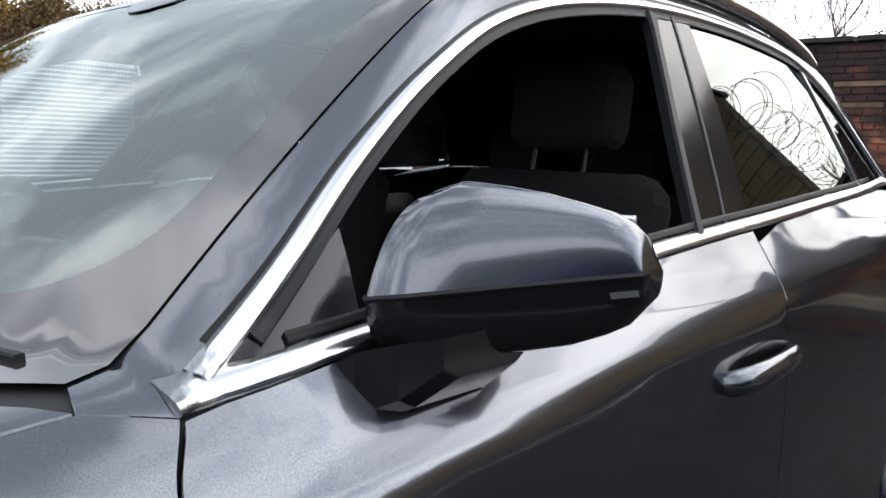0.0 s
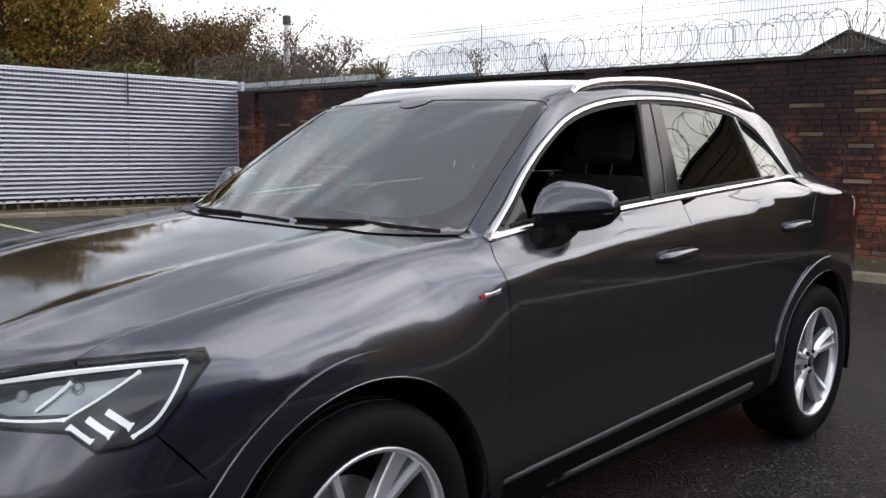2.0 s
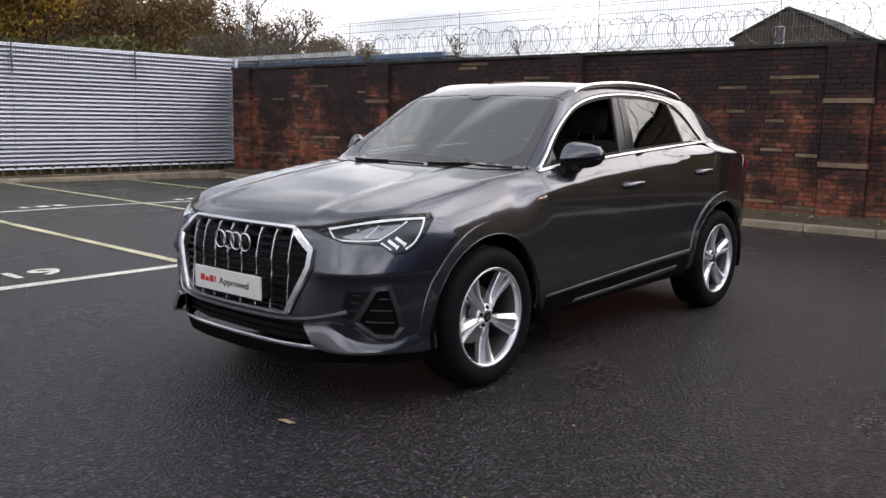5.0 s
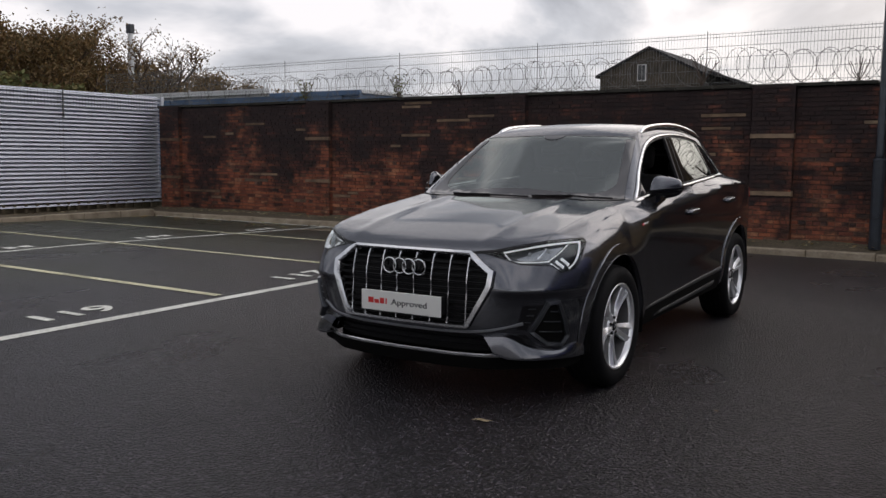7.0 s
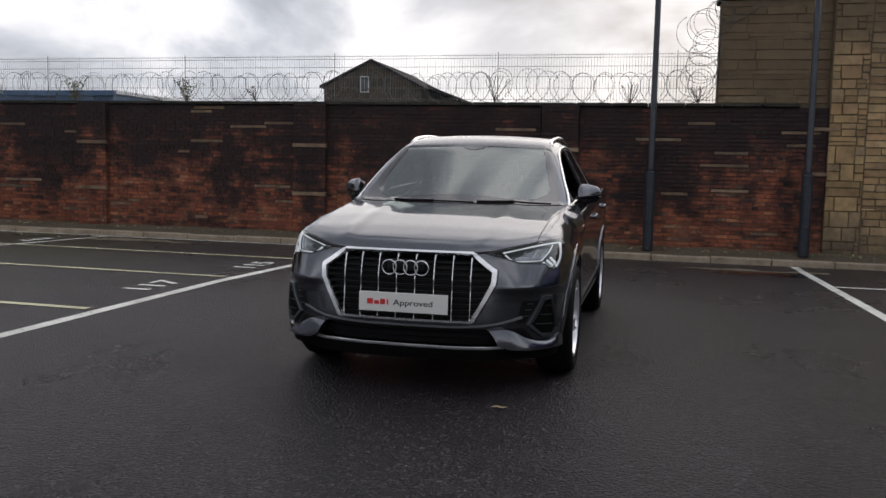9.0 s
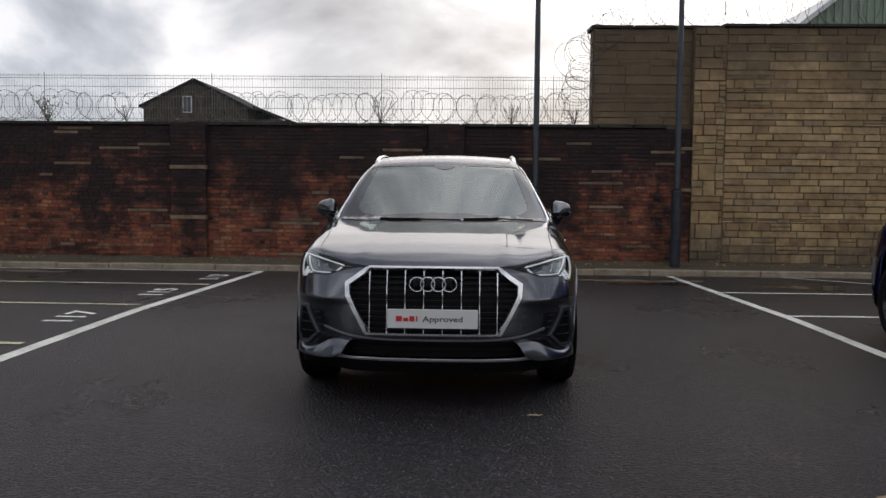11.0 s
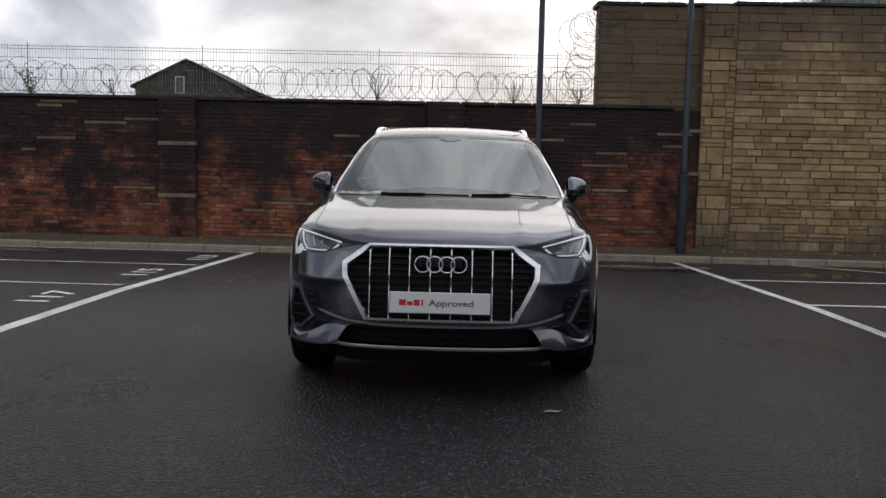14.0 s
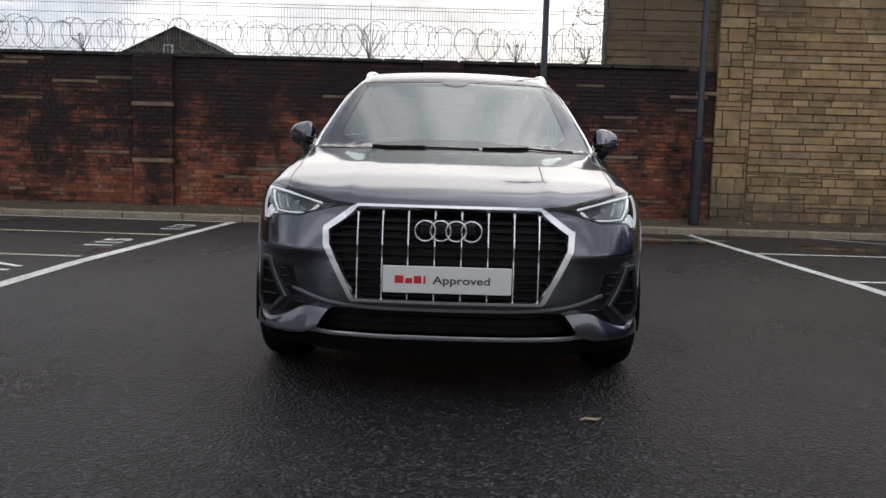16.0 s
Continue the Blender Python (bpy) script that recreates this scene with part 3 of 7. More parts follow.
def build_brick_wall():
    x_end = 4.02
    root = part("wall_north", box_bm(-14.4, x_end, WALL_Y + 0.012, WALL_Y + 0.36, -0.1, TOP_Z), M_MORTAR)
    tagged(root, "old soot-stained red brick boundary wall with buff bands", "brick wall", kind="structure")
    spans = [-14.4] + [v for p in PILASTERS for v in p] + [x_end]
    cells, bands = [], []
    for a, b in zip(spans[::2], spans[1::2]):
        if b - a > 0.2:
            cells += brick_cells(a, b, BASE_Z, TOP_Z, WALL_Y, buff=bands)
    masonry(root, cells, M_BRICK, "brick", -0.5, 0.006, 0.004)
    masonry(root, bands, M_BUFF, "stone_band", -0.5, 0.010, 0.005)
    for x0, x1 in PILASTERS:
        p = part("pilaster", box_bm(x0 + 0.004, x1 - 0.004, PIL_Y + 0.012, WALL_Y + 0.02, -0.1, TOP_Z + 0.03), M_MORTAR, root)
        pc = brick_cells(x0, x1, BASE_Z, TOP_Z + 0.02, PIL_Y, lo=0.175, hi=0.22)
        v, q = join_shapes([block_shape(*c[:4], c[4], 0.03, 0.006, 0.004) for c in pc])
        link_mesh("brick_courses", v, q, M_BRICK, p, kind="stuff", label="courses of red brick on a pilaster")
        for z in (0.735, 1.62):
            v, q = block_shape(x0 - 0.015, x1 + 0.015, z, z + 0.085, PIL_Y - 0.012, 0.05, 0.012, 0.003)
            link_mesh("stone_band", v, q, M_BUFF, p)
        # brick returns on both flanks
        for xs, sgn in ((x0, -1), (x1, 1)):
            verts, faces = [], []
            z = BASE_Z
            while z < TOP_Z:
                o = len(verts)
                verts += [(xs + sgn * 0.006, PIL_Y + 0.02, z + 0.006), (xs + sgn * 0.006, WALL_Y + 0.01, z + 0.006), (xs + sgn * 0.006, WALL_Y + 0.01, z + COURSE - 0.006), (xs + sgn * 0.006, PIL_Y + 0.02, z + COURSE - 0.006)]
                faces.append((o, o + 1, o + 2, o + 3))
                z += COURSE
            link_mesh("flank_bricks", verts, faces, M_BRICK, p, kind="stuff", label="flank courses of a pilaster")
    cop = [block_shape(x, x + 0.6 - 0.008, TOP_Z, TOP_Z + 0.075, WALL_Y - 0.05, 0.45, 0.014, 0.007) for x in [-14.4 + 0.6 * i for i in range(31)] if x < x_end - 0.5]
    for v, q in cop:
        link_mesh("coping_stone", v, q + [(0, 3, 2, 1)], M_COPING, root)


build_brick_wall()

STONE_Y = 9.43


def stone_cells(x0, x1, z0, z1, face, lo, hi, hlo, hhi, keep=None, split=0.0):
    """Coursed stones; split: the share of places where two thin stones stand in for a thick one."""
    cells, z = [], z0
    while z < z1 - 0.04:
        h = min(random.uniform(hlo, hhi), z1 - z)
        if z1 - z - h < 0.06:
            h = z1 - z
        x = x0 - random.uniform(0, lo)
        while x < x1 - 0.03:
            w = random.uniform(lo, hi)
            if random.random() < 0.12:
                w *= 1.6
            b = min(x + w, x1)
            if x1 - b < 0.1:
                b = x1
            a = max(x, x0)
            if b - a > 0.04 and (keep is None or keep((a + b) / 2, z + h / 2)):
                f = face + random.uniform(-0.008, 0.008)
                g = random.uniform(-0.006, 0.006)
                if random.random() < split:
                    m = z + h * random.uniform(0.4, 0.6)
                    cells.append((a + 0.003, b - 0.003, z + 0.003, m - 0.003, f))
                    cells.append((a + 0.003, b - 0.003, m + 0.003, z + h - 0.003, f + random.uniform(-0.006, 0.006)))
                else:
                    cells.append((a + 0.003, b - 0.003, z + 0.003 + max(g, 0), z + h - 0.003 + min(g, 0), f))
            x = b
        z += h
    return cells


def build_stone_building():
    top = 4.14
    root = part("wall_east", box_bm(4.03, 16.5, STONE_Y + 0.014, STONE_Y + 0.5, -0.1, top), M_POINTING)
    tagged(root, "weathered yellow sandstone wall of a flat-topped outbuilding", "stone wall", kind="structure")
    # a ragged column of larger stones beside the brick, then finer courses
    cells = []
    z = -0.04
    while z < top - 0.05:
        h = min(random.uniform(0.12, 0.30), top - z)
        e = 4.48 + random.uniform(-0.07, 0.10)
        cells += stone_cells(4.03, e, z, z + h, STONE_Y - 0.012, 0.18, 0.40, h, h, split=0.25)
        cells += stone_cells(e, 4.58, z, z + h, STONE_Y, 0.5, 0.6, h / 2, h / 2)
        z += h
    cells += stone_cells(4.58, 10.5, -0.04, 0.85, STONE_Y, 0.20, 0.42, 0.10, 0.16, split=0.1)
    cells += stone_cells(4.58, 10.5, 0.85, 2.46, STONE_Y, 0.24, 0.52, 0.100, 0.128, split=0.02)
    cells += stone_cells(4.58, 10.5, 2.46, 3.1, STONE_Y, 0.25, 0.70, 0.09, 0.17, split=0.12)
    cells += stone_cells(4.58, 10.5, 3.1, top, STONE_Y, 0.28, 0.62, 0.11, 0.17, split=0.08)
    masonry(root, cells, M_STONE, "stone", 5.6, 0.008, 0.006, 0.04)
    far = stone_cells(10.5, 16.5, 0.02, top, STONE_Y, 0.3, 0.6, 0.12, 0.2)
    v, q = join_shapes([block_shape(*c[:4], c[4], 0.04, 0.012, 0.006) for c in far])
    link_mesh("stone_courses", v, q, M_STONE, root, kind="stuff", label="courses of the same sandstone")
    # the part above the brick wall
    up_y = 9.60
    up = part("upper_wall", box_bm(2.31, 4.05, up_y + 0.014, up_y + 0.4, 2.30, top), M_POINTING, root)
    cells = stone_cells(2.31, 4.03, 2.47, top, up_y, 0.25, 0.8, 0.09, 0.17, split=0.25)
    v, q = join_shapes([block_shape(*c[:4], c[4], 0.04, 0.009, 0.007) for c in cells])
    link_mesh("stone_courses", v, q, M_RUBBLE, up, kind="stuff", label="rough coursed rubble above the brick wall")
    side = []
    z = 2.47
    while z < top:
        side.append((z, min(z + 0.16, top)))
        z += 0.16
    verts, faces = [], []
    for a, b in side:
        o = len(verts)
        verts += [(2.30, up_y + 0.02, a), (2.30, up_y + 0.4, a), (2.30, up_y + 0.4, b - 0.01), (2.30, up_y + 0.02, b - 0.01)]
        faces.append((o, o + 1, o + 2, o + 3))
    link_mesh("corner_stones", verts, faces, M_RUBBLE, up, kind="stuff")
    for i in range(19):
        x = 2.25 + 0.75 * i
        f = up_y - 0.05 if x < 3.9 else STONE_Y - 0.06
        v, q = block_shape(x, x + 0.745, top, top + 0.07, f, 0.55, 0.012, 0.006)
        link_mesh("coping_stone", v, q + [(0, 3, 2, 1)], M_COPING, root)
    # two stone ties that reach over the brick
    for z in (1.30, 2.02):
        v, q = block_shape(3.72, 4.15, z, z + 0.07, WALL_Y - 0.035, 0.05, 0.01, 0.003)
        link_mesh("tie_stone", v, q, M_BUFF, root)


build_stone_building()


# ---- corrugated steel fence on the west side ----
def build_steel_fence():
    x, y0, y1 = -14.5, -9.0, 9.62
    root = empty("steel_fence", label="tall fence of horizontally ribbed galvanised steel sheet topped with mesh", category="fence", kind="structure")
    pitch, z0, z1 = 0.0872, 0.17, 2.62
    rows = []
    z = z0
    while z < z1:
        rows += [(z, 0.004), (z + pitch * 0.06, 0.006), (z + pitch * 0.46, -0.014), (z + pitch * 0.50, -0.024), (z + pitch * 0.54, -0.125), (z + pitch * 0.97, -0.130)]
        z += pitch
    for k in range(7):
        a, b = y0 + (y1 - y0) * k / 7 + 0.004, y0 + (y1 - y0) * (k + 1) / 7 - 0.004
        verts = [(x + dx, y, zz) for y in (a, b) for zz, dx in rows]
        n = len(rows)
        faces = [(i, n + i, n + i + 1, i + 1) for i in range(n - 1)]
        link_mesh("steel_sheet", verts, faces, M_GALV, root)
    # fine mesh in front of the upper part
    for k in range(7):
        a, b = y0 + (y1 - y0) * k / 7, y0 + (y1 - y0) * (k + 1) / 7
        sh = []
        n = int((b - a) / 0.075)
        for i in range(n):
            yy = a + (b - a) * i / n
            sh.append(tube([(x + 0.06, yy, 2.30), (x + 0.06, yy, 2.68)], 0.0022, 3))
        for zz in (2.33, 2.64):
            sh.append(tube([(x + 0.065, a, zz), (x + 0.065, b, zz)], 0.005, 3))
        v, q = join_shapes(sh)
        link_mesh("mesh_panel", v, q, M_WIRE, root)
        pb = box_bm(x + 0.02, x + 0.045, b - 0.012, b + 0.012, 2.1, 2.70, 0.003) if k < 6 else box_bm(x + 0.0, x + 0.07, b - 0.05, b + 0.03, 0.0, 2.68, 0.004)
        part("fence_post", pb, M_WIRE if k < 6 else M_GALV, root)
    for i in range(75):
        yy = y0 + 0.25 * i
        if yy > y1:
            break
        part("bottom_pale", box_bm(x - 0.03, x - 0.005, yy, yy + 0.06, 0.0, 0.26), M_SOIL, root)
    # added backing in soil colour, stands in for the shade below the sheets
    part("gravel_board", box_bm(x - 0.16, x - 0.11, y0, y1, -0.05, 0.30), M_SOIL, root)


build_steel_fence()


# ---- mesh fence and razor wire on the wall ----
def build_mesh_fence():
    y, z0, z1 = 9.9, 2.2, 3.36
    first = None
    for k in range(8):
        x = -16.95 + 3.1 * k
        if first is None:
            first = empty("mesh_fence_panel", pose(x, y, 0), "grey welded wire mesh fence panel behind the brick wall", "fence panel", "mesh fence panels")
            sh = [tube([(0.05 * i, 0, z0), (0.05 * i, 0, z1)], 0.0028, 3) for i in range(1, 62)]
            v, q = join_shapes(sh)
            link_mesh("wire_grid", v, q, M_WIRE, first, kind="stuff")
            for z in (2.55, 2.75, 2.95, 3.13, 3.28, 3.33):
                v, q = tube([(0, 0.006, z), (3.1, 0.006, z)], 0.0045, 3)
                link_mesh("cross_wire", v, q, M_WIRE, first)
            part("post", box_bm(-0.006, 0.006, 0.01, 0.022, z0 - 1.0, z1 + 0.03, 0.003), M_WIRE, first)
        else:
            copy_thing(first, pose(x, y, 0))


build_mesh_fence()


def razor_coil(x0, y0, z0, x1, y1, z1, radius, pitch, label, sag=0.0, phase=0.0):
    a, b = Vector((x0, y0, z0)), Vector((x1, y1, z1))
    d = (b - a).normalized()
    up = Vector((0, 0, 1)) - d * d.z
    up = up.normalized() if up.length > 0.1 else Vector((0, -1, 0))
    side = d.cross(up)
    n_turn = (b - a).length / pitch
    sh = []
    for strand in range(2):
        ph = phase + 2.3 * strand
        turns = n_turn * (0.85 if strand else 0.7)
        steps = int(turns * 30)
        pts = []
        for i in range(steps + 1):
            s = i / steps
            k = s * turns
            t = 2 * math.pi * k + ph + 0.5 * noise.noise((k * 0.8, ph, 3.0))
            r = radius * (0.93 + 0.28 * noise.noise((k * 0.55, ph, 0)) - 0.05 * strand)
            c = a.lerp(b, min(1.0, max(0.0, s + 0.02 * noise.noise((k * 0.6, 5.0, ph))))) + Vector((0, 0, -sag * math.sin(math.pi * s)))
            pts.append(c + up * (r * math.sin(t)) + d * (r * 0.95 * math.cos(t)) + side * (radius * 0.5 * math.sin(t * 0.5 + ph)))
        sh.append(tube(pts, 0.0042, 3))
        for i in range(0, steps, 3):  # barbs
            p, dd = pts[i], (pts[i + 1] - pts[i]).normalized()
            nrm = dd.cross(Vector((0.3, 0.8, 0.5))).normalized() * 0.013
            sh.append(([p - dd * 0.012, p + nrm, p + dd * 0.012, p - nrm], [(0, 1, 2, 3)]))
    v, q = join_shapes(sh)
    return tagged(link_mesh("razor_wire", v, q, M_RAZOR), label, "razor wire", "razor wire coils")


lab = "tarnished coil of razor wire along the wall top"
for k, rx in enumerate((-14.2, -11.0, -7.6, -4.4, -1.0)):
    razor_coil(rx, 9.68, 2.77, rx + 3.3, 9.70, 2.77, 0.30, 0.27, lab, 0.06, 0.7 * k)
razor_coil(1.95, 9.55, 2.75, 2.15, 9.5, 3.5, 0.30, 0.16, "bunched coil of razor wire hanging at the stone corner", 0, 0.4)
razor_coil(1.9, 9.45, 3.55, 2.75, 9.5, 4.25, 0.30, 0.16, "bunched coil of razor wire hanging at the stone corner", 0, 1.4)
razor_coil(2.6, 9.75, 4.50, 6.8, 9.75, 4.50, 0.36, 0.25, "coil of razor wire along the stone wall top", 0, 0.4)
razor_coil(6.8, 9.75, 4.50, 14.0, 9.75, 4.50, 0.36, 0.27, "coil of razor wire along the stone wall top", 0, 0.9)


def lamp_post(x, y):
    root = empty("lamp_post", pose(x, y, 0.03), "tall slim dark blue-grey painted steel lamp column beside the wall", "lamp post", "lamp posts")
    v, q = tube([(0, 0, 0), (0, 0, 1.28), (0, 0, 1.30)], 0.085, 14, radii=[0.085, 0.085, 0.07])
    link_mesh("base_column", v, q, M_POSTPAINT, root, smooth=False)
    v, q = tube([(0, 0, 1.28), (0, 0, 1.36), (0, 0, 6.5)], 0.05, 12, radii=[0.075, 0.052, 0.042])
    link_mesh("shaft", v, q, M_POSTPAINT, root, smooth=True)
    part("access_door", box_bm(-0.045, 0.045, -0.092, -0.07, 0.45, 1.0, 0.006), M_POSTPAINT, root)
    for s in (-1, 1):
        part("lantern", box_bm(0.08 * s - 0.30 if s < 0 else 0.08, 0.38 if s > 0 else -0.08, -0.10, 0.10, 6.42, 6.52, 0.03), M_POSTPAINT, root)
    part("head", box_bm(-0.1, 0.1, -0.06, 0.06, 6.40, 6.54, 0.02), M_POSTPAINT, root)


lamp_post(1.29, 9.08)
lamp_post(3.70, 9.08)

# ---- what stands beyond the walls ----
M_FARSTONE = mat("distant_dark_stone", (0.12, 0.1, 0.075), 0.9)
set_in(M_FARSTONE, "Base Color", ramp(M_FARSTONE, noise_out(M_FARSTONE, 0.8, 5, 0.65), [(0.3, (0.035, 0.030, 0.025)), (0.7, (0.10, 0.08, 0.058))]))
M_SLATE = mat("dark_slate_roof", (0.026, 0.025, 0.026), 0.9, spec=0.2)
M_WHITEFRAME = mat("white_window_frame", (0.7, 0.7, 0.7), 0.5)
M_DARKGLASS = mat("dark_far_glass", (0.02, 0.025, 0.03), 0.1)
M_BLUEPAINT = mat("faded_blue_cladding", (0.05, 0.12, 0.26), 0.5)
set_in(M_BLUEPAINT, "Base Color", ramp(M_BLUEPAINT, noise_out(M_BLUEPAINT, 0.8, 4), [(0.3, (0.035, 0.09, 0.19)), (0.7, (0.09, 0.17, 0.30))]))
M_PALEFASCIA = mat("pale_grey_fascia", (0.6, 0.62, 0.63), 0.5)
M_GREENCLAD = mat("grey_green_cladding", (0.20, 0.26, 0.19), 0.55)
set_in(M_GREENCLAD, "Base Color", ramp(M_GREENCLAD, noise_out(M_GREENCLAD, 1.0, 4, stretch=(1, 1, 0.2)), [(0.3, (0.16, 0.21, 0.15)), (0.7, (0.26, 0.32, 0.24))]))
M_POLEWHITE = mat("pale_painted_pole", (0.55, 0.56, 0.56), 0.5)


def gable_house():
    root = empty("gabled_house", label="old dark stone house with slate gable and white window", category="house")
    y0, y1 = 100, 118
    ax, az, lx, lz, rx, rz = -33.9, 14.4, -40.2, 11.4, -27.4, 11.2
    verts, faces = [], []
    for y in (y0, y1):
        verts += [(lx, y, 0), (lx, y, lz), (ax, y, az), (rx, y, rz), (rx, y, 0)]
    faces = [(4, 3, 2, 1, 0), (5, 6, 7, 8, 9), (0, 1, 6, 5), (9, 8, 3, 4)]
    link_mesh("wall", verts, faces, M_FARSTONE, root)
    for (ex, ez) in ((lx - 0.5, lz - 0.25), (rx + 0.5, rz - 0.25)):
        v = [(ax, y0 - 0.35, az + 0.05), (ex, y0 - 0.35, ez), (ex, y1, ez), (ax, y1, az + 0.05)]
        v += [(p[0], p[1], p[2] + 0.3) for p in v]
        link_mesh("roof_slope", v, [(0, 1, 2, 3), (7, 6, 5, 4), (0, 4, 5, 1), (1, 5, 6, 2), (2, 6, 7, 3), (3, 7, 4, 0)], M_SLATE, root)
    w = part("window", box_bm(-35.3, -34.2, y0 - 0.12, y0 + 0.05, 10.6, 12.6), M_WHITEFRAME, root)
    for i in range(2):
        part("pane", box_bm(-35.2 + i * 0.48, -34.78 + i * 0.48, y0 - 0.16, y0 - 0.1, 10.7, 12.5), M_DARKGLASS, w)
    low = part("lower_wing", box_bm(-27.2, -23.0, 102, 116, 0, 9.9), M_FARSTONE, root)
    v = [(-27.1, 101.6, 11.4), (-22.6, 101.6, 9.7), (-22.6, 116, 9.7), (-27.1, 116, 11.4)]
    v += [(p[0], p[1], p[2] + 0.3) for p in v]
    link_mesh("wing_roof", v, [(0, 1, 2, 3), (7, 6, 5, 4), (0, 4, 5, 1), (1, 5, 6, 2), (2, 6, 7, 3), (3, 7, 4, 0)], M_SLATE, root)


gable_house()


def blue_building():
    root = empty("blue_shed", label="long low blue-clad industrial shed with pale fascia beyond the wall", category="shed")
    part("wall", box_bm(-27, -13.4, 16, 20, 0, 3.16), M_BLUEPAINT, root)
    part("fascia", box_bm(-27.1, -17.0, 15.8, 16, 3.24, 3.40), M_PALEFASCIA, root)
    part("fascia", box_bm(-16.9, -13.3, 15.88, 16, 3.10, 3.24), M_BLUEPAINT, root)
    part("roof", box_bm(-27.1, -13.3, 16.0, 20.1, 3.16, 3.26), M_PALEFASCIA, root)
    for i in range(7):
        part("cladding_panel", box_bm(-26.6 + i * 1.9, -25.4 + i * 1.9, 15.93, 15.99, 2.5, 3.15), M_BLUEPAINT, root)


blue_building()


def green_shed():
    root = empty("metal_shed", label="grey-green ribbed metal shed gable behind the stone wall", category="shed")
    y0, y1 = 30, 60
    outline = lambda x: 8.05 + (x - 13.4) * 0.78 if x < 15.0 else 9.3 + (x - 15.0) * 0.30
    verts, faces = [], []
    x, i = 13.0, 0
    while x < 26:
        w = 0.16
        dy = 0.0 if i % 2 else -0.06
        z1, z2 = outline(x), outline(x + w)
        o = len(verts)
        verts += [(x, y0 + dy, 0), (x + w, y0 + dy, 0), (x + w, y0 + dy, z2), (x, y0 + dy, z1)]
        faces.append((o, o + 1, o + 2, o + 3))
        if i:
            faces.append((o - 3, o, o + 3, o - 2))
        x += w
        i += 1
    link_mesh("ribbed_gable", verts, faces, M_GREENCLAD, root)
    pts = [(12.9, 7.7), (15.0, 9.35), (26, 12.65)]
    v = [(p[0], y, p[1] + dz) for y in (y0 - 0.25, y1) for p in pts for dz in (0, 0.22)]
    link_mesh("roof_edge", v, [(0, 2, 3, 1), (2, 4, 5, 3), (6, 7, 9, 8), (8, 9, 11, 10), (1, 3, 9, 7), (3, 5, 11, 9), (0, 6, 8, 2), (2, 8, 10, 4)], M_PALEFASCIA, root)


green_shed()
pv, pq = tube([(-45, 32.8, 0), (-45, 32.8, 9.4)], 0.18, 10, radii=[0.24, 0.17])
pole = empty("street_pole", label="pale grey pole with a dark cap rising before the trees", category="pole")
link_mesh("shaft", pv, pq, M_POLEWHITE, pole, smooth=True)
part("cap", box_bm(-45.2, -44.8, 32.6, 33.0, 9.0, 9.6, 0.05), M_POSTPAINT, pole)

# ---- trees ----
def leaf_mat(name, stops):
    m = mat(name, stops[0], 0.7)
    n = len(stops)
    set_in(m, "Base Color", ramp(m, rand_out(m), [(i / max(1, n - 1), c) for i, c in enumerate(stops)]))
    return m


M_BARK = mat("grey_brown_bark", (0.07, 0.055, 0.042), 0.9)
M_YELLOW = leaf_mat("autumn_yellow_leaf", [(0.36, 0.20, 0.035), (0.52, 0.32, 0.06), (0.28, 0.19, 0.035), (0.17, 0.15, 0.04)])
M_BROWN = leaf_mat("autumn_brown_leaf", [(0.14, 0.08, 0.034), (0.21, 0.13, 0.052), (0.10, 0.08, 0.03), (0.26, 0.15, 0.05)])
M_GREEN = leaf_mat("dull_green_leaf", [(0.07, 0.085, 0.03), (0.13, 0.14, 0.042), (0.10, 0.09, 0.035), (0.18, 0.15, 0.045)])
M_TWIG = mat("fine_brown_twigs", (0.085, 0.06, 0.045), 0.9)


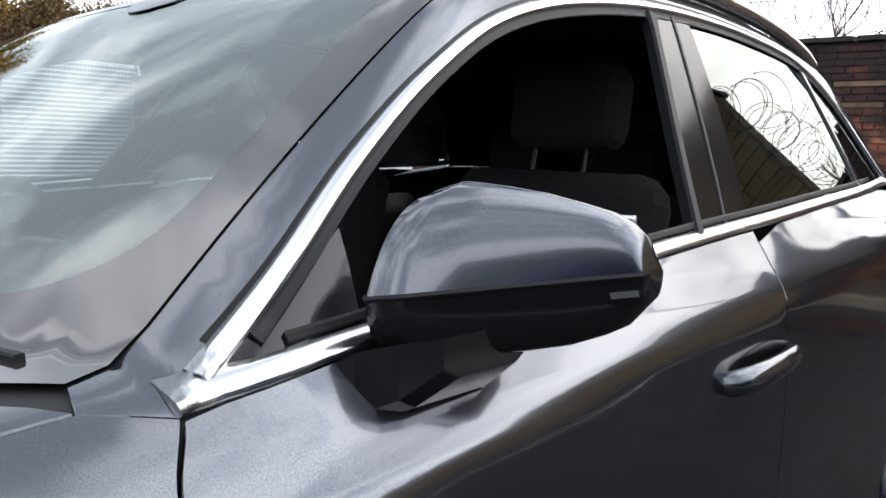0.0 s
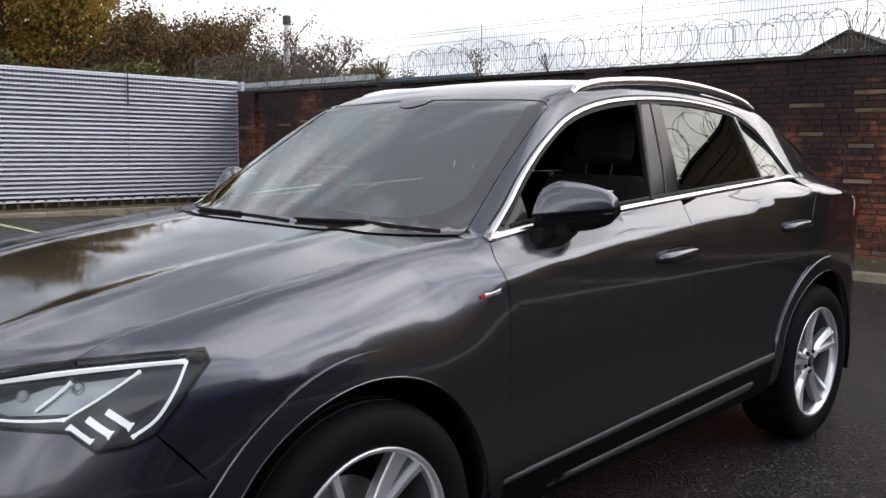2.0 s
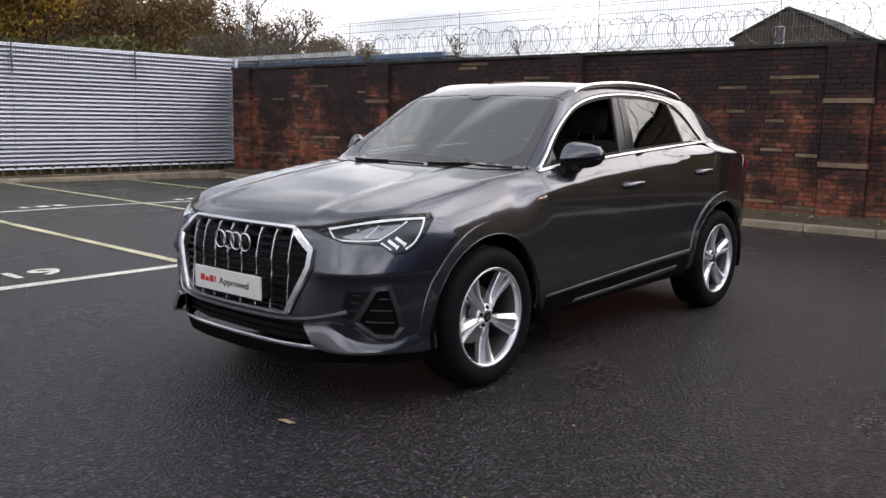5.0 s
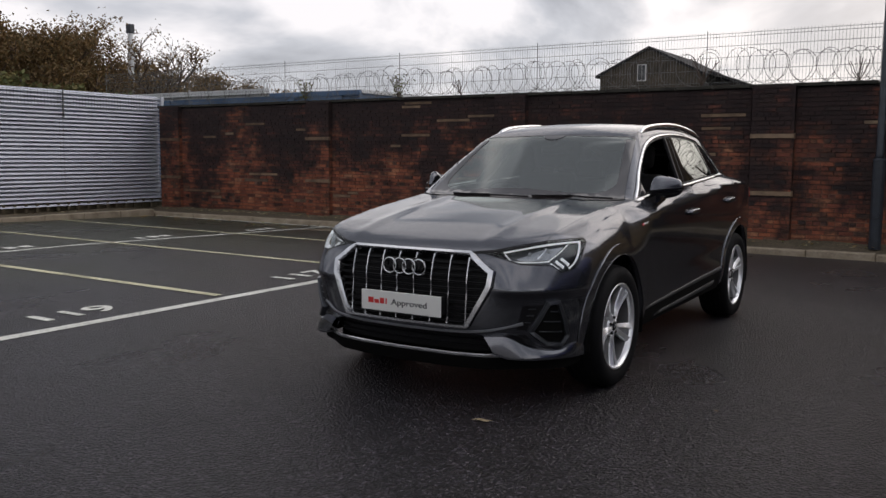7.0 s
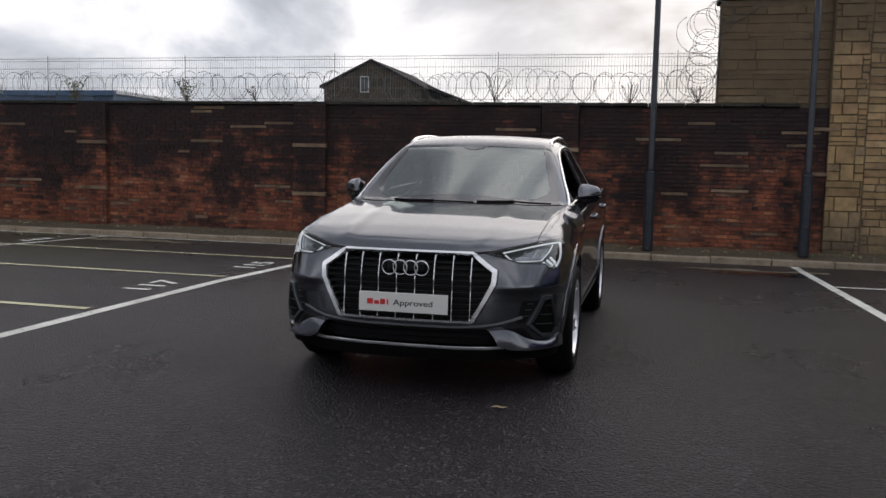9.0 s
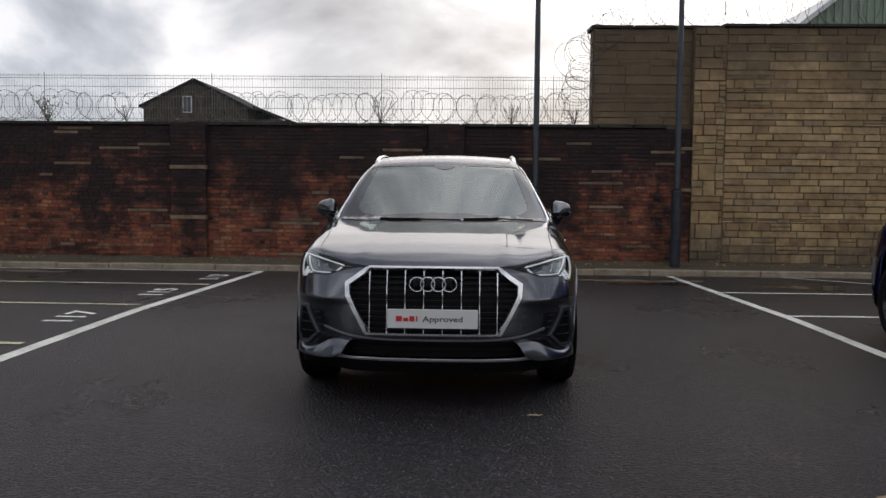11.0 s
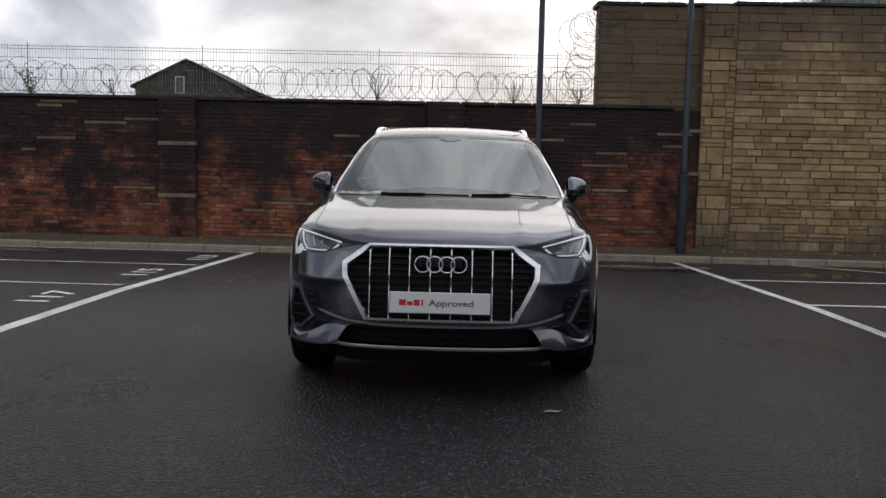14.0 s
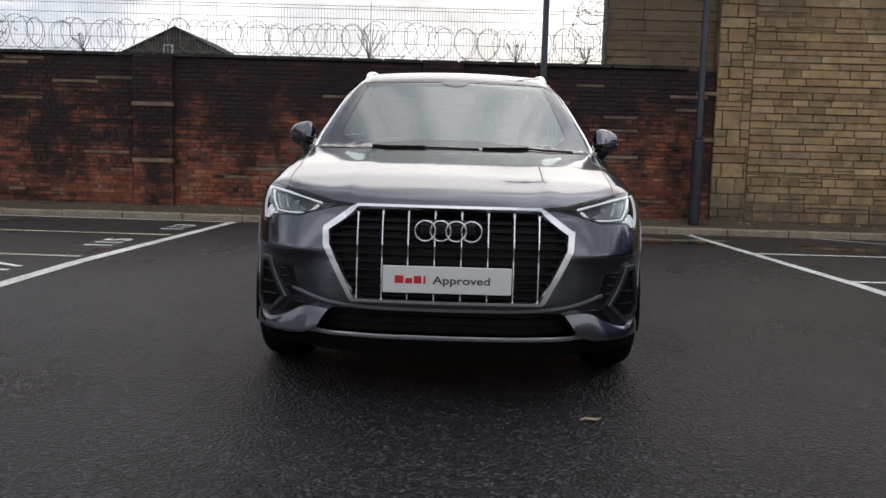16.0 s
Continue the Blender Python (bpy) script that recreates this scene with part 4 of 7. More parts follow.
def grow_tree(name, x, y, height, spread, leaf, n_leaf, leaf_size, label, seed, twig_depth=4, base=0.0, group="autumn trees"):
    rnd = random.Random(seed)
    root = empty(name, pose(x, y, base), label, "tree", group)
    limbs, tips = [], []

    def branch(p, d, length, r, depth):
        q = [p]
        steps = 4
        for s in range(steps):
            d = (d + Vector((rnd.uniform(-.2, .2), rnd.uniform(-.2, .2), rnd.uniform(-.06, .16)))).normalized()
            q.append(q[-1] + d * (length / steps))
        limbs.append((depth, tube(q, r, 5 if depth < 2 else 3, radii=[r * (1 - 0.13 * s) for s in range(steps + 1)])))
        if depth >= 2:
            tips.extend(q[1:])
        if depth < twig_depth:
            for c in range(rnd.randint(3, 4) if depth else 6):
                s = rnd.uniform(0.45, 1.0)
                i = min(steps, max(1, int(s * steps)))
                az = rnd.uniform(0, 2 * math.pi)
                out = Vector((math.cos(az), math.sin(az), rnd.uniform(0.1, 0.9))).normalized()
                nd_ = (d * 0.55 + out * spread).normalized()
                branch(q[i], nd_, length * rnd.uniform(0.5, 0.72), r * 0.55, depth + 1)

    branch(Vector((0, 0, 0)), Vector((0, 0, 1)), height * 0.46, height * 0.018, 0)
    v, q = join_shapes([s for dp, s in limbs if dp < 2])
    link_mesh("trunk", v, q, M_BARK, root, smooth=True)
    v, q = join_shapes([s for dp, s in limbs if dp >= 2])
    link_mesh("twig_work", v, q, M_TWIG, root, kind="stuff")
    if n_leaf:
        verts, faces = [], []
        for k in range(n_leaf):
            p = rnd.choice(tips) + Vector((rnd.gauss(0, 1), rnd.gauss(0, 1), rnd.gauss(0, 1))) * (leaf_size * 3.0)
            u = Vector((rnd.uniform(-1, 1), rnd.uniform(-1, 1), rnd.uniform(-1, 1))).normalized()
            w = u.orthogonal().normalized()
            s = leaf_size * rnd.uniform(0.5, 1.2)
            o = len(verts)
            verts += [p - u * s, p + w * s * 0.55, p + u * s, p - w * s * 0.5]
            faces.append((o, o + 1, o + 2, o + 3))
        link_mesh("crown", verts, faces, leaf, root)
    return root


random.seed(11)
woods = [
    # x, y, height, spread, leaf, count, size, words
    (-33, 8.2, 15.0, 0.9, M_YELLOW, 29400, 0.095, "autumn tree with yellow-gold leaves behind the steel fence"),
    (-35, 12.6, 12.5, 0.85, M_YELLOW, 25200, 0.095, "autumn tree with yellow-gold leaves behind the steel fence"),
    (-37, 17.2, 12.0, 0.9, M_BROWN, 14700, 0.095, "thinning brown autumn tree behind the steel fence"),
    (-39, 21.5, 11.4, 0.9, M_BROWN, 13650, 0.095, "thinning brown autumn tree behind the steel fence"),
    (-41, 25.5, 11.6, 0.9, M_BROWN, 10500, 0.095, "almost bare autumn tree with fine twigs"),
    (-43, 29.5, 10.4, 0.9, M_BROWN, 11550, 0.095, "thinning brown autumn tree behind the steel fence"),
    (-45, 34.0, 12.8, 0.95, M_BROWN, 2520, 0.095, "almost bare autumn tree with fine twigs"),
    (-47, 38.0, 11.8, 0.95, M_BROWN, 4200, 0.095, "almost bare autumn tree with fine twigs"),
    (-50, 44.0, 11.0, 1.0, M_BROWN, 5460, 0.095, "almost bare autumn tree with fine twigs"),
    (-53, 51.0, 10.0, 1.0, M_BROWN, 5460, 0.095, "almost bare autumn tree with fine twigs"),
]
for k, (tx, ty, th, sp, lf, nl, ls, words) in enumerate(woods):
    grow_tree("autumn_tree", tx, ty, th, sp, lf, nl, ls, words, 40 + k)


def shrub_belt(name, pts, h0, h1, depth, leaf, count, size, label):
    rnd = random.Random(5)
    verts, faces = [], []
    for k in range(count):
        s = rnd.random() * (len(pts) - 1)
        i = int(s)
        a, b = Vector((*pts[i], 0)), Vector((*pts[i + 1], 0))
        p = a.lerp(b, s - i)
        top = h0 + (h1 - h0) * (0.5 + 0.9 * noise.fractal((p.x * 0.3, p.y * 0.3, 2.0), 1, 2, 3))
        r = rnd.uniform(0, depth)
        p = p + Vector((-r, rnd.uniform(-0.5, 0.5), 0))
        p.z = rnd.random() ** 0.6 * top
        u = Vector((rnd.uniform(-1, 1), rnd.uniform(-1, 1), rnd.uniform(-1, 1))).normalized()
        w = u.orthogonal().normalized()
        z = size * rnd.uniform(0.5, 1.3)
        o = len(verts)
        verts += [p - u * z, p + w * z * 0.6, p + u * z, p - w * z * 0.6]
        faces.append((o, o + 1, o + 2, o + 3))
    tagged(link_mesh(name, verts, faces, leaf), label, "shrubs", kind="stuff")


shrub_belt("shrub_belt", [(-26, -8), (-27, 4), (-30, 16), (-34, 24)], 3.4, 4.6, 4, M_GREEN, 46000, 0.11, "dense dull green shrubs and ivy behind the steel fence")
shrub_belt("far_woods", [(-38, 10), (-42, 24), (-48, 36), (-58, 56), (-62, 75)], 6.0, 8.0, 6, M_BROWN, 62000, 0.15, "distant brown autumn woodland")

from mathutils import geometry

# ---- the shape of the car's body: one smooth closed form, from which every panel is cut ----
# front axle at y = 0, rear axle at y = 2.68, nose towards -y; x is half width, the form is symmetric
def curve(pts, soft):
    xs = np.arange(pts[0][0] - 0.4, pts[-1][0] + 0.4, 0.002)
    px, py = np.array([p[0] for p in pts]), np.array([p[1] for p in pts])
    ys = np.interp(xs, px, py)
    ys = np.where(xs < px[0], py[0] + (xs - px[0]) * (py[1] - py[0]) / (px[1] - px[0]), ys)
    ys = np.where(xs > px[-1], py[-1] + (xs - px[-1]) * (py[-1] - py[-2]) / (px[-1] - px[-2]), ys)
    n = int(3 * soft / 0.002)
    k = np.exp(-0.5 * (np.arange(-n, n + 1) * 0.002 / soft) ** 2)
    ys = np.convolve(np.pad(ys, n, mode="reflect", reflect_type="odd"), k / k.sum(), mode="valid")
    return lambda v: np.interp(v, xs, ys)


HOOD_Z = curve([(-0.95, 0.73), (-0.86, 0.81), (-0.80, 0.855), (-0.70, 0.893), (-0.5, 0.945), (-0.2, 1.0), (0.1, 1.043), (0.35, 1.072), (0.7, 1.11)], 0.04)
UPPER_Z = curve([(-0.2, 0.742), (0.33, 1.065), (1.02, 1.487), (1.2, 1.545), (1.5, 1.578), (1.9, 1.588), (2.4, 1.565), (2.7, 1.533), (2.95, 1.485), (3.2, 1.42), (3.4, 1.36)], 0.05)
UPPER_DROP = curve([(0.2, 0.115), (0.5, 0.10), (1.05, 0.045), (1.6, 0.040), (2.2, 0.045), (2.7, 0.075), (3.2, 0.11)], 0.06)
HALF_W = curve([(-0.9, 0.90), (-0.3, 0.908), (0.0, 0.916), (0.5, 0.905), (1.0, 0.905), (1.5, 0.910), (2.2, 0.916), (2.68, 0.924), (3.1, 0.905), (3.4, 0.85), (3.6, 0.76)], 0.08)
LOWER_IN = curve([(0.10, 0.12), (0.25, 0.062), (0.33, 0.035), (0.42, 0.012), (0.50, 0.016), (0.62, 0.018), (0.75, 0.008), (0.88, 0.0), (1.0, 0.0), (1.3, 0.0)], 0.025)
CREASE_Z = curve([(-0.9, 0.72), (-0.6, 0.80), (-0.39, 0.845), (-0.2, 0.885), (0.1, 0.93), (0.42, 0.968), (1.0, 1.015), (1.5, 1.045), (1.8, 1.058), (1.95, 1.075), (2.1, 1.108), (2.25, 1.126), (2.5, 1.138), (2.85, 1.128), (3.05, 1.09), (3.2, 1.03), (3.4, 0.97)], 0.04)
BELT_Z = curve([(-0.9, 0.80), (-0.5, 0.94), (-0.2, 0.995), (0.2, 1.03), (0.5, 1.048), (0.79, 1.072), (1.14, 1.102), (1.56, 1.132), (2.05, 1.156), (2.53, 1.178), (2.9, 1.19), (3.5, 1.2)], 0.04)
BELT_W = curve([(-0.9, 0.70), (-0.3, 0.76), (0.2, 0.79), (0.5, 0.82), (1.0, 0.838), (1.6, 0.838), (2.2, 0.812), (2.74, 0.742), (3.1, 0.650), (3.5, 0.53)], 0.08)
SHOULDER_R = curve([(-0.9, 0.10), (0.0, 0.09), (0.7, 0.022), (2.3, 0.020), (3.4, 0.05)], 0.1)
ROOF_R = curve([(0.2, 0.05), (0.8, 0.05), (1.4, 0.08), (2.3, 0.07), (2.8, 0.045), (3.4, 0.04)], 0.1)
SIDE_LEAN = curve([(0.3, 0.64), (1.5, 0.60), (2.1, 0.60), (2.6, 0.60), (3.0, 0.72), (3.5, 0.76)], 0.1)
RIDGE = curve([(0.25, -0.050), (0.36, -0.042), (0.46, -0.030), (0.55, -0.012), (0.600, 0.010), (0.620, 0.032), (0.636, 0.037), (0.70, 0.019), (0.78, 0.0), (1.0, 0.0)], 0.007)
NOSE_Y = curve([(0.10, -0.80), (0.2, -0.85), (0.28, -0.880), (0.36, -0.888), (0.43, -0.900), (0.55, -0.893), (0.7, -0.874), (0.8, -0.848), (0.87, -0.79), (0.95, -0.70), (1.05, -0.5)], 0.02)
NOSE_BACK = curve([(0, 0), (0.3, 0.012), (0.5, 0.047), (0.6, 0.082), (0.7, 0.14), (0.78, 0.22), (0.84, 0.33), (0.88, 0.45), (0.92, 0.62)], 0.03)
TAIL_Y = curve([(0.2, 3.50), (0.4, 3.56), (0.7, 3.585), (0.95, 3.57), (1.1, 3.52), (1.2, 3.46), (1.45, 3.33), (1.6, 3.27)], 0.03)
TAIL_BACK = curve([(0, 0), (0.3, 0.01), (0.5, 0.03), (0.7, 0.10), (0.8, 0.2), (0.88, 0.4), (0.92, 0.55)], 0.04)


def smax(a, b, r):
    h = np.maximum(r - np.abs(a - b), 0) / r
    return np.maximum(a, b) + h * h * r * 0.25


def body(x, y, z):
    """Below 0 inside the car's body, above 0 outside."""
    ax = np.abs(x)
    top = np.maximum(HOOD_Z(y) - 0.022 * (ax / 0.75) ** 2 + 0.006 * np.exp(-((ax - 0.43) / 0.05) ** 2),
                     UPPER_Z(y) - UPPER_DROP(y) * (ax / 0.72) ** 2 - 0.05 * np.maximum(ax - 0.45, 0) ** 2)
    w, zc, zb, bw = HALF_W(y), CREASE_Z(y), BELT_Z(y), BELT_W(y)
    wing = np.clip((0.52 - y) / 0.34, 0, 1)
    wing = wing * wing * (3 - 2 * wing)
    low = w - LOWER_IN(z) - wing * 1.15 * np.maximum(z - 0.72, 0) ** 2
    shoulder = w - (z - zc) * (w - bw) / np.maximum(zb - zc, 0.03)
    side = -smax(-low, -shoulder, SHOULDER_R(y))
    up = np.maximum(z - zb, 0)
    side = np.maximum(side, bw - np.where(z > zb, SIDE_LEAN(y), -2.0) * (z - zb) - 0.05 * np.maximum(up - 0.12, 0) ** 2)
    f = smax(ax - side, z - top, ROOF_R(y))
    g = np.clip((ax - 0.46) / 0.20, 0, 1)
    g = g * g * (3 - 2 * g)
    rg = RIDGE(z)
    rg = np.where(rg < 0, rg * np.clip((0.82 - ax) / 0.14, 0, 1), rg)
    f = smax(f, NOSE_Y(z) + NOSE_BACK(ax) - g * rg - y, 0.05)
    return smax(f, y - TAIL_Y(z) + TAIL_BACK(ax), 0.06)


def cast(p, d):
    """Moves points p (n x 3) along d on to the body, from outside."""
    p, d = np.asarray(p, float), np.asarray(d, float) / np.linalg.norm(d)
    base = p - d * (p @ d)[:, None]
    mid = np.array([0.0, 1.0, 0.7])
    lo = np.full(len(p), float(mid @ d) - 3.2)
    hit = lo.copy()
    done = np.zeros(len(p), bool)
    for s in np.arange(0, 6.0, 0.03):
        q = base + d * (lo + s)[:, None]
        inside = (body(*q.T) < 0) & ~done
        hit[inside] = (lo + s)[inside]
        done |= inside
    a, b = hit - 0.03, hit.copy()
    for _ in range(22):
        m = (a + b) / 2
        q = base + d * m[:, None]
        ins = body(*q.T) < 0
        b = np.where(ins, m, b)
        a = np.where(ins, a, m)
    q = base + d * b[:, None]
    q[~done] = p[~done]
    return q


def body_normal(p, h=0.004):
    g = np.stack([body(*(p + np.eye(3)[i] * h).T) - body(*(p - np.eye(3)[i] * h).T) for i in range(3)], -1)
    return g / np.maximum(np.linalg.norm(g, axis=1, keepdims=True), 1e-9)


def run(points, n=5):
    """A smooth open run through points, of any dimension."""
    p = [np.array(q, float) for q in points]
    p = [2 * p[0] - p[1]] + p + [2 * p[-1] - p[-2]]
    out = []
    for i in range(1, len(p) - 2):
        for k in range(n):
            t = k / n
            out.append(0.5 * (2 * p[i] + (p[i + 1] - p[i - 1]) * t + (2 * p[i - 1] - 5 * p[i] + 4 * p[i + 1] - p[i + 2]) * t * t + (3 * p[i] - p[i - 1] - 3 * p[i + 1] + p[i + 2]) * t ** 3))
    out.append(p[-2])
    return out


SIDE, TOP, FRONT, REAR = (-1, 0, 0), (0, 0, -1), (0, 1, 0), (0, -1, 0)


def on_side(yz):
    return cast([(1.5, y, z) for y, z in yz], SIDE)


def on_top(xy):
    return cast([(x, y, 3.0) for x, y in xy], TOP)


def on_front(xz):
    return cast([(x, -3.0, z) for x, z in xz], FRONT)


def on_rear(xz):
    return cast([(x, 6.0, z) for x, z in xz], REAR)


def both(right):
    """An outline from its right half, which runs from the middle line back to the middle line."""
    r = np.asarray(right)
    left = r[::-1] * np.array([-1, 1, 1])
    return np.concatenate([r, left[1:-1] if abs(left[0][0]) < 1e-6 else left])


def in_poly(p, poly):
    x, y = p[:, 0], p[:, 1]
    inside = np.zeros(len(p), bool)
    a = poly
    b = np.roll(poly, -1, 0)
    for (x0, y0), (x1, y1) in zip(a, b):
        c = (y0 > y) != (y1 > y)
        with np.errstate(divide="ignore", invalid="ignore"):
            inside ^= c & (x < (x1 - x0) * (y - y0) / (y1 - y0) + x0)
    return inside


def edge_dist(p, poly):
    best = np.full(len(p), 9.0)
    for a, b in zip(poly, np.roll(poly, -1, 0)):
        d = b - a
        t = np.clip(((p - a) @ d) / max(d @ d, 1e-12), 0, 1)
        best = np.minimum(best, np.linalg.norm(p - a - t[:, None] * d, axis=1))
    return best


def mesh_with_normals(name, verts, normals, faces, material, parent, label=""):
    me = bpy.data.meshes.new(name)
    me.from_pydata([tuple(v) for v in verts], [], faces)
    me.polygons.foreach_set("use_smooth", [True] * len(me.polygons))
    me.normals_split_custom_set_from_vertices([tuple(n) for n in normals])
    me.materials.append(material)
    ob = new(name, me)
    ob.parent = parent
    return tagged(ob, label)


def mirrored(ob):
    me = ob.data
    v = np.empty(len(me.vertices) * 3)
    me.vertices.foreach_get("co", v)
    v = v.reshape(-1, 3) * (-1, 1, 1)
    faces = [tuple(p.vertices)[::-1] for p in me.polygons]
    m2 = bpy.data.meshes.new(ob.name)
    m2.from_pydata([tuple(q) for q in v], [], faces)
    if me.polygons and me.polygons[0].use_smooth:
        m2.polygons.foreach_set("use_smooth", [True] * len(faces))
    if me.has_custom_normals:
        nn = np.zeros((len(v), 3))
        for lp in me.loops:
            nn[lp.vertex_index] = lp.normal
        m2.normals_split_custom_set_from_vertices([tuple(q) for q in nn * (-1, 1, 1)])
    for one in me.materials:
        m2.materials.append(one)
    o2 = new(ob.name.split(".")[0], m2)
    o2.parent = ob.parent
    if ob.get("label"):
        tagged(o2, ob["label"])
    return o2


def patch(name, outline, d, material, parent, step=0.03, off=0.0, thick=0.012, gap=0.002, label="", two=False, lean=0.0, plane=0.0):
    """A panel: the part of the body's surface inside an outline, seen along d."""
    d = np.asarray(d, float) / np.linalg.norm(d)
    up = np.array([0.0, 1.0, 0.0]) if abs(d[2]) > 0.95 else np.array([0.0, 0.0, 1.0])
    v = up - d * (up @ d)
    v /= np.linalg.norm(v)
    u = np.cross(v, -d)
    o = np.asarray(outline, float)
    poly = np.stack([o @ u, o @ v], -1)
    keep = np.linalg.norm(poly - np.roll(poly, 1, 0), axis=1) > 1e-4
    poly = poly[keep]
    area = 0.5 * np.sum(poly[:, 0] * np.roll(poly[:, 1], -1) - np.roll(poly[:, 0], -1) * poly[:, 1])
    if area < 0:
        poly = poly[::-1]
    if gap:
        e0, e1 = poly - np.roll(poly, 1, 0), np.roll(poly, -1, 0) - poly
        n0 = np.stack([-e0[:, 1], e0[:, 0]], -1) / np.linalg.norm(e0, axis=1, keepdims=True)
        n1 = np.stack([-e1[:, 1], e1[:, 0]], -1) / np.linalg.norm(e1, axis=1, keepdims=True)
        nn = n0 + n1
        nn /= np.maximum(np.linalg.norm(nn, axis=1, keepdims=True), 0.3)
        poly = poly + nn * gap
    dense = []
    for a, b in zip(poly, np.roll(poly, -1, 0)):
        k = max(1, int(np.linalg.norm(b - a) / step))
        dense += [a + (b - a) * i / k for i in range(k)]
    dense = np.array(dense)
    lo, hi = dense.min(0), dense.max(0)
    gx, gy = np.meshgrid(np.arange(lo[0], hi[0], step), np.arange(lo[1], hi[1], step))
    gx[1::2] += step / 2
    g = np.stack([gx.ravel(), gy.ravel()], -1)
    g = g[in_poly(g, dense)]
    if len(g):
        g = g[edge_dist(g, dense) > step * 0.45]
    n = len(dense)
    flat = [Vector(p) for p in np.concatenate([dense, g])] if len(g) else [Vector(p) for p in dense]
    vs, _, fs, *_ = geometry.delaunay_2d_cdt(flat, [], [list(range(n))], 1, 1e-6)
    p2 = np.array([tuple(q) for q in vs])
    p3 = cast(p2[:, :1] * u + p2[:, 1:] * v, d)
    nor = body_normal(p3)
    p3 = p3 + nor * off
    if plane:
        nor = nor * (1 - plane) + nor.mean(0) * plane
        nor /= np.linalg.norm(nor, axis=1, keepdims=True)
    if lean:
        nor = nor + np.array([0, 0, lean])
        nor /= np.linalg.norm(nor, axis=1, keepdims=True)
    verts, normals, faces = list(p3), list(nor), []
    for f in fs:
        a = p2[list(f)]
        ar = np.sum(a[:, 0] * np.roll(a[:, 1], -1) - np.roll(a[:, 0], -1) * a[:, 1])
        faces.append(tuple(f) if ar > 0 else tuple(f)[::-1])
    if thick:
        count = {}
        for f in faces:
            for a, b in zip(f, f[1:] + f[:1]):
                count[(a, b)] = 1
        rim = [e for e in count if (e[1], e[0]) not in count]
        for a, b in rim:
            o = len(verts)
            side = np.cross(p3[b] - p3[a], nor[a])
            side /= max(np.linalg.norm(side), 1e-9)
            verts += [p3[a], p3[b], p3[b] - nor[b] * thick, p3[a] - nor[a] * thick]
            normals += [nor[a] * 0.5 + side * 0.5, nor[b] * 0.5 + side * 0.5, side, side]
            faces.append((o + 1, o, o + 3, o + 2))
    ob = mesh_with_normals(name, verts, normals, faces, material, parent, label)
    return (ob, mirrored(ob)) if two else ob


def strip(name, line, width, material, parent, off=0.004, thick=0.01, closed=False, label="", two=False, taper=None, round_top=0.25, face=None):
    """A moulding along a line on the body: a flat bar with rounded shoulders. face: a fixed way that it faces."""
    p = np.asarray(line, float)
    n = len(p)
    nor = body_normal(p) if face is None else np.tile(np.array(face) / np.linalg.norm(face), (n, 1))
    nxt, prv = np.roll(p, -1, 0), np.roll(p, 1, 0)
    if not closed:
        nxt[-1], prv[0] = p[-1], p[0]
    t = nxt - prv
    t /= np.maximum(np.linalg.norm(t, axis=1, keepdims=True), 1e-9)
    s = np.cross(nor, t)
    s /= np.maximum(np.linalg.norm(s, axis=1, keepdims=True), 1e-9)
    w = np.full(n, width) if taper is None else np.interp(np.linspace(0, 1, n), *zip(*taper)) * width
    if closed or n > 2:  # mitre
        e = nxt - p
        e /= np.maximum(np.linalg.norm(e, axis=1, keepdims=True), 1e-9)
        w = w / np.clip(np.abs((e * t).sum(1)), 0.6, 1)
    prof = [(-0.5, -thick), (-0.5, -thick * round_top), (-0.5 + 0.14, 0), (0.5 - 0.14, 0), (0.5, -thick * round_top), (0.5, -thick)]
    verts = []
    for i in range(n):
        for a, h in prof:
            verts.append(p[i] + s[i] * (a * w[i]) + nor[i] * (off + h))
    m = len(prof)
    faces = []
    for i in range(n if closed else n - 1):
        j = (i + 1) % n
        for k in range(m - 1):
            faces.append((i * m + k, j * m + k, j * m + k + 1, i * m + k + 1))
    if not closed:
        faces += [tuple(range(m)), tuple((n - 1) * m + k for k in range(m))[::-1]]
    ob = link_mesh(name, verts, faces, material, parent, label=label)
    me = ob.data
    bm = bmesh.new()
    bm.from_mesh(me)
    bmesh.ops.recalc_face_normals(bm, faces=bm.faces)
    bm.to_mesh(me)
    bm.free()
    return (ob, mirrored(ob)) if two else ob


def shifted(yz, w):
    """A run of points in the plane, moved to its left by w."""
    p = np.asarray(yz, float)
    t = np.gradient(p, axis=0)
    t /= np.maximum(np.linalg.norm(t, axis=1, keepdims=True), 1e-9)
    return p + np.stack([-t[:, 1], t[:, 0]], -1) * w


def ribbon(name, low, high, material, parent, proud=0.006, label=""):
    """A bright-topped moulding between two lines on the body, with its ridge near the lower one."""
    low, high = np.asarray(low), np.asarray(high)
    n0, n1 = body_normal(low), body_normal(high)
    rows = [low - n0 * 0.004, low + n0 * proud * 0.5, low + (high - low) * 0.22 + n0 * proud, low + (high - low) * 0.6 + n1 * proud * 0.62, high + n1 * 0.0012, high - n1 * 0.006]
    k, n = len(rows), len(low)
    verts = [rows[j][i] for i in range(n) for j in range(k)]
    faces = [(i * k + j, i * k + k + j, i * k + k + j + 1, i * k + j + 1) for i in range(n - 1) for j in range(k - 1)]
    faces += [tuple(range(k))[::-1], tuple((n - 1) * k + j for j in range(k))]
    ob = link_mesh(name, verts, faces, material, parent, smooth=True, label=label)
    return ob, mirrored(ob)


